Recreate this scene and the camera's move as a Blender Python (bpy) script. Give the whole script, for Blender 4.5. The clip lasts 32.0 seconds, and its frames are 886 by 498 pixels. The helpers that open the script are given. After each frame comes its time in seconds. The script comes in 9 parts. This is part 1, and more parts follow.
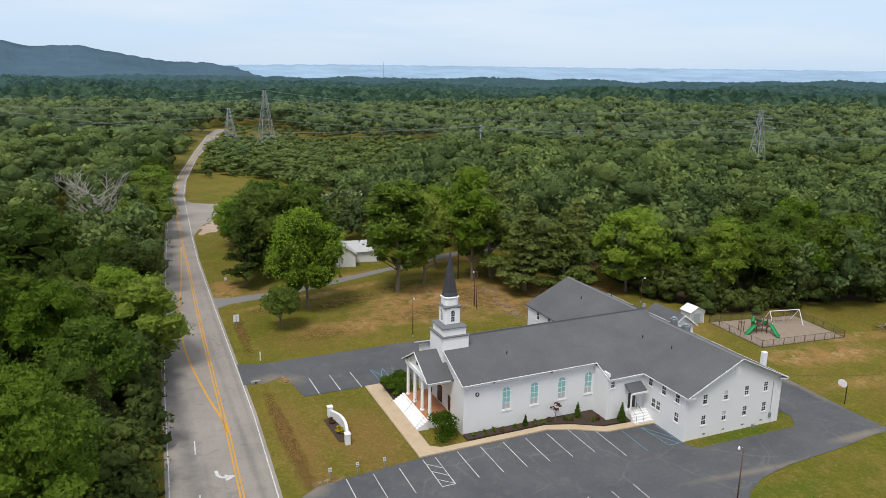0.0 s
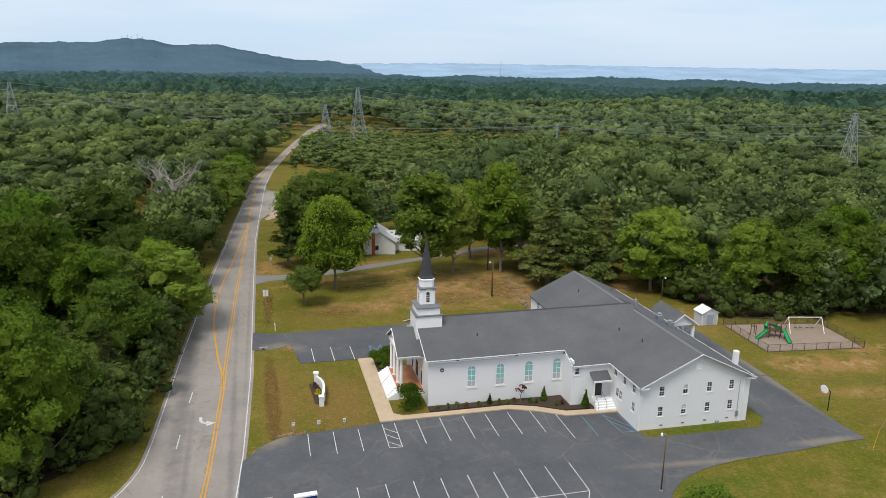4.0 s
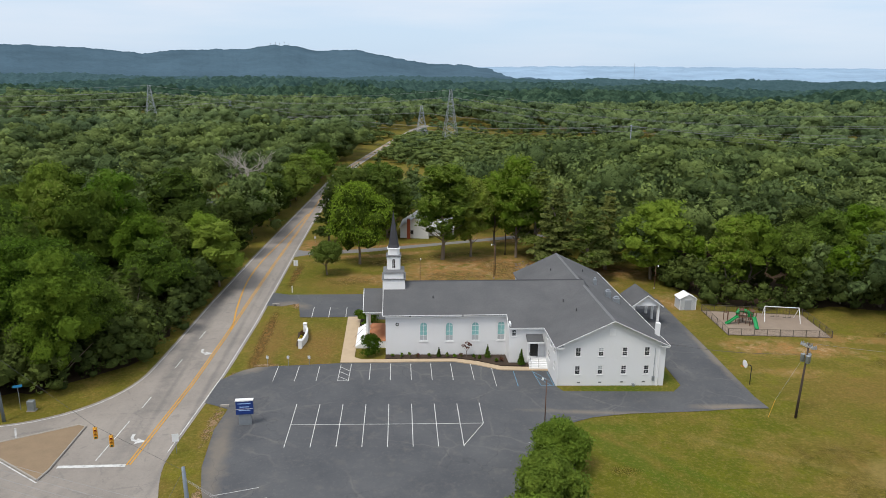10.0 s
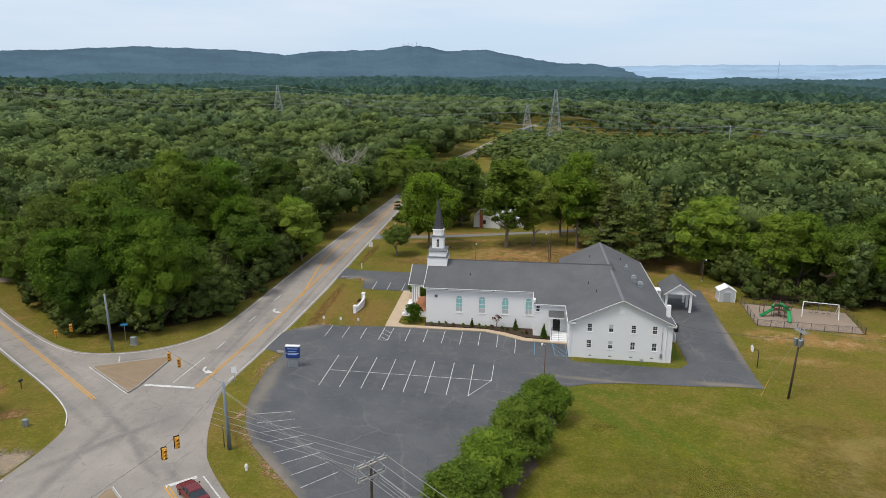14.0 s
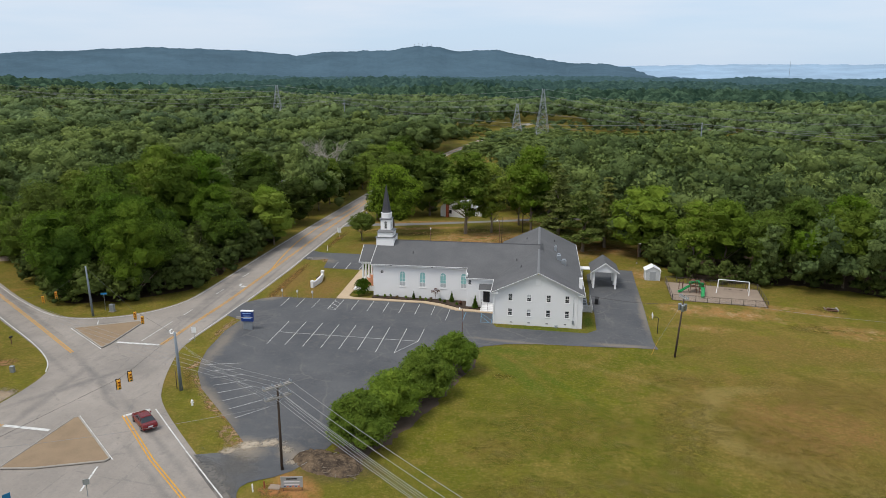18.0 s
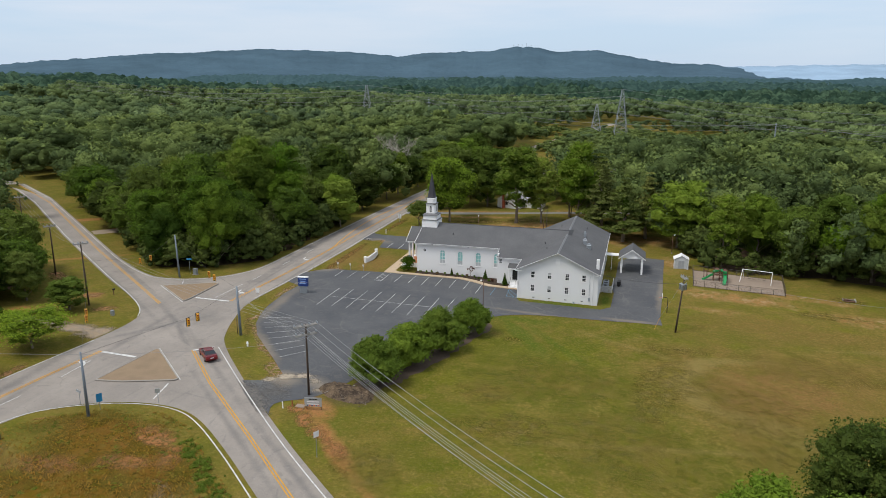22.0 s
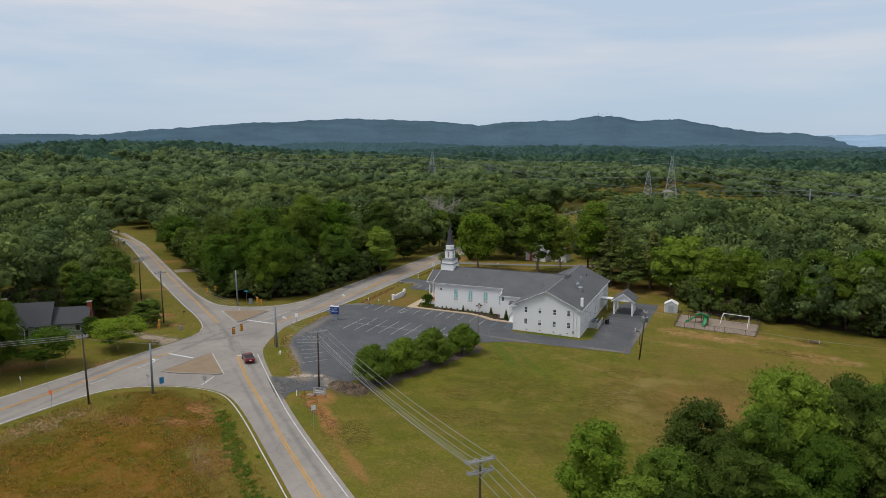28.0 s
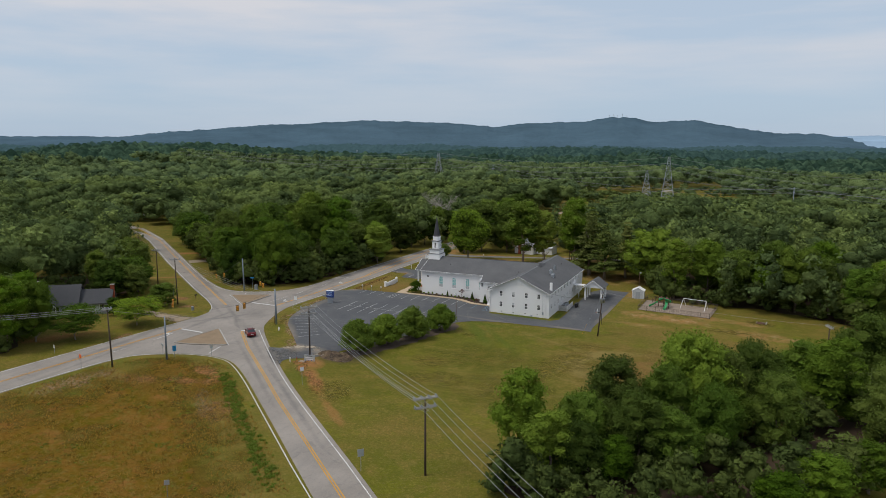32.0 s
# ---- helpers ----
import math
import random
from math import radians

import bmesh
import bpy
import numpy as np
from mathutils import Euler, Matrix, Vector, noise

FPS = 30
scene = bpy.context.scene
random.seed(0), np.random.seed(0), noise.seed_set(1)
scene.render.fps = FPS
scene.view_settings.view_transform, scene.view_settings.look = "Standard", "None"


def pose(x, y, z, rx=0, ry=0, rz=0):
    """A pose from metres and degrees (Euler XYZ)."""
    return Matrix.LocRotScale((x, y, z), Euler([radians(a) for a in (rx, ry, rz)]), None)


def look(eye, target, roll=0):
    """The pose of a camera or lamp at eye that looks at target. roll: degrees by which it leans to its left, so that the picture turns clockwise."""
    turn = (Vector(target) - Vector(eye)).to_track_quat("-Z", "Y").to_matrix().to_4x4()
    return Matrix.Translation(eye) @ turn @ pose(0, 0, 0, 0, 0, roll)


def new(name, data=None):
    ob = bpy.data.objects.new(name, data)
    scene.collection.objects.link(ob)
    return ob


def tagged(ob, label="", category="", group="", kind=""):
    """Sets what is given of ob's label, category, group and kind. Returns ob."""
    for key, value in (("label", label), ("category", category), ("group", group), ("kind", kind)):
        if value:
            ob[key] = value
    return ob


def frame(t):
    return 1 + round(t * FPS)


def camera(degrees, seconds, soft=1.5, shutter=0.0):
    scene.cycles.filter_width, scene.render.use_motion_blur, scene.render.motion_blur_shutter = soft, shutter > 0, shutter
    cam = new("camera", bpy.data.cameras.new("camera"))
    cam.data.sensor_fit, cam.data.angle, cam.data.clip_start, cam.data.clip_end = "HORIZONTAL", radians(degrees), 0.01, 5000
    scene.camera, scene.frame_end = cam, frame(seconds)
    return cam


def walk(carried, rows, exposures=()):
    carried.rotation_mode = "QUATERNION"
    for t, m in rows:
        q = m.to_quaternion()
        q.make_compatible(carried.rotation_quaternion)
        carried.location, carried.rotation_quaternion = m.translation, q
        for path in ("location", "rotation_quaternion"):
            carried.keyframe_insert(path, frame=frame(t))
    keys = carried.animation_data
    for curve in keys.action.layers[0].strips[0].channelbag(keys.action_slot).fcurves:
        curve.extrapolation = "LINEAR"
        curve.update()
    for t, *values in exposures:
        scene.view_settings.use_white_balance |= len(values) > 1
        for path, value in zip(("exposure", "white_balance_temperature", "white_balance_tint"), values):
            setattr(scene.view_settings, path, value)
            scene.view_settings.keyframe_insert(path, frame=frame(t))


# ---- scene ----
cam = camera(64.2, 32.0, 0.9)
PATH = [
    (0, (-31.575, -66.01, 39.672), (-30.797, -64.231, 39.19), 0.5),
    (0.5, (-29.993, -67.47, 39.915), (-29.283, -65.665, 39.429), 0.5),
    (1, (-28.194, -69.009, 39.974), (-27.518, -67.191, 39.486), 0.5),
    (1.5, (-26.464, -70.722, 39.955), (-25.819, -68.892, 39.469), 0.5),
    (2, (-24.707, -72.167, 39.881), (-24.118, -70.318, 39.397), 0.5),
    (2.5, (-23.034, -73.64, 39.826), (-22.471, -71.783, 39.342), 0.5),
    (4.5, (-16.509, -79.048, 39.788), (-16.047, -77.164, 39.3), 0.9),
    (5, (-14.94, -80.607, 39.74), (-14.508, -78.716, 39.254), 0.9),
    (5.5, (-13.217, -82.072, 39.717), (-12.962, -80.149, 39.231), 0.7),
    (6, (-11.239, -83.443, 39.629), (-11.094, -81.508, 39.144), 0.6),
    (6.5, (-9.686, -85.051, 39.753), (-9.567, -83.116, 39.262), 0.8),
    (7, (-8.07, -86.415, 39.845), (-7.951, -84.48, 39.353), 0.6),
    (7.5, (-6.245, -88.267, 39.925), (-6.127, -86.332, 39.436), 0.5),
    (8, (-4.466, -90.133, 40.013), (-4.352, -88.197, 39.525), 0.4),
    (8.5, (-2.69, -91.967, 39.948), (-2.574, -90.031, 39.463), 0.3),
    (9, (-1.097, -93.486, 39.859), (-0.979, -91.549, 39.374), 0.4),
    (9.5, (0.462, -94.985, 39.619), (0.583, -93.048, 39.137), 0.5),
    (10, (2.18, -96.711, 39.684), (2.301, -94.774, 39.201), 0.5),
    (10.5, (3.947, -98.307, 39.835), (4.067, -96.371, 39.35), 0.5),
    (11, (5.597, -99.921, 39.89), (5.719, -97.985, 39.404), 0.5),
    (11.5, (7.462, -101.599, 39.953), (7.576, -99.662, 39.466), 0.5),
    (12, (9.303, -103.234, 40.048), (9.343, -101.295, 39.56), 0.4),
    (12.5, (11.102, -104.891, 40.008), (11.062, -102.952, 39.521), 0.3),
    (13, (12.559, -106.535, 39.947), (12.458, -104.597, 39.462), 0.3),
    (13.5, (14.164, -108.184, 40.055), (13.998, -106.251, 39.568), 0.3),
    (14, (15.778, -109.842, 40.093), (15.55, -107.916, 39.607), 0.3),
    (14.5, (17.56, -111.536, 40.29), (17.292, -109.615, 39.801), 0.3),
    (16.5, (24.326, -117.978, 40.123), (24.061, -116.056, 39.637), 0.3),
    (17, (26.033, -119.579, 40.124), (25.774, -117.656, 39.639), 0.3),
    (17.5, (27.904, -121.161, 40.167), (27.644, -119.239, 39.681), 0.3),
    (18, (29.749, -122.761, 40.141), (29.487, -120.839, 39.655), 0.2),
    (18.5, (31.506, -124.377, 40.17), (31.21, -122.46, 39.684), 0.3),
    (19, (33.627, -126.137, 40.278), (33.253, -124.233, 39.792), 0.2),
    (19.5, (35.395, -127.769, 40.337), (34.96, -125.879, 39.849), 0.1),
    (20, (37.052, -129.425, 40.23), (36.591, -127.54, 39.744), 0.2),
    (20.5, (38.638, -130.979, 40.04), (38.165, -129.097, 39.555), 0.2),
    (21, (40.399, -132.604, 39.997), (39.89, -130.731, 39.514), 0.2),
    (21.5, (41.982, -134.172, 40.052), (41.46, -132.303, 39.568), 0.2),
    (22, (43.63, -135.815, 40.113), (43.107, -133.947, 39.628), 0.2),
    (22.5, (45.5, -137.372, 40.045), (44.958, -135.508, 39.562), 0.2),
    (23, (47.742, -138.988, 39.903), (47.188, -137.127, 39.422), 0.1),
    (23.5, (49.165, -140.694, 39.654), (48.615, -138.831, 39.176), 0.1),
    (24, (50.897, -142.481, 39.616), (50.343, -140.62, 39.138), 0.1),
    (24.5, (52.496, -143.977, 39.594), (51.939, -142.1, 39.186), 0.1),
    (25, (54.306, -145.644, 39.53), (53.754, -143.745, 39.231), 0.1),
    (25.5, (56.083, -147.258, 39.456), (55.468, -145.378, 39.157), 0.0),
    (27.5, (64.046, -153.636, 40.023), (63.274, -151.816, 39.718), 0.2),
    (28, (65.577, -155.28, 39.991), (64.829, -153.45, 39.687), 0.3),
    (28.5, (67.771, -156.795, 39.849), (67.021, -154.966, 39.547), 0.3),
    (29, (69.758, -158.323, 39.825), (69.005, -156.495, 39.523), 0.2),
    (29.5, (71.658, -159.973, 39.822), (70.894, -158.15, 39.52), 0.2),
    (30, (73.436, -161.638, 39.836), (72.633, -159.831, 39.535), 0.1),
    (30.5, (75.249, -163.246, 39.871), (74.446, -161.439, 39.57), 0.1),
    (31, (77.073, -164.854, 39.858), (76.271, -163.047, 39.557), 0.1),
    (31.5, (78.543, -166.46, 39.833), (77.742, -164.652, 39.532), 0.2),
    (32, (79.506, -168.356, 39.835), (78.715, -166.543, 39.535), 0.2),
]
EXPOSURES = [(0, 0.10), (20, 0.0), (24, -0.06), (25, -0.10), (28, -0.30), (32, -0.38)]
walk(cam, [(t, look(eye, target, roll)) for t, eye, target, roll in PATH], EXPOSURES)

# ---- world and sun ----
world = bpy.data.worlds.new("world")
scene.world = world
world.use_nodes = True
wn, wl = world.node_tree.nodes, world.node_tree.links
wn.clear()
SUN_EL, SUN_AZ = radians(61), radians(226)   # azimuth clockwise from +y
sky = wn.new("ShaderNodeTexSky")
sky.sky_type, sky.sun_disc = "NISHITA", False
sky.sun_elevation, sky.sun_rotation = SUN_EL, SUN_AZ
sky.air_density, sky.dust_density, sky.ozone_density = 1.0, 1.2, 1.0
w_geo = wn.new("ShaderNodeTexCoord")
w_map = wn.new("ShaderNodeMapping")
w_map.inputs["Scale"].default_value = (1.0, 1.6, 8.5)
w_map.inputs["Rotation"].default_value = (0.0, radians(4), 0.0)
w_noise = wn.new("ShaderNodeTexNoise")
w_noise.inputs["Scale"].default_value, w_noise.inputs["Detail"].default_value = 1.7, 7.0
w_noise.inputs["Roughness"].default_value = 0.52
w_ramp = wn.new("ShaderNodeValToRGB")
w_ramp.color_ramp.elements[0].position, w_ramp.color_ramp.elements[1].position = 0.40, 0.60
w_ramp.color_ramp.elements[0].color, w_ramp.color_ramp.elements[1].color = (0.25, 0.25, 0.25, 1), (0.96, 0.96, 0.96, 1)
w_mix = wn.new("ShaderNodeMixRGB")
w_mix.inputs[2].default_value = (8.9, 8.8, 9.2, 1)
w_pale = wn.new("ShaderNodeMixRGB")
w_pale.inputs[0].default_value, w_pale.inputs[2].default_value = 0.75, (5.9, 7.8, 10.1, 1)
w_bg = wn.new("ShaderNodeBackground")
w_bg.inputs["Strength"].default_value = 0.10
w_out = wn.new("ShaderNodeOutputWorld")
wl.new(w_geo.outputs["Generated"], w_map.inputs["Vector"])
wl.new(w_map.outputs["Vector"], w_noise.inputs["Vector"])
wl.new(w_noise.outputs["Fac"], w_ramp.inputs["Fac"])
w_sep = wn.new("ShaderNodeSeparateXYZ")
w_up = wn.new("ShaderNodeMapRange")   # the cloud thickens with height, the sky near the horizon is clear
for nm, val in (("From Min", 0.02), ("From Max", 0.20), ("To Min", 0.22), ("To Max", 1.0)):
    w_up.inputs[nm].default_value = val
w_fac = wn.new("ShaderNodeMath")
w_fac.operation = "MULTIPLY"
wl.new(w_geo.outputs["Generated"], w_sep.inputs[0])
wl.new(w_sep.outputs["Z"], w_up.inputs["Value"])
wl.new(w_ramp.outputs["Color"], w_fac.inputs[0])
wl.new(w_up.outputs["Result"], w_fac.inputs[1])
wl.new(w_fac.outputs["Value"], w_mix.inputs[0])
wl.new(sky.outputs["Color"], w_pale.inputs[1])
wl.new(w_pale.outputs["Color"], w_mix.inputs[1])
wl.new(w_mix.outputs["Color"], w_bg.inputs["Color"])
wl.new(w_bg.outputs["Background"], w_out.inputs["Surface"])
sun = new("sun", bpy.data.lights.new("sun", "SUN"))
sun.data.energy, sun.data.angle, sun.data.color = 2.4, radians(18), (1.0, 0.95, 0.87)
sun.matrix_world = look((math.sin(SUN_AZ) * math.cos(SUN_EL) * 300, math.cos(SUN_AZ) * math.cos(SUN_EL) * 300, math.sin(SUN_EL) * 300), (0, 0, 0))

# ---- materials ----


class Nodes:
    """A small wrapper to write node trees in few lines."""
    def __init__(self, name):
        self.m = bpy.data.materials.new(name)
        self.m.use_nodes = True
        self.t = self.m.node_tree
        self.t.nodes.clear()
        self.out = self.t.nodes.new("ShaderNodeOutputMaterial")
        self.co = None

    def n(self, kind, **kw):
        nd = self.t.nodes.new("ShaderNode" + kind)
        for k, v in kw.items():
            self.put(nd.inputs[k.replace("_", " ")], v)
        return nd

    def put(self, sock, v):
        if isinstance(v, bpy.types.NodeSocket):
            self.t.links.new(v, sock)
        else:
            sock.default_value = (*v, 1) if isinstance(v, tuple) and len(v) == 3 and len(sock.default_value) == 4 else v

    def pos(self):
        if self.co is None:
            self.co = self.n("NewGeometry").outputs["Position"]
        return self.co

    def noise(self, scale, detail=4, rough=0.55, vec=None, stretch=None):
        v = vec or self.pos()
        if stretch:
            mp = self.n("Mapping", Vector=v, Scale=stretch)
            v = mp.outputs["Vector"]
        return self.n("TexNoise", Vector=v, Scale=scale, Detail=float(detail), Roughness=rough).outputs["Fac"]

    def ramp(self, fac, a, b, ca=0.0, cb=1.0):
        r = self.n("ValToRGB")
        self.t.links.new(fac, r.inputs["Fac"])
        e = r.color_ramp.elements
        e[0].position, e[1].position = a, b
        e[0].color = (*ca, 1) if isinstance(ca, tuple) else (ca, ca, ca, 1)
        e[1].color = (*cb, 1) if isinstance(cb, tuple) else (cb, cb, cb, 1)
        return r.outputs["Color"]

    def mix(self, fac, a, b, kind="MIX"):
        x = self.n("MixRGB")
        x.blend_type = kind
        for s, v in zip(x.inputs, (fac, a, b)):
            self.put(s, v)
        return x.outputs["Color"]

    def math(self, op, a, b=0.0):
        x = self.n("Math")
        x.operation = op
        self.put(x.inputs[0], a)
        self.put(x.inputs[1], b)
        return x.outputs["Value"]

    def blob(self, x, y, rx, ry, soft=0.5, wob=None, rot=0.0):
        """1 inside an uneven ellipse on the ground, 0 outside."""
        mp = self.n("Mapping", Vector=self.pos(), Location=(x, y, 0.0), Rotation=(0.0, 0.0, radians(rot)), Scale=(rx, ry, 1e6))
        mp.vector_type = "TEXTURE"
        ln = self.n("VectorMath")
        ln.operation = "LENGTH"
        self.t.links.new(mp.outputs["Vector"], ln.inputs[0])
        d = ln.outputs["Value"]
        if wob is not None:
            d = self.math("ADD", d, self.math("MULTIPLY", self.math("SUBTRACT", wob, 0.5), 1.6))
        return self.ramp(d, 1 - soft, 1.0, 1.0, 0.0)

    def done(self, color, rough=0.8, metal=0.0, bump=None, strength=0.3, dist=0.05, spec=0.3, alpha=None, trans=0.0):
        p = self.n("BsdfPrincipled")
        self.put(p.inputs["Base Color"], color)
        self.put(p.inputs["Roughness"], rough)
        p.inputs["Metallic"].default_value = metal
        p.inputs["Specular IOR Level"].default_value = spec
        p.inputs["Transmission Weight"].default_value = trans
        if bump is not None:
            b = self.n("Bump", Strength=strength, Distance=dist, Height=bump)
            self.t.links.new(b.outputs["Normal"], p.inputs["Normal"])
        self.t.links.new(p.outputs[0], self.out.inputs[0])
        return self.m


def plain(name, color, rough=0.6, metal=0.0, spec=0.3, var=0.15, scale=3.0, trans=0.0):
    """A painted or cast surface with faint stains and grain."""
    k = Nodes(name)
    a = k.noise(scale, 5)
    b = k.noise(scale * 12, 3)
    c = k.mix(k.ramp(a, 0.3, 0.75, 0.0, var), color, tuple(v * 0.55 for v in color))
    c = k.mix(k.ramp(b, 0.35, 0.7, 0.0, var * 0.6), c, tuple(min(1, v * 1.25) for v in color))
    return k.done(c, rough, metal, b, 0.12, 0.01, spec, trans=trans)


def mat_grass():
    k = Nodes("lawn_grass")
    big, mid, fine = k.noise(0.05, 6, 0.6), k.noise(0.30, 6, 0.65), k.noise(5.0, 4, 0.7)
    c = k.mix(k.ramp(big, 0.38, 0.62), (0.112, 0.114, 0.011), (0.172, 0.128, 0.026))
    streak = k.noise(0.5, 4, 0.6, stretch=(0.18, 1.4, 1.0))
    c = k.mix(k.ramp(streak, 0.5, 0.7, 0.0, 0.4), c, (0.123, 0.130, 0.015))
    wob = k.noise(0.16, 6, 0.62)
    wide = k.noise(0.07, 6, 0.62)

    def spots(rows, w=wob):
        out = None
        for x, y, rx, ry, rot, a in rows:
            b = k.math("MULTIPLY", k.blob(x, y, rx, ry, 0.6, w, rot), a)
            out = b if out is None else k.math("MAXIMUM", out, b)
        return out
    # the field is greener near the lot, with a dry ring in its middle
    c = k.mix(spots(((40, -40, 34, 44, -40, 0.9), (88, -28, 18, 26, 0, 0.6), (-16, 40, 9, 16, 0, 0.6), (-14, -1, 5, 14, 0, 0.4)), wide), c, (0.088, 0.104, 0.005))
    c = k.mix(k.ramp(mid, 0.48, 0.68, 0.0, 0.6), c, (0.262, 0.173, 0.048))
    c = k.mix(k.ramp(k.noise(0.13, 6, 0.7), 0.50, 0.64, 0.0, 0.55), c, (0.225, 0.144, 0.038))
    c = k.mix(k.ramp(k.noise(1.3, 6, 0.72), 0.45, 0.68, 0.0, 0.6), c, (0.089, 0.101, 0.011))
    c = k.mix(k.ramp(k.noise(0.22, 6, 0.75), 0.52, 0.64, 0.0, 0.55), c, (0.158, 0.156, 0.010))
    c = k.mix(k.math("MULTIPLY", spots(((31, -11.2, 10, 1.3, 0, 0.9), (39, -6, 1.6, 6, 0, 0.9), (26, -27, 16, 1.8, -58, 0.7), (32, -30, 14, 1.2, -52, 0.55), (25, -21.5, 9, 2.4, -6, 0.7), (8, -68, 4, 7, 0, 0.4))), 1.0), c, (0.062, 0.108, 0.006))
    dry = spots(((62, -40, 15, 13, 20, 0.95), (66, -36, 27, 22, 10, 0.55), (70, -14, 20, 8, -8, 0.5), (-17.5, 4, 3, 16, 3, 0.7), (-11, 3, 6, 10, 0, 0.75), (-10, 36, 9, 7, 10, 0.5), (-21, -38, 3, 8, 10, 0.4), (-6, 38, 14, 6, 10, 0.5)))
    c = k.mix(k.math("MULTIPLY", dry, k.ramp(k.noise(0.5, 6, 0.7), 0.30, 0.56, 0.5, 1.0)), c, (0.222, 0.120, 0.042))
    arc = k.math("SUBTRACT", k.blob(62, -40, 15.5, 13.5, 0.25, wide, 20), k.blob(65.2, -39.4, 14.6, 12.6, 0.3, wide, 20))
    c = k.mix(k.math("MULTIPLY", k.math("MAXIMUM", arc, 0.0), 0.75), c, (0.275, 0.205, 0.075))
    for x, y, rx, rot in ((52, -58, 26, 12), (60, -52, 24, -16), (47, -30, 20, -28), (84, -18, 20, 14)):
        c = k.mix(k.math("MULTIPLY", k.blob(x, y, rx, 0.9, 0.7, wob, rot), 0.35), c, (0.245, 0.180, 0.060))
    # worn and bare ground: behind the church, beside the driveways, round the playground, along the kerbs
    dirt = spots(((19, 47, 22, 13, 15, 1.0), (4, 40, 16, 5, 5, 0.7), (-2, 57.2, 18, 2.0, 17, 0.8), (-3, 64.5, 20, 2.0, 17, 0.9), (62, 3, 15, 4, -8, 0.9), (84, -4, 9, 4, 0, 0.8), (52, 24, 4, 9, 0, 0.75), (75, 7, 12, 2.4, -10, 0.7),
                  (42, 44, 16, 9, 0, 0.95), (-15.2, 23, 2.4, 2.6, 0, 0.8), (30, 74, 14, 5, 0, 0.8), (28, 42, 5, 13, 0, 1.0), (-18, 64, 4, 10, 0, 0.9), (58, -6, 8, 2, 0, 0.5)))
    tan = k.mix(k.ramp(k.noise(0.9, 6, 0.65), 0.36, 0.64), (0.392, 0.185, 0.072), (0.286, 0.175, 0.07))
    c = k.mix(k.math("MULTIPLY", dirt, k.ramp(k.noise(0.40, 6, 0.68), 0.38, 0.50, 0.12, 1.0)), c, tan)
    c = k.mix(k.math("MULTIPLY", dirt, k.ramp(k.noise(0.55, 7, 0.75), 0.53, 0.58, 0.0, 0.6)), c, (0.48, 0.33, 0.19))
    clay = spots(((6.2, -61.8, 4.0, 2.6, -45, 1.0), (12, -69.2, 11, 1.5, -48, 0.95), (22, -79.5, 8, 1.0, -43, 0.6), (-56, -44, 5, 2, 0, 1.0), (-84, 14, 6, 4, 0, 1.0), (-52.5, -34, 3.5, 2.2, 0, 1.0), (-72, -14, 12, 1.4, 37, 0.8), (-98, 18, 16, 2.2, 37, 0.9), (-50, -72, 9, 3, 60, 0.7)))
    c = k.mix(k.math("MULTIPLY", clay, k.ramp(k.noise(0.8, 6, 0.7), 0.30, 0.5, 0.35, 0.95)), c, k.mix(mid, (0.377, 0.125, 0.033), (0.382, 0.205, 0.10)))
    ash = k.blob(9.5, -57, 5.5, 3.4, 0.4, wob)
    c = k.mix(k.math("MULTIPLY", ash, 0.5), c, (0.058, 0.042, 0.035))
    c = k.mix(k.ramp(fine, 0.3, 0.75, 0.0, 0.42), c, (0.080, 0.078, 0.012))
    c = k.mix(k.ramp(k.noise(2.4, 6, 0.78), 0.50, 0.66, 0.0, 0.34), c, (0.30, 0.225, 0.070))
    c = k.mix(k.ramp(k.noise(3.4, 6, 0.8), 0.34, 0.52, 0.50, 0.0), c, (0.056, 0.060, 0.008))
    return k.done(c, 0.95, 0, k.math("ADD", fine, k.noise(1.3, 4)), 0.6, 0.12, 0.1)


def mat_patch(name, rows, wob_scale, grain, lo, hi, layers):
    """A ragged patch of bare or weedy ground: outlined by uneven ellipses, open between its clods."""
    k = Nodes(name)
    wob = k.noise(wob_scale, 6, 0.62)
    mask = None
    for x, y, rx, ry, rot, a in rows:
        b = k.math("MULTIPLY", k.blob(x, y, rx, ry, 0.6, wob, rot), a)
        mask = b if mask is None else k.math("MAXIMUM", mask, b)
    mask = k.math("MULTIPLY", mask, k.ramp(k.noise(grain, 6, 0.7), lo, hi))
    c = layers[0][1]
    for scale, tone, at in layers[1:]:
        c = k.mix(k.ramp(k.noise(scale, 6, 0.68), at - 0.07, at + 0.08, 0.0, 0.85), c, tone)
    c = k.mix(k.ramp(k.noise(6.0, 4, 0.7), 0.34, 0.7, 0.0, 0.45), c, tuple(v * 0.5 for v in layers[0][1]))
    bp = k.n("Bump", Height=k.noise(3.2, 6, 0.75), Strength=0.7, Distance=0.25)
    d = k.n("BsdfDiffuse", Color=c, Normal=bp.outputs[0])
    tp = k.n("BsdfTransparent")
    mx = k.n("MixShader")
    k.put(mx.inputs[0], mask)
    k.t.links.new(tp.outputs[0], mx.inputs[1])
    k.t.links.new(d.outputs[0], mx.inputs[2])
    k.t.links.new(mx.outputs[0], k.out.inputs[0])
    return k.m


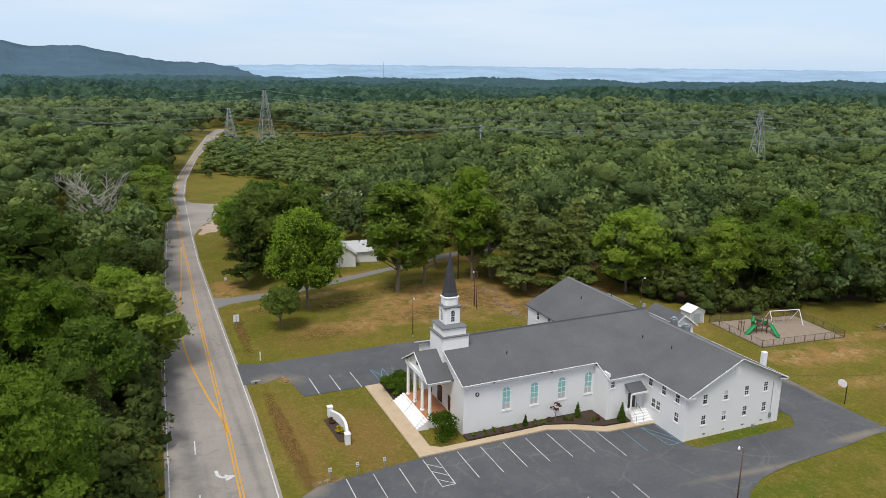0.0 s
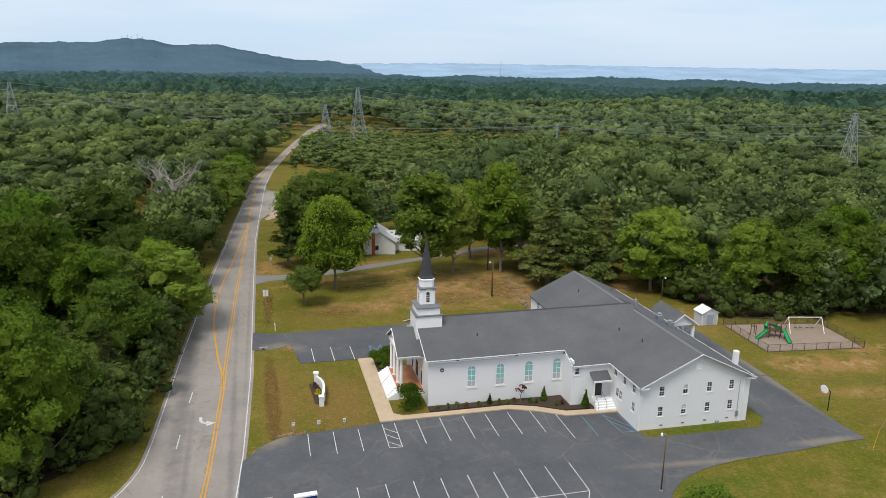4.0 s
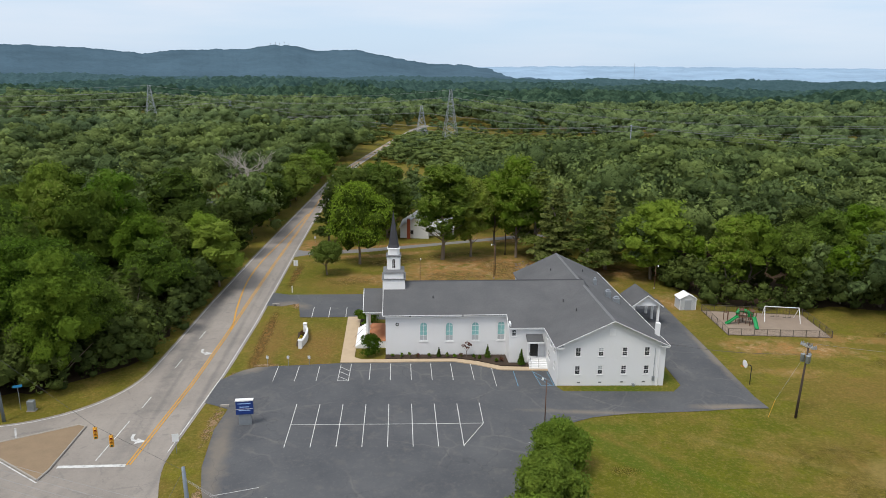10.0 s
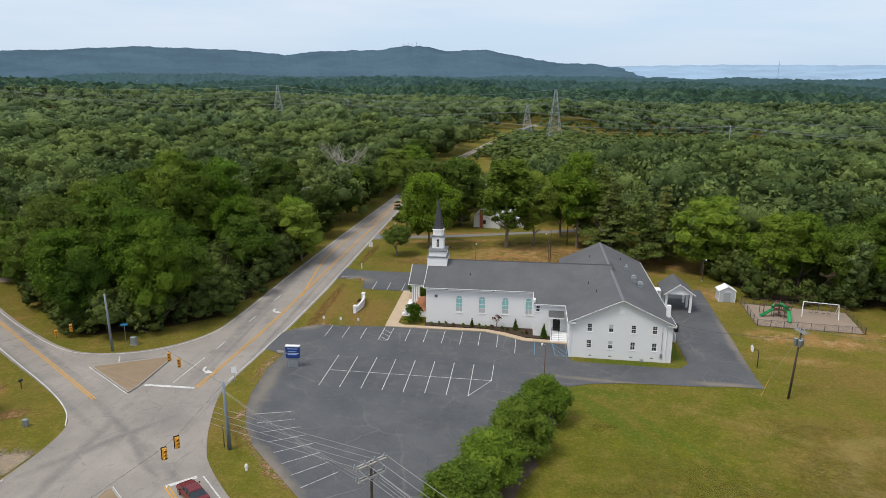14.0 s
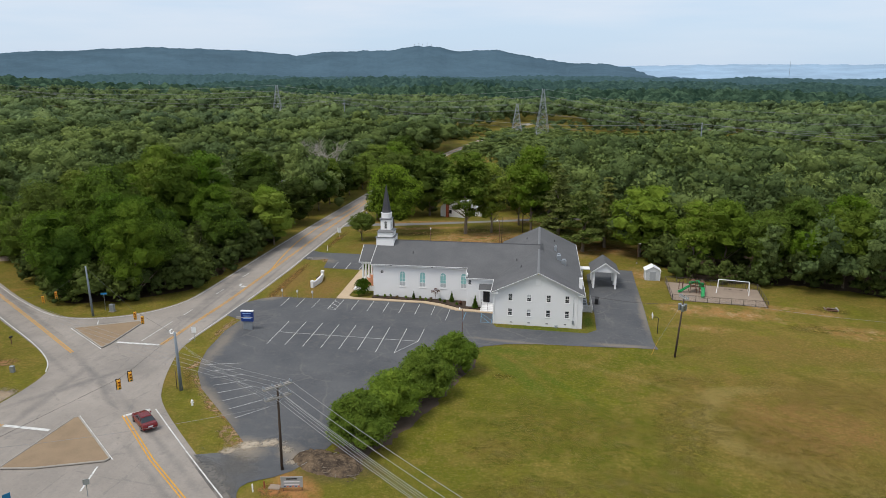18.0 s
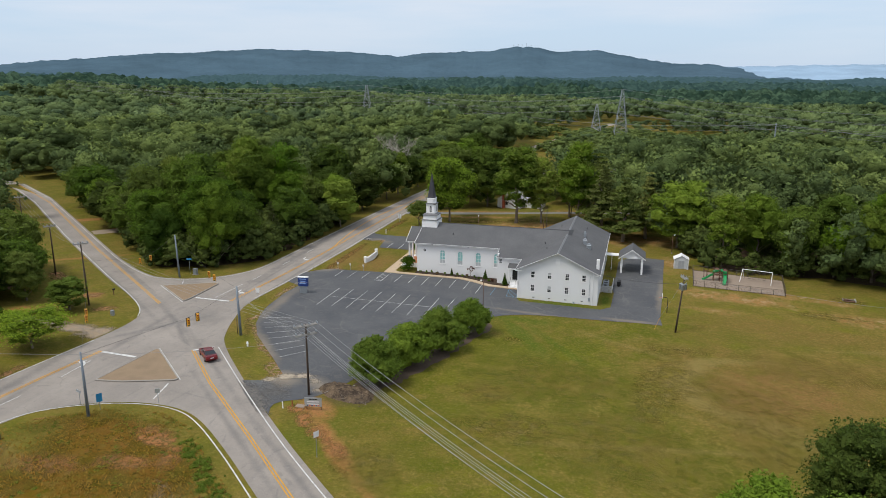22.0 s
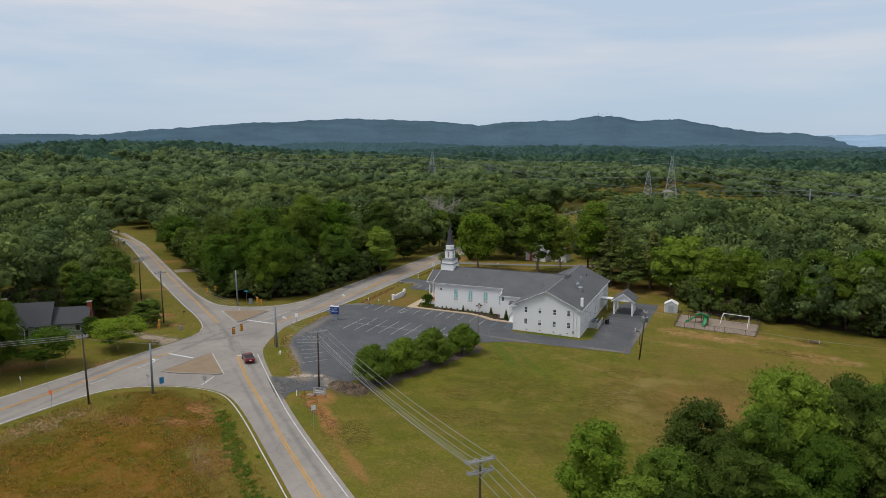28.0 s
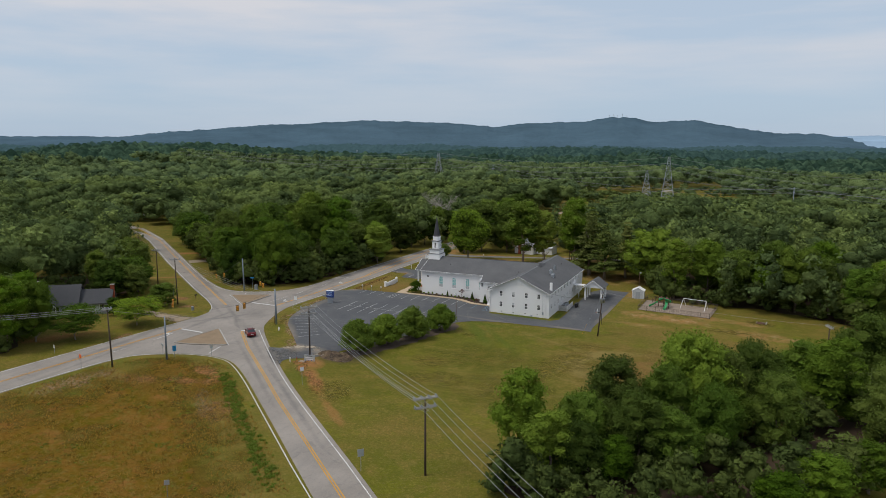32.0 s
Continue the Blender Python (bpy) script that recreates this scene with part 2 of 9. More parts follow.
def mat_weeds():
    """Tall dry weeds in drifts: tan, rust and green."""
    k = Nodes("weed_blades")
    g = k.n("NewGeometry")
    a, b = k.noise(0.16, 6, 0.66), k.noise(0.55, 5, 0.7)
    c = k.mix(k.ramp(a, 0.40, 0.58), (0.165, 0.135, 0.016), (0.290, 0.150, 0.026))
    c = k.mix(k.ramp(b, 0.50, 0.64, 0.0, 0.75), c, (0.250, 0.125, 0.036))
    c = k.mix(k.ramp(k.noise(0.35, 5, 0.7), 0.58, 0.68, 0.0, 0.85), c, (0.105, 0.135, 0.020))
    c = k.mix(k.math("MULTIPLY", g.outputs["Random Per Island"], 0.5), c, (0.34, 0.235, 0.060))
    return ragged(k, c, 1.0, 0)


def mat_road():
    k = Nodes("worn_asphalt_road")
    a, b, f = k.noise(0.12, 6, 0.6), k.noise(1.1, 6, 0.65), k.noise(38, 3)
    c = k.mix(k.ramp(a, 0.35, 0.65), (0.232, 0.206, 0.180), (0.312, 0.276, 0.240))
    c = k.mix(k.ramp(b, 0.52, 0.8, 0.0, 0.3), c, (0.14, 0.135, 0.13))
    streak = k.noise(0.35, 5, 0.6, stretch=(2.2, 0.22, 1))
    c = k.mix(k.ramp(streak, 0.5, 0.72, 0.0, 0.28), c, (0.14, 0.138, 0.134))
    # darker wheel tracks and oil lines along the lanes, older overlays
    wob = k.noise(0.5, 5, 0.65)
    dark = None
    for x, y, rx, ry, rot, w in ((-29.6, 20, 1.5, 60, 2, 0.7), (-23.1, 0, 0.5, 50, 1, 0.45), (-21.9, 40, 0.35, 60, 0, 0.35), (-27.4, -10, 0.6, 26, 2, 0.5), (-29, -42, 13, 1.1, 58, 0.65), (-30, -40, 14, 0.9, -40, 0.6), (-26, -44, 9, 0.8, -47, 0.6), (-31.5, -46, 0.9, 16, 4, 0.5), (-27, -37, 6, 5, 0, 0.35), (-14, -53.5, 20, 0.7, -43, 0.5), (12, -77, 26, 0.6, -41.5, 0.5), (-2, -68.4, 26, 0.6, -42, 0.45), (-60, -16, 36, 0.8, -37, 0.55), (-52, -27, 36, 0.8, -36, 0.5), (-34.8, -70, 1.1, 26, 4.5, 0.5), (-31.6, -76, 0.7, 26, 4.5, 0.4)):
        q = k.math("MULTIPLY", k.blob(x, y, rx, ry, 0.9, wob, rot), w)
        dark = q if dark is None else k.math("MAXIMUM", dark, q)
    c = k.mix(dark, c, (0.095, 0.092, 0.090))
    vo = k.n("TexVoronoi", Vector=k.pos(), Scale=0.16)
    vo.feature = "DISTANCE_TO_EDGE"
    crack = k.math("ADD", vo.outputs["Distance"], k.math("MULTIPLY", k.noise(0.8, 5), 0.16))
    c = k.mix(k.ramp(crack, 0.080, 0.088, 0.28, 0.0), c, (0.10, 0.098, 0.095))
    c = k.mix(k.ramp(k.noise(3.0, 7, 0.78), 0.52, 0.68, 0.0, 0.4), c, (0.13, 0.125, 0.12))
    c = k.mix(k.ramp(k.noise(4.5, 6, 0.75), 0.55, 0.7, 0.0, 0.35), c, (0.38, 0.355, 0.33))
    c = k.mix(k.ramp(f, 0.35, 0.7, 0.0, 0.3), c, (0.30, 0.28, 0.26))
    return k.done(c, 0.85, 0, f, 0.25, 0.01, 0.25)


def mat_lot():
    k = Nodes("dark_asphalt_lot")
    a, b, f = k.noise(0.10, 6, 0.62), k.noise(0.7, 7, 0.68), k.noise(30, 3)
    c = k.mix(k.ramp(a, 0.34, 0.68), (0.064, 0.068, 0.076), (0.102, 0.105, 0.110))
    c = k.mix(k.ramp(b, 0.54, 0.78, 0.0, 0.45), c, (0.17, 0.158, 0.14))
    wob = k.noise(0.4, 6, 0.65)
    dust = None
    for x, y, rx, ry, rot, w in ((-17.5, -27, 1.6, 14, 5, 0.5), (-10.5, -45, 12, 1.5, -48, 0.6), (-2, -55, 4, 2.5, -20, 0.9), (4, -55.5, 4, 1.8, -40, 0.7), (-18.5, -5, 3, 1.5, 30, 0.6), (44, -16.5, 6, 1.0, 0, 0.6), (49, 0, 1.0, 16, -2, 0.5), (28, -18, 14, 0.8, -5, 0.5), (-17, 22, 4, 3, 0, 0.6), (13, -40, 14, 0.7, 65, 0.4)):
        q = k.math("MULTIPLY", k.blob(x, y, rx, ry, 0.8, wob, rot), w)
        dust = q if dust is None else k.math("MAXIMUM", dust, q)
    c = k.mix(dust, c, (0.26, 0.215, 0.16))
    for scale, w, tone in ((0.11, 0.020, (0.19, 0.18, 0.165)), (0.21, 0.012, (0.030, 0.031, 0.034))):
        vo = k.n("TexVoronoi", Vector=k.mix(1.0, k.pos(), k.mix(1.0, k.n("TexNoise", Vector=k.pos(), Scale=0.35, Detail=5.0).outputs["Color"], (2.4, 2.4, 2.4), "MULTIPLY"), "ADD"), Scale=scale)
        vo.feature = "DISTANCE_TO_EDGE"
        c = k.mix(k.math("MULTIPLY", k.ramp(vo.outputs["Distance"], w * 0.25, w, 0.32, 0.0), k.ramp(k.noise(0.09, 3), 0.42, 0.6)), c, tone)
    c = k.mix(k.ramp(k.noise(2.6, 7, 0.78), 0.54, 0.68, 0.0, 0.35), c, (0.17, 0.165, 0.155))
    c = k.mix(k.ramp(f, 0.4, 0.75, 0.0, 0.25), c, (0.13, 0.13, 0.13))
    return k.done(c, 0.85, 0, f, 0.25, 0.01, 0.25)


def mat_paint(name, color, keep=0.62):
    """Traffic paint, worn through to the asphalt in flakes."""
    k = Nodes(name)
    c = k.mix(k.ramp(k.noise(2.2, 6, 0.7), keep - 0.08, keep + 0.12, 0.0, 0.75), color, (0.17, 0.17, 0.17))
    c = k.mix(k.ramp(k.noise(0.3, 4), 0.4, 0.7, 0.0, 0.35), c, tuple(v * 0.6 for v in color))
    return k.done(c, 0.7)


def mat_brick_white():
    k = Nodes("white_painted_brick")
    a, b = k.noise(0.5, 5), k.noise(6, 4)
    br = k.n("TexBrick", Vector=k.n("Mapping", Vector=k.pos(), Rotation=(radians(90), 0, 0)).outputs["Vector"], Scale=1.0)
    br.inputs["Brick Width"].default_value, br.inputs["Row Height"].default_value = 0.22, 0.075
    br.inputs["Mortar Size"].default_value = 0.006
    c = k.mix(k.ramp(a, 0.35, 0.75, 0.0, 0.12), (0.74, 0.745, 0.75), (0.60, 0.60, 0.59))
    c = k.mix(k.ramp(b, 0.45, 0.75, 0.0, 0.14), c, (0.66, 0.66, 0.66))
    drip = k.noise(1.2, 5, 0.6, stretch=(1.6, 1.6, 0.12))
    c = k.mix(k.ramp(drip, 0.56, 0.8, 0.0, 0.05), c, (0.52, 0.51, 0.48))
    return k.done(c, 0.7, 0, br.outputs["Fac"], 0.35, 0.012, 0.3)


def mat_shingle():
    k = Nodes("charcoal_shingles")
    a, b = k.noise(0.25, 5), k.noise(14, 3)
    c = k.mix(k.ramp(a, 0.35, 0.7), (0.092, 0.094, 0.098), (0.122, 0.123, 0.127))
    rows = k.noise(3.0, 4, 0.6, stretch=(1.2, 1.2, 6.0))
    c = k.mix(k.ramp(rows, 0.4, 0.7, 0.0, 0.4), c, (0.072, 0.073, 0.077))
    c = k.mix(k.ramp(b, 0.4, 0.75, 0.0, 0.35), c, (0.16, 0.16, 0.163))
    return k.done(c, 0.88, 0, k.math("ADD", rows, b), 0.4, 0.02, 0.2)


def ragged(k, color, scale, cut, gloss=0.05):
    """Ends a foliage material: matt, a little light passes through, ragged edges cut out by noise."""
    d = k.n("BsdfPrincipled", Base_Color=color, Roughness=0.8)
    d.inputs["Specular IOR Level"].default_value = gloss
    tr = k.n("BsdfTranslucent", Color=color)
    mx = k.n("MixShader")
    mx.inputs[0].default_value = 0.24
    k.t.links.new(d.outputs[0], mx.inputs[1])
    k.t.links.new(tr.outputs[0], mx.inputs[2])
    if cut:
        hole = k.ramp(k.noise(scale, 2, 0.6), cut - 0.01, cut + 0.01, 1.0, 0.0)
        tp = k.n("BsdfTransparent")
        m2 = k.n("MixShader")
        k.t.links.new(hole, m2.inputs[0])
        k.t.links.new(mx.outputs[0], m2.inputs[1])
        k.t.links.new(tp.outputs[0], m2.inputs[2])
        mx = m2
    k.t.links.new(mx.outputs[0], k.out.inputs[0])
    return k.m


def mat_leaf(name, dark, light, cut=0.46, grain=5.5, vary=0.75):
    """Foliage: each spray of leaves has its own tint, each tree its own hue."""
    k = Nodes(name)
    dark, light = ((c_[0] * 0.95, c_[1] * 1.02, c_[2] * 0.97) for c_ in (dark, light))
    g = k.n("NewGeometry")
    o = k.n("ObjectInfo")
    c = k.mix(g.outputs["Random Per Island"], dark, light)
    c = k.mix(k.math("MULTIPLY", o.outputs["Random"], 0.5), c, tuple(v * f for v, f in zip(light, (1.15, 1.0, 0.9))))
    c = k.mix(k.ramp(k.noise(0.8, 3, 0.6), 0.40, 0.62, 0.0, 0.35), c, light)
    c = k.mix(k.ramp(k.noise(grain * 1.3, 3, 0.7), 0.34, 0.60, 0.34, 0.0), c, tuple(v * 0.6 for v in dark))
    o2 = k.math("FRACT", k.math("MULTIPLY", o.outputs["Random"], 17.3))
    hs = k.n("HueSaturation", Color=c, Hue=k.math("ADD", 0.488, k.math("MULTIPLY", o2, 0.032)),
             Saturation=k.math("ADD", 0.98, k.math("MULTIPLY", o2, 0.12)), Value=k.math("ADD", 0.93 - vary / 2, k.math("MULTIPLY", o.outputs["Random"], vary)))
    return ragged(k, hs.outputs["Color"], grain, cut)


def mat_canopy(name, dark, light, gap, gap_shade):
    """Far woods: tint by tree, with leafy grain; haze and the shade between crowns are in the colours."""
    k = Nodes(name)
    at = k.n("Attribute")
    at.attribute_name = "tint"
    f, b = k.noise(1.1, 6, 0.72), k.noise(0.32, 5, 0.65)
    c = k.mix(at.outputs["Fac"], dark, light)
    c = k.mix(k.ramp(k.noise(0.004, 3), 0.4, 0.65, 0.0, 0.4), c, tuple(0.5 * (u + v) for u, v in zip(dark, light)))
    # shade between the crowns, painted as dark noise gaps
    c = k.mix(k.ramp(k.noise(0.11, 6, 0.72), 0.42, 0.56, gap_shade, 0.0), c, gap)
    c = k.mix(k.ramp(f, 0.30, 0.62, 0.6 * gap_shade, 0.0), c, gap)
    return k.done(c, 0.85, 0, k.math("ADD", f, b), 0.7, 0.5, 0.0)


def mat_wood_leaf(name, cut, grain, warm=0.0, deep=1.0, haze_blue=1.0):
    """Leaves of the middle woods: tint by tree and by spray. Extra blue stands for haze, a lower deep for shade in the
    cores.
    """
    k = Nodes(name)
    at = k.n("Attribute")
    at.attribute_name = "tint"
    g = k.n("NewGeometry")
    c = k.mix(at.outputs["Fac"], (0.092, 0.152, 0.046), (0.205, 0.305, 0.070))
    c = k.mix(k.math("MULTIPLY", g.outputs["Random Per Island"], 0.6), c, k.mix(at.outputs["Fac"], (0.122, 0.198, 0.056), (0.245, 0.350, 0.082)))
    c = k.mix(1.0, c, (deep * (0.92 + 0.2 * warm), deep * 0.86, deep * (1.0 - 0.5 * warm) * haze_blue), "MULTIPLY")
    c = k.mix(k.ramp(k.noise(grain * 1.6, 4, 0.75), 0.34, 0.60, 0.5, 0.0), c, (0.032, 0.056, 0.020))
    return ragged(k, c, grain, cut)


GRASS, ROAD, LOT = mat_grass(), mat_road(), mat_lot()
BRICK, SHINGLE = mat_brick_white(), mat_shingle()
WHITE_LINE = mat_paint("white_line_paint", (0.62, 0.62, 0.60), 0.56)
YELLOW_LINE = mat_paint("yellow_line_paint", (0.58, 0.30, 0.045), 0.62)
BLUE_LINE = mat_paint("blue_line_paint", (0.10, 0.27, 0.42), 0.5)
FADED_LINE = mat_paint("faded_white_paint", (0.55, 0.55, 0.54), 0.5)
TRIM = plain("white_trim_paint", (0.82, 0.82, 0.82), 0.5, var=0.1)
CONCRETE = plain("tan_concrete", (0.50, 0.385, 0.26), 0.85, var=0.35, scale=0.8)
GREY_CONCRETE = plain("grey_concrete", (0.33, 0.305, 0.27), 0.85, var=0.35, scale=0.8)
MULCH = plain("brown_mulch", (0.058, 0.040, 0.028), 0.95, var=0.5, scale=2.5)
BARK = plain("grey_brown_bark", (0.19, 0.155, 0.12), 0.95, var=0.5, scale=2.0)
DARK_GLASS = plain("window_glass", (0.025, 0.030, 0.036), 0.06, spec=0.6, var=0.1)
TEAL_GLASS = plain("teal_stained_glass", (0.27, 0.52, 0.51), 0.25, spec=0.5, var=0.35, scale=1.5)
BLIND = plain("window_blind", (0.42, 0.44, 0.45), 0.4, spec=0.5, var=0.2)
SPIRE_MAT = plain("dark_spire_metal", (0.060, 0.060, 0.066), 0.55, 0.3, var=0.3, scale=1.0)
LEAD = plain("grey_flashing", (0.17, 0.175, 0.18), 0.6, 0.2)
PORCH_BRICK = plain("orange_porch_brick", (0.46, 0.20, 0.10), 0.85, var=0.4, scale=3)
BRICK_RED = plain("red_brick", (0.30, 0.075, 0.035), 0.85, var=0.45, scale=3)
DOOR_DARK = plain("dark_door_glass", (0.03, 0.028, 0.026), 0.25, spec=0.5)
IRON = plain("black_iron", (0.025, 0.025, 0.026), 0.5, 0.4)
ARM_WOOD = plain("grey_crossarm_wood", (0.34, 0.33, 0.31), 0.9, var=0.4)
WOOD_POLE = plain("weathered_pole_wood", (0.075, 0.055, 0.042), 0.9, var=0.5, scale=1.5)
GALV = plain("galvanised_steel", (0.33, 0.36, 0.39), 0.5, 0.6, var=0.25)
GREY_POLE = plain("grey_painted_steel", (0.20, 0.235, 0.27), 0.5, 0.3, var=0.25)
WIRE = plain("weathered_wire", (0.26, 0.26, 0.26), 0.5, 0.4)
DARK_WIRE = plain("dark_wire", (0.05, 0.05, 0.05), 0.5)
SIGNAL_YELLOW = plain("signal_yellow", (0.62, 0.30, 0.03), 0.45)
GREEN_PLASTIC = plain("green_plastic", (0.012, 0.26, 0.075), 0.35, spec=0.5)
BROWN_POST = plain("brown_post", (0.12, 0.06, 0.04), 0.5)
SAND = plain("playground_sand", (0.28, 0.22, 0.17), 0.95, var=0.4, scale=0.7)
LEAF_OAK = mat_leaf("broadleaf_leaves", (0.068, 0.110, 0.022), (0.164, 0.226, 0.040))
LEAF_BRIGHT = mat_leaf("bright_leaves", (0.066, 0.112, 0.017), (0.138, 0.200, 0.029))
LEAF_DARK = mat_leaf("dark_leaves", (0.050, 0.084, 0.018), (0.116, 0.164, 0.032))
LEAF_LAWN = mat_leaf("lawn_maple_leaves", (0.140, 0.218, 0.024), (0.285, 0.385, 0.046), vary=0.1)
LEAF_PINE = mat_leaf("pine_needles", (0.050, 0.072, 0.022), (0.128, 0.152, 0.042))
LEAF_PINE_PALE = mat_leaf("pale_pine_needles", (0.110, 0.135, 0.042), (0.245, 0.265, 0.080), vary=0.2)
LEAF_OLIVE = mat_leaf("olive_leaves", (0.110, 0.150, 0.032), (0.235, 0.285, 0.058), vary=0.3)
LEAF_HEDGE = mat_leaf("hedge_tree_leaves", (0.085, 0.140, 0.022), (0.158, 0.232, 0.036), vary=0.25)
FLOOR = plain("leaf_litter", (0.058, 0.037, 0.020), 0.95, var=0.6, scale=0.6)
# haze is mixed into these three: bluer and paler band by band
CANOPY = mat_canopy("far_woods_hazy_foliage", (0.013, 0.032, 0.025), (0.080, 0.134, 0.080), (0.011, 0.024, 0.016), 0.75)
DISTANT_CANOPY = mat_canopy("distant_woods_hazy_foliage", (0.024, 0.052, 0.048), (0.068, 0.118, 0.098), (0.018, 0.038, 0.036), 0.6)
HORIZON_CANOPY = mat_canopy("horizon_woods_hazy_foliage", (0.040, 0.078, 0.086), (0.070, 0.120, 0.132), (0.034, 0.066, 0.074), 0.5)
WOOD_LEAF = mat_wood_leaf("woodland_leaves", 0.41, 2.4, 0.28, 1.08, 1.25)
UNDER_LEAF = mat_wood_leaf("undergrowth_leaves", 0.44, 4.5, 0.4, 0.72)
# the woods' cores are dimmed copies of their leaves: inner shade as colour
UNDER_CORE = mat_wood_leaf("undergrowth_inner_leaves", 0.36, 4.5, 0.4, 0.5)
# the extra blue of the outer woods is haze put into the leaf colour
OUTER_LEAF = mat_wood_leaf("outer_woods_hazy_leaves", 0.40, 2.6, 0.16, 1.16, 1.5)
OUTER_CORE = mat_wood_leaf("outer_woods_shaded_core", 0.45, 3.2, 0.16, 0.98, 1.5)
WOOD_CORE = mat_wood_leaf("woodland_shaded_core", 0.45, 3.8, 0.28, 0.80, 1.25)
# fillers inside single crowns, mostly darker than the sprays to paint inner shade
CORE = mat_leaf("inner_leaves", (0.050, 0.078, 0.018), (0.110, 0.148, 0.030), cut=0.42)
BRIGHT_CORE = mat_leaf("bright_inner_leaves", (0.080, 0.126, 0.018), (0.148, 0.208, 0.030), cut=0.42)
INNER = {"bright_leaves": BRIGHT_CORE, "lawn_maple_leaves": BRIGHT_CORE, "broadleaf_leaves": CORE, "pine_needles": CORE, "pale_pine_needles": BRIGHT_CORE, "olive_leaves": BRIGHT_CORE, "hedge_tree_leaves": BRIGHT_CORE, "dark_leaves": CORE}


# ---- mesh helpers ----
class MB:
    """Collects vertices and faces for one mesh."""
    def __init__(self):
        self.v, self.f = [], []

    def quad(self, *p):
        i = len(self.v)
        self.v += [tuple(q) for q in p]
        self.f.append(tuple(range(i, i + len(p))))
        return self

    def box(self, x0, x1, y0, y1, z0, z1, m=None, bev=0.0):
        if bev:
            return self.loft([[(x0 + bev, y0, z0), (x1 - bev, y0, z0), (x1, y0 + bev, z0), (x1, y1 - bev, z0), (x1 - bev, y1, z0), (x0 + bev, y1, z0), (x0, y1 - bev, z0), (x0, y0 + bev, z0)],
                              [(x0 + bev, y0, z1 - bev), (x1 - bev, y0, z1 - bev), (x1, y0 + bev, z1 - bev), (x1, y1 - bev, z1 - bev), (x1 - bev, y1, z1 - bev), (x0 + bev, y1, z1 - bev), (x0, y1 - bev, z1 - bev), (x0, y0 + bev, z1 - bev)],
                              [(x0 + 2 * bev, y0 + bev, z1), (x1 - 2 * bev, y0 + bev, z1), (x1 - bev, y0 + 2 * bev, z1), (x1 - bev, y1 - 2 * bev, z1), (x1 - 2 * bev, y1 - bev, z1), (x0 + 2 * bev, y1 - bev, z1), (x0 + bev, y1 - 2 * bev, z1), (x0 + bev, y0 + 2 * bev, z1)]], m)
        i = len(self.v)
        c = [(x0, y0, z0), (x1, y0, z0), (x1, y1, z0), (x0, y1, z0), (x0, y0, z1), (x1, y0, z1), (x1, y1, z1), (x0, y1, z1)]
        self.v += [tuple(m @ Vector(q)) if m else q for q in c]
        self.f += [tuple(i + k for k in q) for q in ((3, 2, 1, 0), (4, 5, 6, 7), (0, 1, 5, 4), (1, 2, 6, 5), (2, 3, 7, 6), (3, 0, 4, 7))]
        return self

    def loft(self, rings, m=None, caps=True):
        """Joins rings of equal count into a closed skin."""
        i, n = len(self.v), len(rings[0])
        for r in rings:
            self.v += [tuple(m @ Vector(q)) if m else tuple(q) for q in r]
        for k in range(len(rings) - 1):
            for j in range(n):
                a, b = i + k * n + j, i + k * n + (j + 1) % n
                self.f.append((a, b, b + n, a + n))
        if caps:
            self.f.append(tuple(range(i + n - 1, i - 1, -1)))
            t = i + (len(rings) - 1) * n
            self.f.append(tuple(range(t, t + n)))
        return self

    def tube(self, pts, r, n=6):
        """A round bar along pts; r is one radius or one for each point."""
        pts = [Vector(p) for p in pts]
        rr = r if isinstance(r, (list, tuple)) else [r] * len(pts)
        rings = []
        for k, p in enumerate(pts):
            d = (pts[min(k + 1, len(pts) - 1)] - pts[max(k - 1, 0)]).normalized()
            up = Vector((0, 0, 1)) if abs(d.z) < 0.9 else Vector((1, 0, 0))
            a = d.cross(up).normalized()
            b = a.cross(d)
            rings.append([p + rr[k] * (math.cos(2 * math.pi * j / n) * a + math.sin(2 * math.pi * j / n) * b) for j in range(n)])
        return self.loft(rings)

    def prism(self, poly, axis, a, b):
        """A flat outline pushed from a to b along axis 0, 1 or 2."""
        def at(p, h):
            q = list(p)
            q.insert(axis, h)
            return tuple(q)
        return self.loft([[at(p, a) for p in poly], [at(p, b) for p in poly]])

    def flat(self, poly, zf):
        """A filled outline on the ground."""
        i = len(self.v)
        vs = [Vector((p[0], p[1], 0)) for p in poly]
        from_tess = mathutils_geometry.tessellate_polygon([vs])
        self.v += [(p.x, p.y, zf(p.x, p.y)) for p in vs]
        for t in from_tess:
            a, b, c = (vs[j] for j in t)
            t = t if (b - a).cross(c - a).z > 0 else t[::-1]
            self.f.append(tuple(i + j for j in t))
        return self

    def strip(self, left, right, zf):
        i = len(self.v)
        for a, b in zip(left, right):
            self.v += [(a[0], a[1], zf(*a)), (b[0], b[1], zf(*b))]
        for k in range(len(left) - 1):
            j = i + 2 * k
            self.f.append((j, j + 1, j + 3, j + 2))
        return self

    def line(self, pts, w, zf):
        """A painted line of width w along pts on the ground."""
        L, R = [], []
        for k, p in enumerate(pts):
            a, b = pts[max(k - 1, 0)], pts[min(k + 1, len(pts) - 1)]
            d = Vector((b[0] - a[0], b[1] - a[1])).normalized()
            L.append((p[0] - d.y * w / 2, p[1] + d.x * w / 2))
            R.append((p[0] + d.y * w / 2, p[1] - d.x * w / 2))
        return self.strip(R, L, zf) if False else self.strip(L, R, zf)


import mathutils
mathutils_geometry = mathutils.geometry


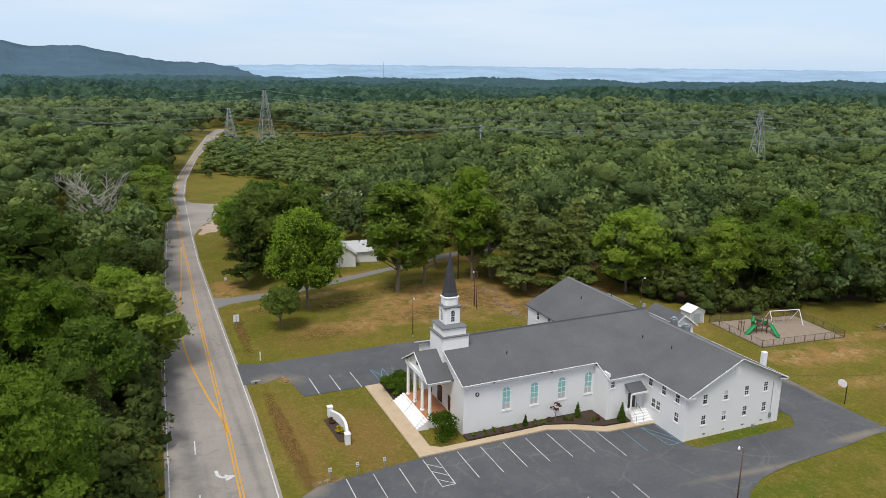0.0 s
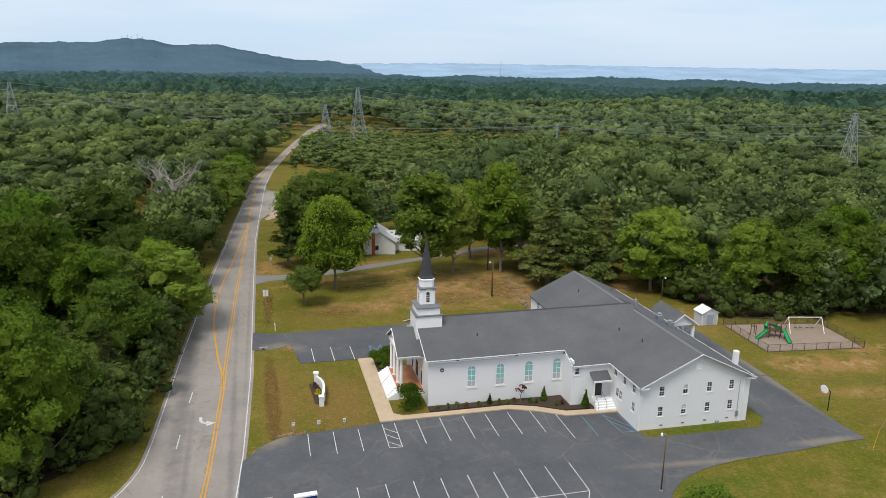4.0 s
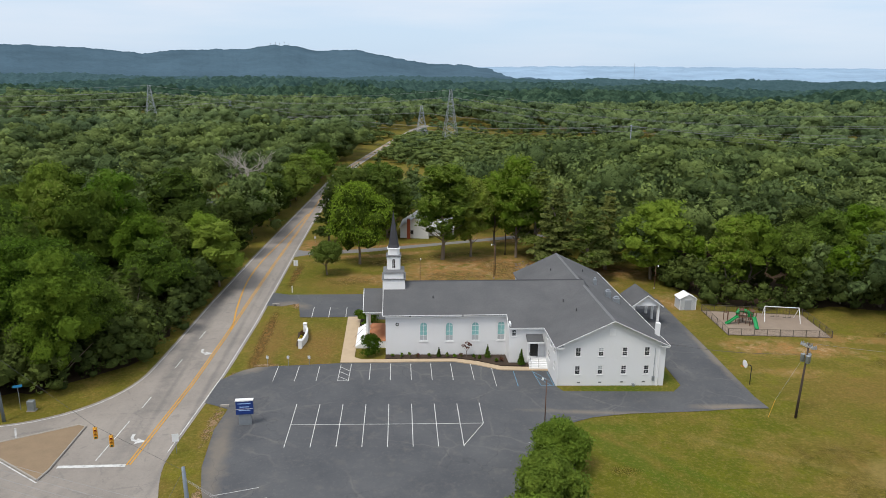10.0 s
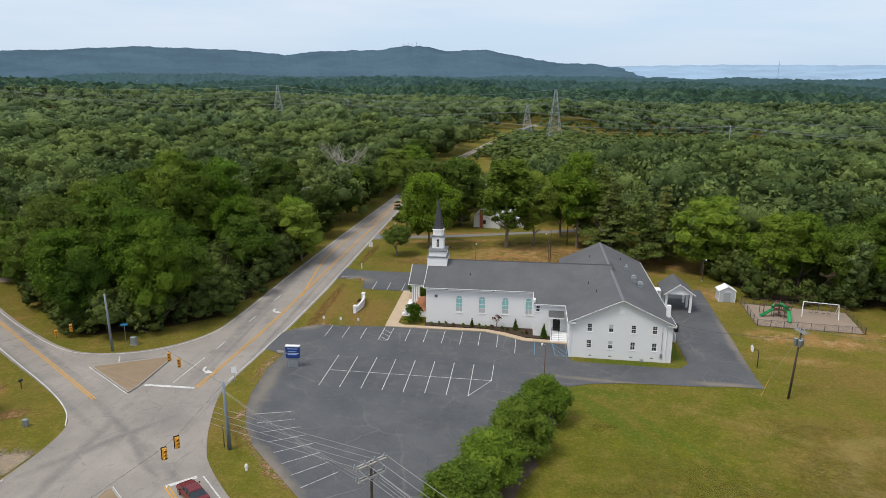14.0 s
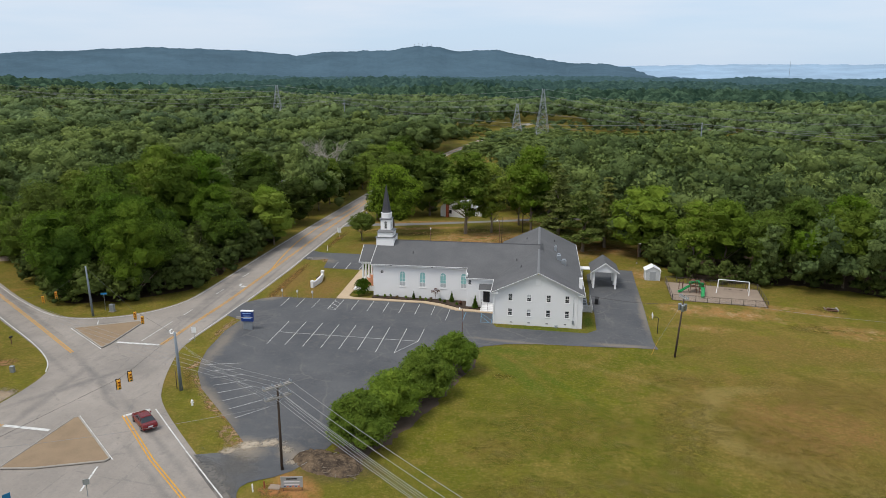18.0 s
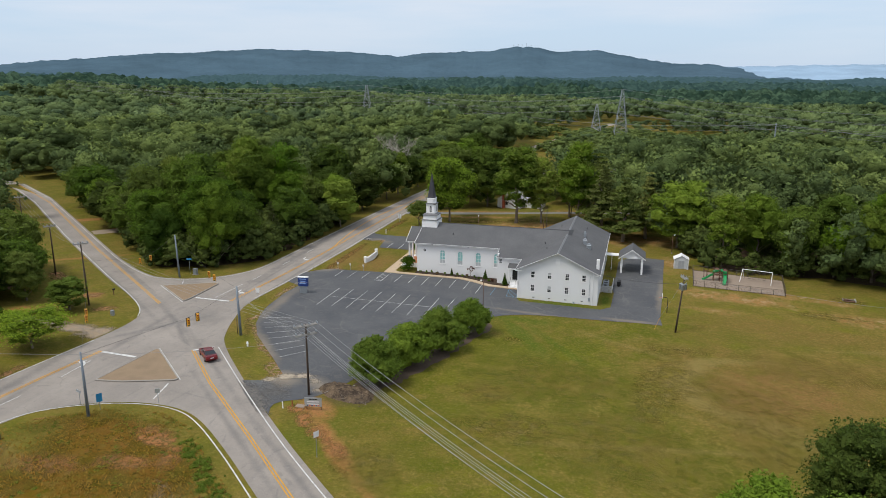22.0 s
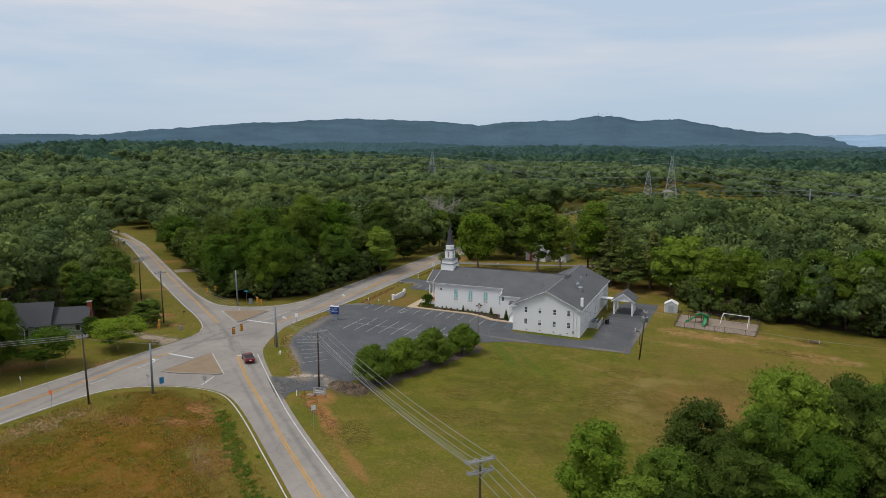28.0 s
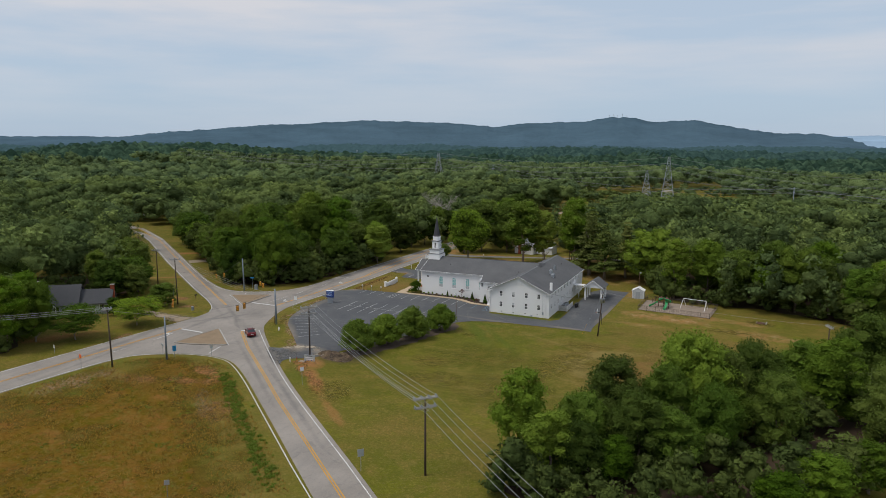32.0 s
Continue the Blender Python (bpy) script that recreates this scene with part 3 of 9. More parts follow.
def mesh_of(name, mb, smooth=False):
    me = bpy.data.meshes.new(name)
    me.from_pydata(mb.v, [], mb.f)
    if smooth:
        me.polygons.foreach_set("use_smooth", [True] * len(me.polygons))
    me.update()
    return me


def part(name, mb, material, parent=None, label="", smooth=False, fix=False):
    """Links a mesh as one object under a thing or a part (or as a thing of its own)."""
    me = mesh_of(name, mb, smooth) if isinstance(mb, MB) else mb
    if fix:
        bm = bmesh.new()
        bm.from_mesh(me)
        bmesh.ops.recalc_face_normals(bm, faces=bm.faces)
        bm.to_mesh(me)
        bm.free()
    if not me.materials:
        me.materials.append(material)
    ob = new(name, me)
    if parent:
        ob.parent = parent
    if label:
        ob["label"] = label
    return ob


def thing(name, m, label, category, group="", kind=""):
    ob = new(name)
    ob.matrix_world = m
    ob.matrix_basis = m
    return tagged(ob, label, category, group, kind)


# ---- ground ----
def ground_z(x, y):
    """The slope of the land: it falls to the east and rises gently to the north."""
    x, y = max(-160.0, min(160.0, x)), max(-150.0, min(400.0, y))
    return -0.62 - 0.017 * x + 0.008 * (y + 20)


def smooth01(a, b, x):
    t = np.clip((x - a) / (b - a), 0, 1)
    return t * t * (3 - 2 * t)


def terrain(x, y):
    """Heights of the land for arrays: the near slope, then rolling country."""
    x, y = np.asarray(x, float), np.asarray(y, float)
    base = -0.62 - 0.017 * np.clip(x, -160, 160) + 0.008 * (np.clip(y, -150, 400) + 20)
    d = np.hypot(x, y - 60)
    roll = 9 * np.sin(x / 310 + 1.3) * np.cos(y / 260 + 0.4) + 7 * np.sin((x + y) / 190 + 2.0) + 5 * np.sin((x - 1.7 * y) / 120)
    return base + roll * smooth01(380, 900, d) - 6 * smooth01(500, 1500, d)


def lift(h):
    return lambda x, y: ground_z(x, y) + h


def sheet():
    """One ground sheet that reaches the horizon, fine near by and coarse far off."""
    s = np.concatenate([np.arange(0, 200, 8.0), 200 * 1.085 ** np.arange(0, 39)])
    s = np.unique(np.concatenate([-s, s]))
    X, Y = np.meshgrid(s, s)
    Z = terrain(X, Y)
    n = len(s)
    v = np.stack([X.ravel(), Y.ravel(), Z.ravel()], 1)
    i = np.arange(n * n).reshape(n, n)
    q = np.stack([i[:-1, :-1].ravel(), i[:-1, 1:].ravel(), i[1:, 1:].ravel(), i[1:, :-1].ravel()], 1)
    me = bpy.data.meshes.new("ground")
    me.from_pydata(v.tolist(), [], q.tolist())
    me.materials.append(GRASS)
    return tagged(new("ground", me), "mown grass ground with bare sandy and clay patches", "ground", kind="structure")


ground = sheet()


def soften(pts, closed=True, reach=17.0, times=2):
    """Rounds the bends of an outline wherever its stretches are short."""
    for _ in range(times):
        out, n = [], len(pts)
        for k, p in enumerate(pts):
            a, b = pts[k - 1], pts[(k + 1) % n]
            la, lb = math.hypot(p[0] - a[0], p[1] - a[1]), math.hypot(p[0] - b[0], p[1] - b[1])
            if (not closed and k in (0, n - 1)) or min(la, lb) > reach:
                out.append(p)
                continue
            fa, fb = (min(0.25, 3.5 / max(q, 0.01)) for q in (la, lb))
            out += [(p[0] + (a[0] - p[0]) * fa, p[1] + (a[1] - p[1]) * fa), (p[0] + (b[0] - p[0]) * fb, p[1] + (b[1] - p[1]) * fb)]
        pts = out
    return pts



# the paved crossing: one outline for both roads
ROAD_OUT = [(14.5, 371), (26, 430), (20, 432), (9.0, 382), (-4.5, 300), (-19, 205), (-23.4, 178), (-25.6, 131), (-27.6, 96), (-30, 52), (-31.2, 21), (-31.8, -2), (-32.3, -9.3), (-35.2, -15), (-39.7, -18.9), (-45.4, -20.8), (-50.9, -20.0),
            (-63.7, -12), (-96, 12.5), (-130.5, 38.7), (-158, 55.8), (-190, 68), (-230, 76), (-231, 68), (-192, 60.5), (-168, 54.5), (-154, 47.6), (-130, 31.2), (-91.8, 1.6), (-57.2, -23.9), (-43.5, -33.2), (-37.6, -38.5), (-36.1, -41.5), (-35.7, -47),
            (-36.6, -56), (-37.8, -68), (-39.2, -82), (-40.4, -95), (-43, -135), (-54, -300), (-44, -300), (-33, -136), (-30, -95.3), (-28.8, -84), (-27.6, -76), (-25.6, -71.8), (-20, -68.2), (-15.2, -66.7), (-10.3, -66.6), (-6, -68.2), (1.6, -74.2), (8.8, -80.5),
            (17, -87.6), (27.4, -96.8), (62, -127), (242, -284), (247, -279), (67, -122), (34, -93.4), (16, -78.2), (6, -69.4), (-6.6, -57.2), (-16.6, -46.6), (-19, -41.7), (-20.8, -36.6), (-22.5, -30.7), (-22.7, -26.5), (-21.4, -6.8), (-20.9, 13.4),
            (-20.9, 57), (-20.8, 88), (-20.2, 109), (-18, 170), (-15, 204), (-6, 268), (5.6, 330)]
road = tagged(part("road", MB().flat(soften(ROAD_OUT), lift(0.03)), ROAD), "worn grey asphalt road crossing with patched lanes", "road", kind="structure")
LOT_OUT = [(-21.9, -8.4), (-19.5, -5.2), (-17.8, -4.1), (-6.4, -2.75), (9.8, -2.35), (12.9, -3.45), (16.2, -5.25), (22.86, -5.5), (22.86, -10.4), (23.6, -11.9), (38.4, -12.1), (40.1, -10.2), (40.3, -1.5), (39.6, 3), (40.2, 10), (40.3, 22), (43, 27.5), (50.2, 27),
           (49.8, 16.6), (49.4, 2), (48.7, -13.6), (49.0, -17), (45.4, -17), (39.4, -17.7), (30.5, -18.2), (25.6, -19.1), (22.3, -20.6), (20.0, -22.5), (17.4, -27), (15.0, -36), (11.2, -45.2), (7.6, -52.3), (6.6, -55.5), (4.9, -58.6), (3.4, -60.0), (2.2, -60.7), (1.2, -61.4), (0.7, -62.3), (0.8, -63.3), (1.4, -64.8),
           (-6.8, -57.3), (-3.5, -56.2), (-1.9, -54.5), (-6.3, -49.5), (-13.4, -41.9), (-16.3, -37.1), (-17.6, -33.5), (-18.6, -29.5), (-19.3, -21.7), (-18.9, -16.6), (-20.6, -15.6), (-22.1, -14.9)]
lot = tagged(part("parking_lot", MB().flat(LOT_OUT, lift(0.045)), LOT), "dark blue-grey asphalt parking lot with painted stalls", "parking lot", kind="structure")
NORTH_OUT = [(-21.2, 22), (-18.5, 21.6), (-15.7, 23.2), (-14.6, 16.1), (-6.55, 16.3), (-1, 15.2), (22, 15.2), (22, 27.5), (6, 29.2), (-12, 28.4), (-18.4, 28.2), (-21.1, 29.2)]
lot_n = tagged(part("side_lot", MB().flat(NORTH_OUT, lift(0.045)), LOT), "dark asphalt side parking lot beside the church", "parking lot", kind="structure")
DRIVE_OUT = [(-20.9, 54.5), (-18.5, 56.2), (-7.4, 58.8), (1.5, 62.2), (13.7, 67.4), (30, 74), (52, 80), (52, 83), (30, 77), (18.4, 71.6), (11, 68.6), (-2.3, 63.6), (-10.5, 61), (-18.6, 59.6), (-20.9, 60.6)]
tagged(part("driveway", MB().flat(DRIVE_OUT, lift(0.04)), plain("grey_gravel_asphalt", (0.20, 0.195, 0.19), 0.9, var=0.3)), "grey asphalt driveway between lawns", "driveway", kind="structure")
MEADOW_OUT = [(-27.0, -79), (-24.6, -74.2), (-18.8, -69.8), (-11, -68.4), (-7, -69.9), (2, -77.2), (16, -89.6), (34, -105.6), (50, -119.8), (68, -140), (56, -165), (-36, -165), (-28.8, -100)]


def wobbly(poly, step, amp, seed):
    """The outline broken into short uneven steps."""
    g = random.Random(seed)
    out = []
    for k in range(len(poly)):
        a, b = poly[k - 1], poly[k]
        n = max(1, int(math.hypot(b[0] - a[0], b[1] - a[1]) / step))
        out += [(a[0] + (b[0] - a[0]) * j / n + g.uniform(-amp, amp), a[1] + (b[1] - a[1]) * j / n + g.uniform(-amp, amp)) for j in range(n)]
    return out


PLOT = mat_patch("dry_weedy_ground", ((2, -98, 20, 12, -41, 1.0), (-10, -92, 14, 20, 0, 1.0), (-12, -112, 20, 24, 0, 1.0), (12, -116, 34, 20, -41, 1.0), (34, -136, 34, 22, -41, 1.0), (-4, -150, 40, 30, 0, 1.0), (-14, -76, 9, 6, 0, 0.8), (-4, -80, 5, 10, 45, 0.8)), 0.16, 0.3, 0.18, 0.42,
                 ((0, (0.140, 0.094, 0.010)), (0.14, (0.215, 0.106, 0.022), 0.46), (0.5, (0.100, 0.092, 0.008), 0.55), (0.33, (0.285, 0.130, 0.042), 0.60), (1.4, (0.205, 0.150, 0.040), 0.57), (2.6, (0.070, 0.066, 0.010), 0.60)))
tagged(part("meadow", MB().flat(MEADOW_OUT[:9] + [(72, -142), (60, -195), (-40, -195), (-30.5, -100)], lift(0.02)), PLOT), "rough reddish weeds on an empty corner plot", "meadow", kind="structure")
CLAY = mat_patch("bare_clay_edge", ((-17.6, -34.5, 0.9, 3.2, -12, 1.0), (-14.6, -40.2, 0.9, 4.0, 38, 0.9), (-9.6, -46.4, 0.9, 5.0, 45, 0.9), (-4, -52.6, 1.8, 4, 45, 1.0), (-19.8, -20, 0.8, 6, 0, 0.8), (-19.8, -7, 1.6, 1.4, 0, 1.0), (-16.4, -3.6, 2.4, 1.0, 0, 0.9), (-15.6, 22.4, 1.2, 2.6, 0, 1.0),
                 (3, -86, 7, 1.8, -42, 0.7), (-24.6, -88, 3.4, 7.5, -4, 1.0), (-23.6, -82.4, 2.2, 3, 0, 0.9)), 0.5, 1.6, 0.42, 0.56, ((0, (0.34, 0.235, 0.140)), (0.6, (0.35, 0.170, 0.080), 0.57)))
tagged(part("bare_clay", MB().flat([(-30, -100), (16, -100), (16, -50), (-6, 30), (-21, 30), (-24, -60)], lift(0.026)), CLAY), "bare clay and gravel along the worn edges", "bare soil", kind="structure")
RED_CLAY = mat_patch("red_clay_patch", ((-8.2, -73.6, 4.6, 2.2, -24, 0.9), (-4.2, -76.6, 1.9, 3.6, 30, 0.9), (-8.0, -79.0, 4.2, 1.8, 12, 0.8), (-24.4, -73.4, 2.2, 0.9, 30, 0.9), (-16, -82, 6, 2.2, 10, 0.55), (4.2, -62.3, 1.9, 1.5, 20, 1.0), (6.2, -64.8, 1.5, 2.6, 30, 1.0), (8.8, -67.0, 1.5, 2.6, 45, 0.8), (12.2, -69.6, 1.3, 3.6, 50, 0.9), (6, -86, 3, 6, 45, 0.5)), 0.45, 1.3, 0.36, 0.54,
                     ((0, (0.345, 0.165, 0.068)), (0.9, (0.300, 0.180, 0.085), 0.56), (2.2, (0.180, 0.140, 0.040), 0.60)))
for poly in ([p for p in MEADOW_OUT if p[1] > -100] + [(16, -96), (-20, -96)], [(3.6, -59.6), (1.4, -62.2), (2.6, -65.0), (17, -77), (22, -74), (14, -60)]):
    tagged(part("red_clay", MB().flat(poly, lift(0.03)), RED_CLAY), "bare orange clay showing through the weeds", "bare soil", kind="structure")
CORNER_CLAY = mat_patch("corner_clay", ((-44.6, -39.4, 2.8, 1.5, 40, 0.9), (-51.6, -33.8, 2.2, 1.5, 40, 0.8), (-67, -26, 4, 1.8, -36, 0.9), (-38.4, -64.6, 0.9, 4.2, 4, 0.9), (-55, -51.5, 5, 1.0, 6, 0.5)), 0.5, 1.3, 0.36, 0.54,
                        ((0, (0.315, 0.175, 0.085)), (0.9, (0.270, 0.185, 0.085), 0.55)))
tagged(part("corner_clay", MB().flat([(-74, -20), (-74, -60), (-37, -75), (-36.2, -40), (-48, -30)], lift(0.026)), CORNER_CLAY), "bare orange clay on a grassy corner", "bare soil", kind="structure")
DRIVE_TAN = plain("tan_driveway", (0.30, 0.24, 0.18), 0.9, var=0.4, scale=0.6)
WEST_DRIVE = mat_patch("worn_sandy_driveway", ((-38.2, -48.9, 3.6, 3.0, 0, 1.0), (-42, -48.2, 5.4, 2.1, 6, 1.0), (-50, -47.6, 8, 1.6, 4, 1.0), (-58, -48.4, 6, 1.4, 0, 1.0)), 0.5, 2.0, 0.20, 0.34, ((0, (0.355, 0.275, 0.190)), (0.7, (0.270, 0.235, 0.195), 0.52), (2.4, (0.40, 0.33, 0.25), 0.60)))
tagged(part("house_driveway", MB().flat([(-35.9, -44), (-64, -44), (-64, -53), (-36.4, -53)], lift(0.04)), WEST_DRIVE), "worn tan sandy driveway to a grey house", "driveway", kind="structure")
DRY_FIELD = mat_patch("dry_field_grass", ((48.5, -42, 4.6, 13, -12, 0.9), (31, -59, 8, 4.6, 10, 0.75), (26, -51, 5, 4, 0, 0.6), (34, -45, 13, 9, 0, 0.45), (17, -72, 7, 4, -40, 0.5), (44, -60, 14, 9, -30, 0.5), (50, -28, 8, 3, 10, 0.5), (60, -48, 9, 16, 20, 0.5), (70, -30, 12, 8, 0, 0.4), (26, -31, 2.2, 1.2, 0, 0.6), (83.5, 8, 3.6, 2.2, 0, 0.8), (78, -3, 7, 2.4, 0, 0.8)), 0.3, 0.9, 0.34, 0.60,
                      ((0, (0.196, 0.156, 0.036)), (0.5, (0.262, 0.208, 0.082), 0.54), (1.8, (0.150, 0.132, 0.022), 0.58)))
tagged(part("dry_field_grass", MB().flat([(12, -80), (14, -62), (22, -24), (46, -20), (70, 6), (88, 12), (92, -6), (84, -40), (56, -88), (30, -92)], lift(0.02)), DRY_FIELD), "sun-bleached dry grass on a mown field", "grass", kind="structure")
DRY_LAWN = mat_patch("dry_lawn_grass", ((13, 41, 9, 3.6, 6, 0.8), (24, 46, 5, 9, 12, 0.9), (-7, 37, 6, 3, 0, 0.5), (2, 52, 10, 2.6, 20, 0.7), (-13, 51, 4, 2.2, 10, 0.6), (30, 36, 3, 5, 0, 0.7), (14, 58, 8, 2.2, 22, 0.7)), 0.35, 1.1, 0.34, 0.60,
                     ((0, (0.250, 0.172, 0.062)), (0.6, (0.330, 0.205, 0.095), 0.55), (1.8, (0.180, 0.140, 0.036), 0.58)))
tagged(part("dry_lawn_grass", MB().flat([(-18, 31), (33, 31), (34, 62), (-4, 58), (-18, 53)], lift(0.02)), DRY_LAWN), "worn tan grass on the lawn behind the church", "grass", kind="structure")
APRON = mat_patch("worn_apron_asphalt", ((-2.8, -60.9, 1.9, 6.2, 45, 0.9), (-1.5, -58.6, 2.6, 3.4, 45, 0.55)), 0.6, 2.4, 0.20, 0.50, ((0, (0.190, 0.180, 0.168)), (0.8, (0.135, 0.132, 0.128), 0.55), (3.0, (0.27, 0.245, 0.21), 0.60)))
tagged(part("worn_apron", MB().flat([(-9.5, -55.6), (-6.3, -54.0), (5, -58.4), (0.4, -62.6), (2.6, -65.9), (1.5, -66.6)], lift(0.052)), APRON), "worn patched asphalt where the lot meets the road", "asphalt", kind="structure")
DITCH = mat_patch("dry_ditch_grass", ((-18.6, 6, 1.0, 15, 1, 0.9), (-18.7, 41, 1.0, 11, -1, 0.8), (-18.2, -24, 0.8, 5, -2, 0.6), (-16.8, -39, 0.8, 6, 30, 0.4)), 0.4, 0.8, 0.30, 0.56, ((0, (0.215, 0.125, 0.045)), (0.5, (0.135, 0.095, 0.030), 0.55)))
tagged(part("dry_ditch", MB().flat([(-21, -50), (-8, -50), (-14, 56), (-21, 56)], lift(0.016)), DITCH), "shallow dry ditch in the verge", "ditch", kind="structure")
SIDE_OUT = [(-21, 108), (-18.8, 117), (-16.8, 124), (-11.5, 134), (-4, 141), (30, 158), (29, 164), (-4, 152.5), (-12.5, 154.5), (-17.0, 157.5), (-18.6, 162.5), (-22, 164)]
tagged(part("side_road", MB().flat(SIDE_OUT, lift(0.036)), ROAD), "pale worn asphalt side road mouth", "road", kind="structure")
tagged(part("sandy_shoulder", MB().flat(wobbly([(-18.9, 112), (-14, 116), (-7, 128), (-3, 138.5), (-5, 140), (-12, 132.6), (-17.2, 122.6)], 1.2, 0.5, 4), lift(0.03)), plain("pale_pink_sand", (0.40, 0.30, 0.23), 0.95, var=0.4, scale=0.6)), "bare pale sandy shoulder at the junction", "sand", kind="structure")



# ---- sidewalk and planting beds ----
def raised(poly, z0, z1):
    """A slab with upright edges, following the slope."""
    mb = MB().flat(poly, lift(z1))
    n = len(poly)
    for k in range(n):
        a, b = poly[k], poly[(k + 1) % n]
        mb.quad((*a, ground_z(*a) + z0), (*b, ground_z(*b) + z0), (*b, ground_z(*b) + z1), (*a, ground_z(*a) + z1))
    return mb


WALK_OUT = [(-6.6, 16.2), (-6.4, -2.7), (9.75, -2.3), (12.85, -3.4), (16.15, -5.2), (22.83, -5.45), (22.83, -4.5), (20.9, -4.35), (16.5, -4.1), (13.2, -2.3), (10.1, -1.35), (-3.4, -1.65), (-4.5, -0.9), (-4.5, 1.8), (-4.45, 16.3)]
tagged(part("sidewalk", raised(WALK_OUT, -0.05, 0.16), CONCRETE, fix=True), "tan concrete sidewalk round the church front", "sidewalk", kind="structure")
BED_OUT = [(-0.05, -1.3), (10.0, -1.1), (13.1, -2.05), (16.3, -3.85), (20.7, -4.1), (20.7, -2.95), (17.6, -2.95), (17.55, -0.02), (-0.05, -0.02)]
tagged(part("planting_bed", raised(BED_OUT, -0.05, 0.22), MULCH, fix=True), "dark mulch bed along the church wall", "flower bed", kind="structure")
tagged(part("planting_bed_front", raised([(-4.4, 10.9), (-2.6, 10.9), (-2.6, 15.6), (-4.4, 15.6)], -0.05, 0.2), MULCH, fix=True), "dark mulch bed beside the portico", "flower bed", kind="structure")


# ---- church ----
church = thing("church", pose(0, 0, 0), "white painted brick church with charcoal shingle roof and steeple", "church")
RIDGE_Y, NAVE_RIDGE, NAVE_EAVE = 6.85, 8.9, 5.9
SLOPE = (NAVE_RIDGE - NAVE_EAVE) / (RIDGE_Y + 0.5)
WX0, WX1, WY0, WY1, WING_RIDGE, WING_EAVE = 22.87, 37.65, -10.13, 25.0, 8.36, 4.9
WXC = (WX0 + WX1) / 2


def wall_panel(axis, c, t, a0, a1, z0, z1, holes):
    """An upright wall on the plane axis = c, t thick (towards +t), with holes (a0, a1, z0, z1) cut through."""
    mb = MB()
    A = sorted({a0, a1, *[h[0] for h in holes], *[h[1] for h in holes]})
    Z = sorted({z0, z1, *[h[2] for h in holes], *[h[3] for h in holes]})

    def at(a, z, d):
        return (c + d, a, z) if axis == 0 else (a, c + d, z)
    for i in range(len(A) - 1):
        for j in range(len(Z) - 1):
            am, zm = (A[i] + A[i + 1]) / 2, (Z[j] + Z[j + 1]) / 2
            if any(h[0] < am < h[1] and h[2] < zm < h[3] for h in holes):
                continue
            for d in (0, t):
                mb.quad(at(A[i], Z[j], d), at(A[i + 1], Z[j], d), at(A[i + 1], Z[j + 1], d), at(A[i], Z[j + 1], d))
    for h in list(holes) + [(a0, a1, z0, z1)]:
        e = [(h[0], h[2]), (h[1], h[2]), (h[1], h[3]), (h[0], h[3])]
        for k in range(4):
            p, q = e[k], e[(k + 1) % 4]
            mb.quad(at(*p, 0), at(*q, 0), at(*q, t), at(*p, t))
    return mb


def sash_window(parent, m, w, h, rows=2, cols=2, blind=False, name="window"):
    """A double-hung window: local y points into the wall; frame, sill, two panes, glazing bars."""
    fr = MB()
    for s in (-1, 1):
        fr.box(min(s * w / 2, s * (w / 2 - 0.07)), max(s * w / 2, s * (w / 2 - 0.07)), 0.02, 0.12, 0, h, m)
    fr.box(-w / 2 + 0.07, w / 2 - 0.07, 0.02, 0.12, h - 0.07, h, m).box(-w / 2 + 0.07, w / 2 - 0.07, 0.02, 0.12, 0, 0.07, m)
    fr.box(-w / 2 + 0.07, w / 2 - 0.07, 0.03, 0.10, h / 2 - 0.035, h / 2 + 0.035, m)
    win = part(name, fr, TRIM, parent, "white framed double-hung window")
    part("sill", MB().box(-w / 2 - 0.08, w / 2 + 0.08, -0.07, 0.10, -0.10, 0.0, m), TRIM, win)
    for z0, z1, y in ((0.07, h / 2 - 0.035, 0.05), (h / 2 + 0.035, h - 0.07, 0.07)):
        part("pane", MB().box(-w / 2 + 0.07, w / 2 - 0.07, y, y + 0.012, z0, z1, m), BLIND if blind and z0 > 0.1 else DARK_GLASS, win)
        for k in range(1, cols):
            x = -w / 2 + 0.07 + (w - 0.14) * k / cols
            part("glazing_bar", MB().box(x - 0.008, x + 0.008, y - 0.02, y - 0.002, z0, z1, m), TRIM, win)
        zc = (z0 + z1) / 2
        part("glazing_bar", MB().box(-w / 2 + 0.07, w / 2 - 0.07, y - 0.018, y - 0.004, zc - 0.008, zc + 0.008, m), TRIM, win)
    return win


def arch_ring(w, h, n=10):
    """The outline of a round-headed opening, from the lower left, counter-clockwise."""
    r = w / 2
    pts = [(-r, 0), (r, 0)]
    for k in range(n + 1):
        a = math.pi * k / n
        pts.append((r * math.cos(a), h - r + r * math.sin(a)))
    return pts


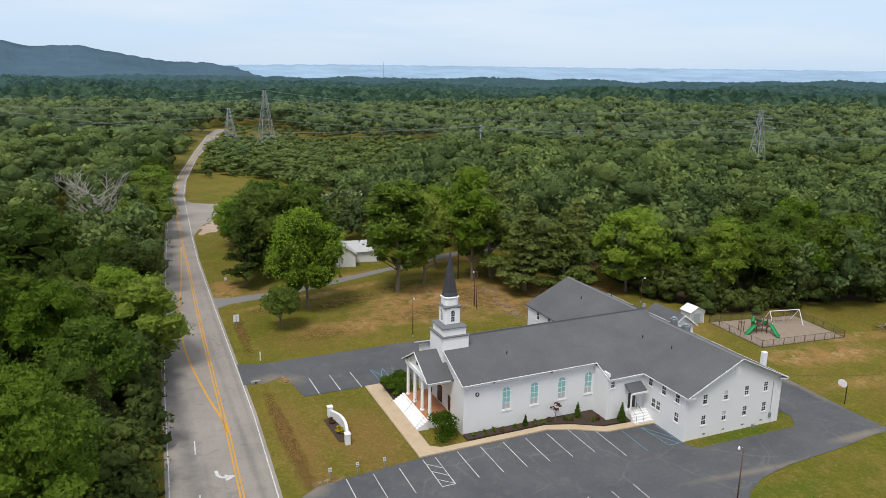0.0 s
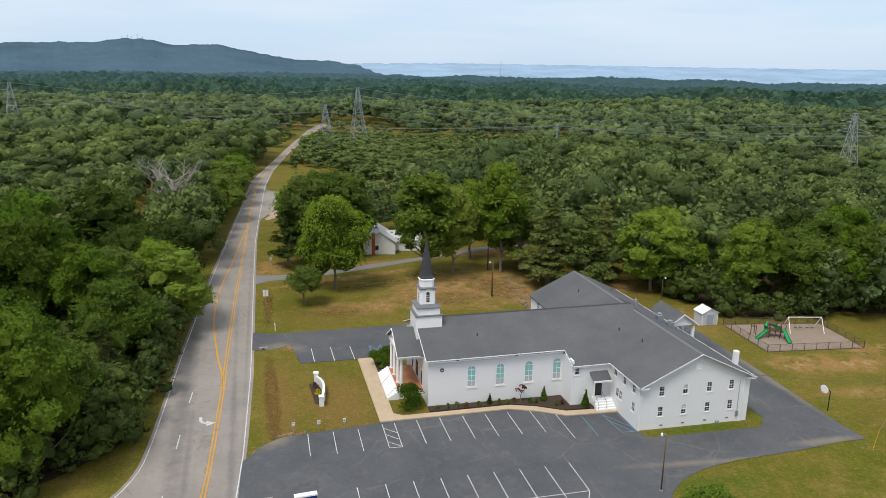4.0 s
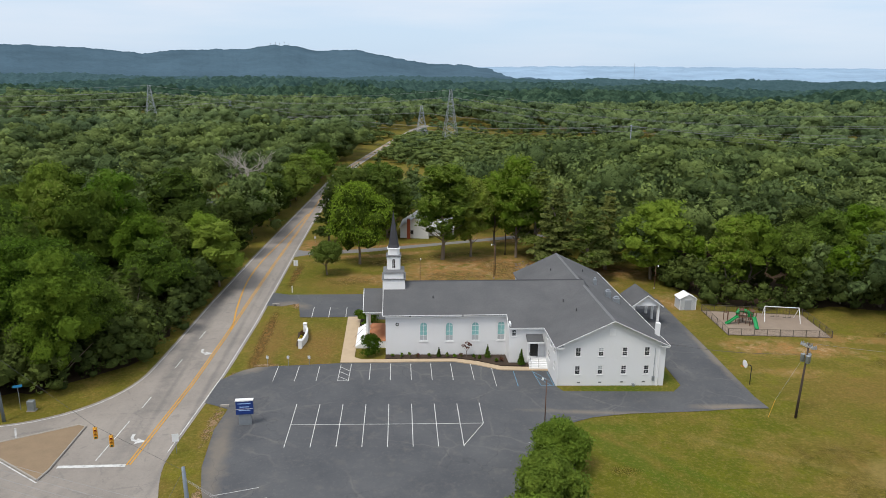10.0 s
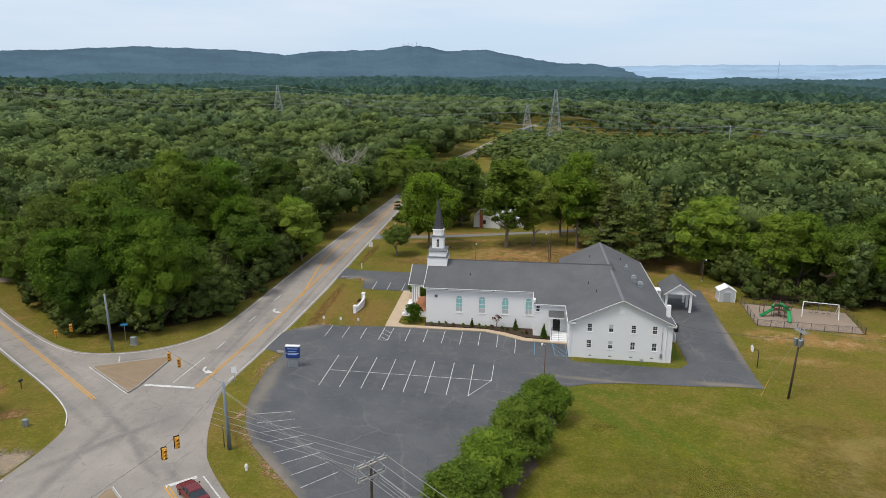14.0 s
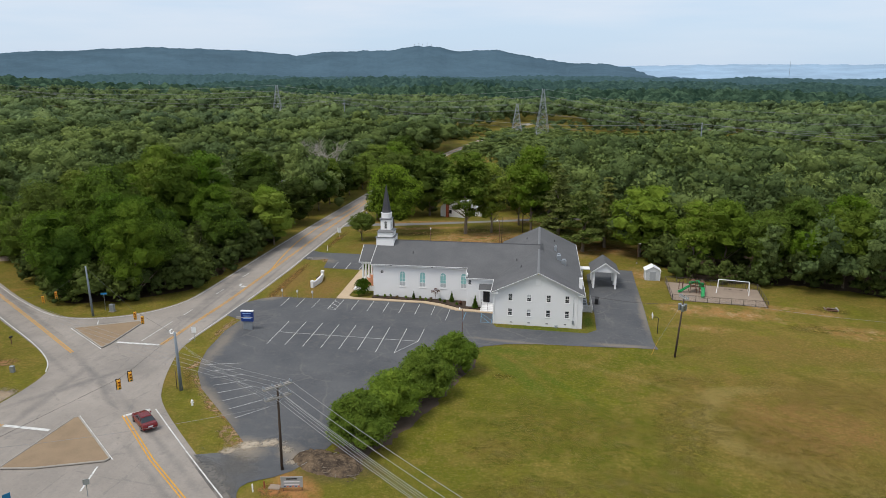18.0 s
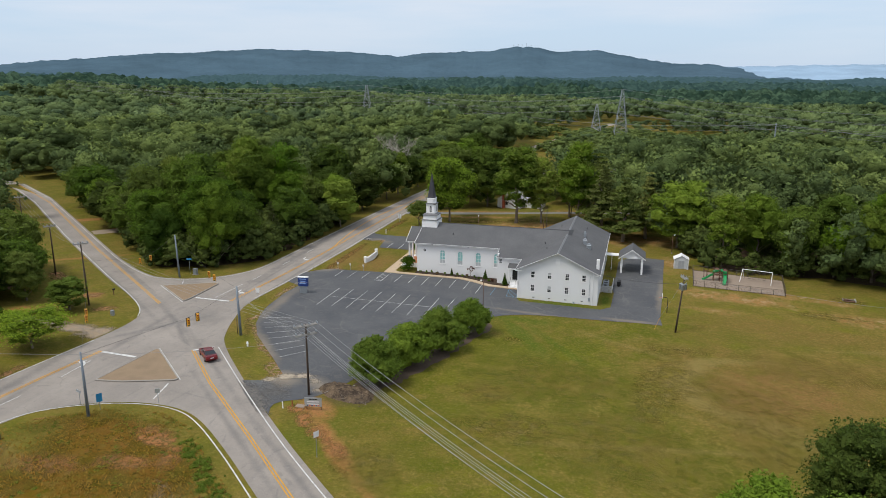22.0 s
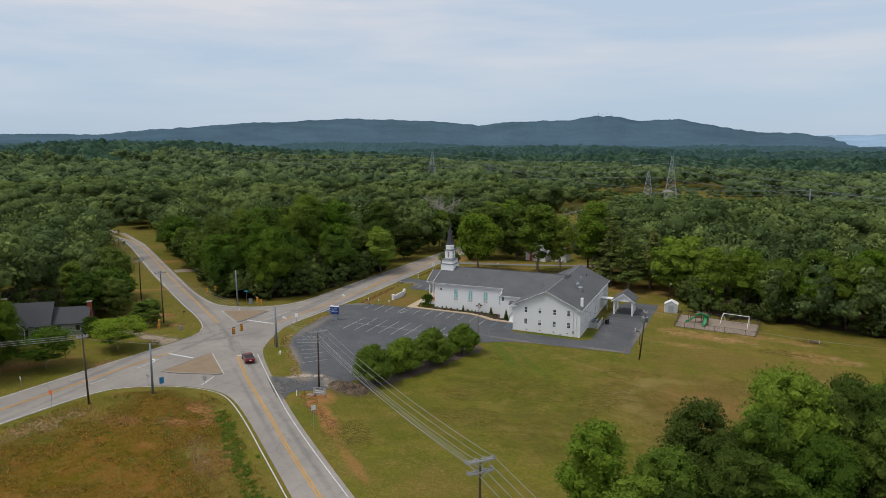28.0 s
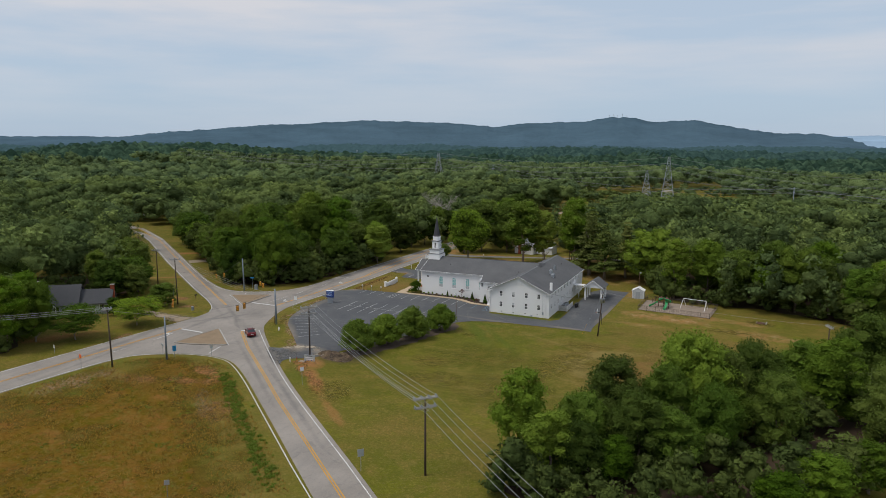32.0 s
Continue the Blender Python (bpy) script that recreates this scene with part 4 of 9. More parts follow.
def arch_window(parent, m, w, h):
    """A round-headed stained window: deep head, frame, teal panes, bars, sill. local y into the wall."""
    out, inn = arch_ring(w, h), arch_ring(w - 0.16, h - 0.16)
    inn = [(x, z + 0.08) for x, z in inn]
    fr = MB()
    n = len(out)
    for y0, y1 in ((0.05, 0.15),):
        for k in range(n):
            a, b, c, d = out[k], out[(k + 1) % n], inn[(k + 1) % n], inn[k]
            fr.quad(*[tuple(m @ Vector((p[0], y0, p[1]))) for p in (a, b, c, d)])
            fr.quad(*[tuple(m @ Vector((p[0], yy, p[1]))) for p, yy in ((d, y0), (c, y0), (c, y1), (d, y1))])
    win = part("window", fr, TRIM, parent, "arched teal stained glass window with white frame", fix=True)
    # the brick head that fills the square opening round the arch
    head = MB()
    r = w / 2
    arc = out[2:]
    for s in (1, -1):
        half = [p for p in arc if p[0] * s >= -1e-6]
        half.sort(key=lambda p: p[1])
        poly = half + [(s * 1e-4, h + 0.02), (s * r, h + 0.02)]
        for y in (0.0,):
            for k in range(len(half) - 1):
                a, b = half[k], half[k + 1]
                head.quad(*[tuple(m @ Vector((p[0], 0.001, p[1]))) for p in (a, b, (s * r, b[1]), (s * r, a[1]))])
                head.quad(*[tuple(m @ Vector((p[0], yy, p[1]))) for p, yy in ((a, 0.0), (b, 0.0), (b, 0.28), (a, 0.28))])
        head.quad(*[tuple(m @ Vector((x, 0.001, z))) for x, z in ((0, h), (s * r, h), (s * r, h + 0.02), (0, h + 0.02))])
    part("arch_head", head, BRICK, win, fix=True)
    part("sill", MB().box(-w / 2 - 0.1, w / 2 + 0.1, -0.09, 0.14, -0.12, 0.0, m), TRIM, win)
    zs = [0.08, h * 0.30, h * 0.52, h - r]
    for k in range(3):
        for s in (-1, 1):
            part("pane", MB().box(min(s * 0.02, s * (w / 2 - 0.08)), max(s * 0.02, s * (w / 2 - 0.08)), 0.10, 0.115, zs[k] + 0.02, zs[k + 1] - 0.02, m), TEAL_GLASS if k else BLIND, win)
    lun = MB().quad(*[tuple(m @ Vector((x, 0.107, z))) for x, z in [(w / 2 - 0.08, h - r + 0.02)] + [p for p in inn[3:-1]] + [(-w / 2 + 0.08, h - r + 0.02)]])
    part("pane", lun, TEAL_GLASS, win)
    part("mullion", MB().box(-0.02, 0.02, 0.07, 0.12, 0.08, h - 0.1, m), TRIM, win)
    for z in zs[1:]:
        part("transom", MB().box(-w / 2 + 0.08, w / 2 - 0.08, 0.075, 0.12, z - 0.022, z + 0.022, m), TRIM, win)
    return win


# nave walls
NB = -1.1
nave_win = [(5.5, 1.75), (9.25, 1.7), (13.05, 1.7), (16.85, 1.75)]
AW, AH = 1.16, 2.9
part("wall", wall_panel(1, 0.0, 0.3, 0.0, 17.6, NB, NAVE_EAVE - 0.2, [(x - AW / 2, x + AW / 2, z, z + AH) for x, z in nave_win]), BRICK, church, fix=True)
part("wall", wall_panel(1, 13.7, -0.3, 0.0, WX0, NB, NAVE_EAVE - 0.2, [(x - AW / 2, x + AW / 2, z, z + AH) for x, z in nave_win]), BRICK, church, fix=True)
part("wall", wall_panel(0, 0.0, 0.3, 0.3, 13.4, NB, NAVE_EAVE - 0.2, [(5.95, 7.75, 0.75, 3.15), (3.5, 4.6, 0.75, 2.9), (9.1, 10.2, 0.75, 2.9)]), BRICK, church, fix=True)
part("gable", MB().prism([(0.0, NAVE_EAVE - 0.2), (13.7, NAVE_EAVE - 0.2), (RIDGE_Y, NAVE_RIDGE - 0.16)], 0, 0.0, 0.3), BRICK, church, fix=True)
for x, z in nave_win:
    arch_window(church, pose(x, 0, z), AW, AH)
    arch_window(church, pose(x, 13.7, z, 0, 0, 180), AW, AH)
# round window
ring = MB()
rp = [(0.26 * math.cos(a), 0.26 * math.sin(a)) for a in np.linspace(0, 2 * math.pi, 17)[:-1]]
ri = [(0.19 * math.cos(a), 0.19 * math.sin(a)) for a in np.linspace(0, 2 * math.pi, 17)[:-1]]
ring.loft([[(1.69 + x, -0.003, 4.37 + z) for x, z in rp], [(1.69 + x, -0.05, 4.37 + z) for x, z in rp], [(1.69 + x, -0.05, 4.37 + z) for x, z in ri], [(1.69 + x, -0.02, 4.37 + z) for x, z in ri]])
rw = part("round_window", ring, IRON, church, "small dark round window", fix=True)
part("glazing_bar", MB().box(1.67, 1.71, -0.045, -0.022, 4.19, 4.55), TRIM, rw)
part("glazing_bar", MB().box(1.51, 1.87, -0.044, -0.023, 4.35, 4.39), TRIM, rw)

# connecting annex with the side entry
part("wall", wall_panel(0, 17.6, 0.25, -2.92, 0.3, NB, 5.35, []), BRICK, church, fix=True)
part("wall", wall_panel(1, -2.95, 0.3, 17.86, WX0, NB, 4.6, [(17.95, 18.6, 3.45, 4.45), (20.55, 21.95, 0.35, 2.5)]), BRICK, church, fix=True)
sash_window(church, pose(18.27, -2.95, 3.45), 0.65, 1.0)
dr = part("door", MB().box(20.55, 20.67, -2.88, -2.78, 0.35, 2.5).box(21.83, 21.95, -2.88, -2.78, 0.35, 2.5).box(20.67, 21.83, -2.88, -2.78, 2.38, 2.5), TRIM, church, "white framed glass entry door")
for s in (0, 1):
    part("leaf", MB().box(20.68 + s * 0.58, 21.24 + s * 0.58, -2.85, -2.80, 0.36, 2.37), DOOR_DARK, dr)
aw = MB().prism([(-2.97, 3.75), (-4.35, 3.02), (-4.35, 2.9), (-2.97, 3.58)], 0, 19.95, 22.35)
can = part("canopy", aw, SHINGLE, church, "small sloped shingle canopy over the entry", fix=True)
part("fascia", MB().box(19.93, 22.37, -4.42, -4.352, 2.84, 3.05), TRIM, can)
part("post", MB().box(20.0, 20.14, -4.3, -4.16, 0.3, 2.92), TRIM, can)
for i in range(5):
    part("step", MB().box(20.4 - 0.03 * i, 22.86, -3.5 - 0.3 * (i + 1), -3.5 - 0.3 * i + (0.55 if i == 0 else 0), NB, 0.32 - 0.21 * (i + 1)+0.21), TRIM, church, "white painted concrete step")
for x in (20.5, 21.6):
    part("handrail", MB().tube([(x, -3.4, 1.15), (x, -4.9, 0.25), (x, -4.9, -0.75)], 0.022).tube([(x, -3.4, 1.15), (x, -3.4, 0.25)], 0.022), IRON, church)

# education wing
gw = [(25.75, 3.2), (28.85, 3.2), (32.07, 3.18), (35.1, 3.18), (25.75, 0.62), (28.85, 0.6), (32.05, 0.58), (35.15, 0.56)]
GW, GH = 0.74, 1.26
part("wall", wall_panel(1, WY0, 0.3, WX0, WX1, -2.1, WING_EAVE - 0.05, [(x - GW / 2, x + GW / 2, z, z + GH) for x, z in gw]), BRICK, church, fix=True)
part("gable", MB().prism([(WX0, WING_EAVE - 0.05), (WX1, WING_EAVE - 0.05), (WXC, WING_RIDGE - 0.12)], 1, WY0, WY0 + 0.3), BRICK, church, fix=True)
part("gable", MB().prism([(WX0, WING_EAVE - 0.05), (WX1, WING_EAVE - 0.05), (WXC, WING_RIDGE - 0.12)], 1, WY1 - 0.3, WY1), BRICK, church, fix=True)
for i, (x, z) in enumerate(gw):
    sash_window(church, pose(x, WY0, z), GW, GH, blind=i in (1, 5))
lw = [(-4.1, 3.45, 0.78, 1.1), (-6.45, 3.3, 0.78, 1.2), (-8.75, 3.3, 0.78, 1.2), (-4.85, 1.0, 0.78, 1.15), (-5.7, 1.0, 0.78, 1.15), (-8.8, 0.95, 0.78, 1.2)]
part("wall", wall_panel(0, WX0, 0.3, WY0 + 0.3, 0.0, -2.1, WING_EAVE - 0.05, [(y - w / 2, y + w / 2, z, z + h) for y, z, w, h in lw]), BRICK, church, fix=True)
for y, z, w, h in lw:
    sash_window(church, pose(WX0, y, z, 0, 0, -90), w, h)
part("wall", wall_panel(0, WX0, 0.3, 13.7, WY1 - 0.3, -2.1, WING_EAVE - 0.05, [(16 - .4, 16.4, 3.2, 4.45), (19 - .4, 19.4, 3.2, 4.45), (22 - .4, 22.4, 3.2, 4.45)]), BRICK, church, fix=True)
for y in (16, 19, 22):
    sash_window(church, pose(WX0, y, 3.2, 0, 0, -90), 0.8, 1.25)
rw_ = [(-7.6 + 3.05 * i, z) for i in range(10) for z in (3.2, 0.6)]
part("wall", wall_panel(0, WX1, -0.3, WY0 + 0.3, WY1 - 0.3, -2.1, WING_EAVE - 0.05, [(y - GW / 2, y + GW / 2, z, z + GH) for y, z in rw_]), BRICK, church, fix=True)
for y, z in rw_:
    sash_window(church, pose(WX1, y, z, 0, 0, 90), GW, GH)
part("wall", wall_panel(1, WY1, -0.3, WX0, WX1, -2.1, WING_EAVE - 0.05, []), BRICK, church, fix=True)
part("gable_vent", MB().box(WXC - 0.42, WXC + 0.42, WY0 - 0.04, WY0 - 0.003, 6.1, 7.1), TRIM, church)
for k in range(7):
    part("louvre", MB().box(WXC - 0.36, WXC + 0.36, WY0 - 0.065, WY0 - 0.042, 6.18 + 0.13 * k, 6.25 + 0.13 * k), TRIM, church)
for x in (26.0, 28.9, 31.9, 34.9):
    part("foundation_vent", MB().box(x - 0.2, x + 0.2, WY0 - 0.03, WY0 - 0.003, -0.62, -0.46), LEAD, church)
for x in (23.05, 36.75):
    part("downspout", MB().tube([(x, WY0 - 0.3, WING_EAVE - 0.1), (x, WY0 - 0.08, WING_EAVE - 0.5), (x, WY0 - 0.08, -1.5)], 0.05), TRIM, church)
part("electric_meter", MB().box(36.0, 36.35, WY0 - 0.16, WY0 - 0.003, -0.4, 0.25, bev=0.03).tube([(36.17, WY0 - 0.1, 0.25), (36.17, WY0 - 0.1, 4.3)], 0.03), GALV, church)
part("gas_meter", MB().box(33.3, 33.6, WY0 - 0.35, WY0 - 0.1, -1.15, -0.75, bev=0.04).tube([(33.2, WY0 - 0.2, -1.5), (33.2, WY0 - 0.2, -0.7), (33.7, WY0 - 0.2, -0.7), (33.7, WY0 - 0.2, -1.5)], 0.03), GALV, church)

# roofs: slabs with a fascia edge
TH = 0.16


def slab(pts, name="roof", mat=SHINGLE, th=TH):
    """A roof plane with thickness; pts counter-clockwise seen from above."""
    mb = MB().loft([[(p[0], p[1], p[2] - th) for p in pts], pts])
    return part(name, mb, mat, church, fix=True)


def nave_z(y):
    return NAVE_RIDGE - SLOPE * abs(y - RIDGE_Y)


NE = WXC + 0.2
slab([(-0.35, -0.5, nave_z(-0.5)), (17.55, -0.5, nave_z(-0.5)), (17.55, RIDGE_Y, NAVE_RIDGE), (-0.35, RIDGE_Y, NAVE_RIDGE)])
slab([(17.55, -3.25, nave_z(-3.25)), (WX0 + 0.3, -3.25, nave_z(-3.25)), (NE, -1.0, nave_z(-1.0)), (NE, RIDGE_Y, NAVE_RIDGE), (17.55, RIDGE_Y, NAVE_RIDGE)])
slab([(NE, RIDGE_Y, NAVE_RIDGE), (NE, 14.2, nave_z(14.2)), (-0.35, 14.2, nave_z(14.2)), (-0.35, RIDGE_Y, NAVE_RIDGE)])
part("roof", MB().loft([[(NE, -1.0, nave_z(-1)), (NE, 14.2, nave_z(14.2)), (NE, RIDGE_Y, NAVE_RIDGE)], [(NE + 0.6, 1.0, 7.9), (NE + 0.6, 12.6, 7.9), (NE + 0.6, RIDGE_Y, 8.1)]]), SHINGLE, church, fix=True)
WS = (WING_RIDGE - WING_EAVE) / (WXC - WX0)


def wing_z(x):
    return WING_RIDGE - WS * abs(x - WXC)


slab([(WX0 - 0.32, WY0 - 0.6, wing_z(WX0 - 0.32)), (WXC, WY0 - 0.6, WING_RIDGE), (WXC, WY1 + 0.4, WING_RIDGE), (WX0 - 0.32, WY1 + 0.4, wing_z(WX0 - 0.32))])
slab([(WXC, WY0 - 0.6, WING_RIDGE), (WX1 + 0.32, WY0 - 0.6, wing_z(WX1 + 0.32)), (WX1 + 0.32, WY1 + 0.4, wing_z(WX1 + 0.32)), (WXC, WY1 + 0.4, WING_RIDGE)])
part("ridge_cap", MB().prism([(WXC - 0.22, WING_RIDGE - 0.07), (WXC, WING_RIDGE + 0.05), (WXC + 0.22, WING_RIDGE - 0.07)], 1, WY0 - 0.55, WY1 + 0.35), LEAD, church, fix=True)
part("ridge_cap", MB().prism([(RIDGE_Y - 0.2, NAVE_RIDGE - 0.05), (RIDGE_Y, NAVE_RIDGE + 0.045), (RIDGE_Y + 0.2, NAVE_RIDGE - 0.05)], 0, 2.9, NE), SPIRE_MAT, church, fix=True)


def rake(p, q, w=0.24, t=0.05, n=(0, -1, 0)):
    """A white board that follows a roof edge from p to q."""
    p, q, n = Vector(p), Vector(q), Vector(n)
    w *= 0.46
    dn = Vector((0, 0, -w))
    o = n * 0.02
    mb = MB().loft([[p + o, p + o + dn, p + o + dn + n * t, p + o + n * t], [q + o, q + o + dn, q + o + dn + n * t, q + o + n * t]])
    return part("fascia", mb, TRIM, church, fix=True)


g0 = WY0 - 0.6
rake((WX0 - 0.32, g0, wing_z(WX0 - 0.32)), (WXC, g0, WING_RIDGE))
rake((WXC, g0, WING_RIDGE), (WX1 + 0.32, g0, wing_z(WX1 + 0.32)))
rake((WX0 - 0.32, g0, wing_z(WX0 - 0.32)), (WX0 - 0.32, -3.3, wing_z(WX0 - 0.32)), 0.22, 0.06, (-1, 0, 0))
rake((WX1 + 0.32, g0, wing_z(WX1 + 0.32)), (WX1 + 0.32, WY1 + 0.4, wing_z(WX1 + 0.32)), 0.22, 0.06, (1, 0, 0))
rake((-0.35, -0.5, nave_z(-0.5)), (17.55, -0.5, nave_z(-0.5)), 0.22, 0.06)
rake((17.55, -3.25, nave_z(-3.25)), (WX0 - 0.4, -3.25, nave_z(-3.25)), 0.22, 0.06)
rake((17.55, -3.25, nave_z(-3.25)), (17.55, -0.5, nave_z(-0.5)), 0.24, 0.06, (-1, 0, 0))
rake((-0.35, -0.5, nave_z(-0.5)), (-0.35, RIDGE_Y, NAVE_RIDGE), 0.26, 0.06, (-1, 0, 0))
rake((-0.35, 14.2, nave_z(14.2)), (-0.35, RIDGE_Y, NAVE_RIDGE), 0.26, 0.06, (-1, 0, 0))
for s in (WX0 - 0.05, WX1 + 0.05):
    e = -0.62 if s < WXC else 0.62
    part("eave_return", MB().prism([(s - abs(e) * (s < WXC) * 0.4, WING_EAVE - 0.42), (s + (0.9 if s < WXC else 0.27), WING_EAVE - 0.42), (s + (0.9 if s < WXC else 0.27), WING_EAVE - 0.2), (s - (0.27 if s < WXC else 0.9), WING_EAVE - 0.2)], 1, g0 + 0.02, WY0 - 0.003), TRIM, church, fix=True)
part("soffit", MB().box(0.0, 17.5, -0.45, -0.003, NAVE_EAVE - 0.36, NAVE_EAVE - 0.22), TRIM, church)
part("soffit", MB().box(17.62, WX0 - 0.1, -3.2, -2.953, nave_z(-3.25) - 0.34, nave_z(-3.25) - 0.2), TRIM, church)
for x in (3.5, 11.1):
    part("gutter_light", MB().box(x - 0.15, x + 0.15, -0.64, -0.575, NAVE_EAVE - 0.2, NAVE_EAVE - 0.08), IRON, church)

# chimney on the east eave, roof vents and the rooftop units
part("chimney", MB().box(37.05, 37.62, -7.68, -7.12, 4.6, 6.85, bev=0.03), TRIM, church, "white painted chimney")
for x, y in ((26.3, 2.0), (27.2, -2.4), (27.8, 18.0), (33.3, 18.0), (7.0, 3.0)):
    zr = max(wing_z(x), nave_z(y)) if x > 20 else nave_z(y)
    part("roof_vent", MB().tube([(x, y, zr - 0.1), (x, y, zr + 0.42)], 0.07, 8), SPIRE_MAT, church, smooth=True)
for x, y, w, h in ((33.9, 4.9, 0.8, 1.1), (34.8, 3.5, 0.9, 0.9), (33.4, 10.6, 0.5, 1.0)):
    z = wing_z(x + w / 2)
    ru = part("rooftop_unit", MB().box(x - w / 2, x + w / 2, y - w / 2, y + w / 2, z - 0.1, z + h, bev=0.05), GALV, church, "galvanised rooftop ventilation unit", fix=True)
    part("cowl", MB().tube([(x, y, z + h), (x, y, z + h + 0.18), (x, y, z + h + 0.3)], [w * 0.3, w * 0.42, w * 0.1], 10), GALV, ru)

# portico
PX, PY0, PY1, PF = -3.0, 3.0, 10.7, 0.72
PRZ, PEZ = 7.75, 5.35
porch = part("porch_base", MB().box(PX - 0.1, -0.003, PY0, PY1, NB, PF - 0.08), TRIM, church, "white painted porch base")
part("porch_floor", MB().box(PX - 0.14, -0.003, PY0 - 0.04, PY1 + 0.04, PF - 0.08, PF), PORCH_BRICK, porch, "orange-red brick porch floor")
for i in range(6):
    part("step", MB().box(PX - 0.1 - 0.3 * (i + 1), PX - 0.1 - 0.3 * i, PY0 - 0.2, PY1 + 0.2, NB, PF - 0.02 - 0.18 * i), TRIM, porch, "white painted step")
for y in (PY0 + 0.35, PY0 + 2.65, PY1 - 2.65, PY1 - 0.35):
    pts, rr = [(PX + 0.25, y, PF), (PX + 0.25, y, PF + 0.1), (PX + 0.25, y, PF + 0.14), (PX + 0.25, y, PF + 1.6), (PX + 0.25, y, PEZ - 0.62), (PX + 0.25, y, PEZ - 0.58), (PX + 0.25, y, PEZ - 0.45)], [0.29, 0.29, 0.21, 0.20, 0.165, 0.24, 0.24]
    part("column", MB().tube(pts, rr, 14), TRIM, church, "round white column", smooth=False)
part("entablature", MB().box(PX - 0.05, PX + 0.5, PY0, PY1, PEZ - 0.45, PEZ + 0.05).box(PX + 0.5, 0, PY0, PY0 + 0.5, PEZ - 0.45, PEZ + 0.05).box(PX + 0.5, 0, PY1 - 0.5, PY1, PEZ - 0.45, PEZ + 0.05), TRIM, church)
part("porch_ceiling", MB().box(PX + 0.5, 0, PY0 + 0.5, PY1 - 0.5, PEZ - 0.1, PEZ - 0.04), TRIM, church)
part("pediment", MB().prism([(PY0 + 0.1, PEZ + 0.052), (PY1 - 0.1, PEZ + 0.052), (RIDGE_Y, PRZ - 0.2)], 0, PX + 0.1, PX + 0.3), TRIM, church, fix=True)
part("pediment_window", MB().tube([(PX + 0.02, RIDGE_Y, 6.25), (PX + 0.098, RIDGE_Y, 6.25)], 0.24, 14), DARK_GLASS, church)
slab([(PX - 0.3, PY0 - 0.3, PEZ), (0.9, PY0 - 0.3, PEZ), (0.9, RIDGE_Y, PRZ), (PX - 0.3, RIDGE_Y, PRZ)])
slab([(PX - 0.3, RIDGE_Y, PRZ), (0.9, RIDGE_Y, PRZ), (0.9, PY1 + 0.3, PEZ), (PX - 0.3, PY1 + 0.3, PEZ)])
rake((PX - 0.3, PY0 - 0.3, PEZ), (PX - 0.3, RIDGE_Y, PRZ), 0.3, 0.08, (-1, 0, 0))
rake((PX - 0.3, PY1 + 0.3, PEZ), (PX - 0.3, RIDGE_Y, PRZ), 0.3, 0.08, (-1, 0, 0))
rake((PX - 0.3, PY0 - 0.3, PEZ), (-0.4, PY0 - 0.3, PEZ), 0.22, 0.06)
for y0, y1, z1 in ((5.95, 7.75, 3.15), (3.5, 4.6, 2.9), (9.1, 10.2, 2.9)):
    d = part("door", MB().box(0.0, 0.12, y0, y0 + 0.1, PF + 0.03, z1).box(0.0, 0.12, y1 - 0.1, y1, PF + 0.03, z1).box(0.0, 0.12, y0 + 0.1, y1 - 0.1, z1 - 0.1, z1), TRIM, church, "white framed church front door")
    for k in range(2):
        w = (y1 - y0 - 0.22) / 2
        part("leaf", MB().box(0.05, 0.1, y0 + 0.105 + k * (w + 0.01), y0 + 0.105 + k * (w + 0.01) + w, PF + 0.03, z1 - 0.1), DOOR_DARK, d)
for y in (PY0 - 0.1, PY1 + 0.1, RIDGE_Y):
    part("handrail", MB().tube([(PX - 0.15, y, PF + 0.95), (PX - 1.9, y, -0.1), (PX - 1.9, y, -0.95)], 0.014, 5).tube([(PX - 0.15, y, PF + 0.95), (PX - 0.15, y, PF)], 0.014, 5), IRON, church)

# steeple
SX, SY = 1.2, 6.85


def box_c(x, y, hx, hy, z0, z1):
    return MB().box(x - hx, x + hx, y - hy, y + hy, z0, z1)


st = part("steeple", box_c(SX, SY, 1.68, 1.9, 6.2, 9.62), TRIM, church, "white tiered steeple with dark spire")
part("cornice", box_c(SX, SY, 1.80, 2.02, 9.62, 9.74), LEAD, st)
part("tier", box_c(SX, SY, 1.45, 1.62, 9.74, 10.62), TRIM, st)
part("tier_roof", MB().loft([[(SX - 1.6, SY - 1.78, 10.62), (SX + 1.6, SY - 1.78, 10.62), (SX + 1.6, SY + 1.78, 10.62), (SX - 1.6, SY + 1.78, 10.62)], [(SX - 1.6, SY - 1.78, 10.72), (SX + 1.6, SY - 1.78, 10.72), (SX + 1.6, SY + 1.78, 10.72), (SX - 1.6, SY + 1.78, 10.72)],
                             [(SX - 1.0, SY - 1.1, 10.98), (SX + 1.0, SY - 1.1, 10.98), (SX + 1.0, SY + 1.1, 10.98), (SX - 1.0, SY + 1.1, 10.98)]]), LEAD, st, fix=True)


def octo(h, c, z):
    """A square of half-width h with corners cut by c."""
    return [(SX + x, SY + y, z) for x, y in ((-h + c, -h), (h - c, -h), (h, -h + c), (h, h - c), (h - c, h), (-h + c, h), (-h, h - c), (-h, -h + c))]


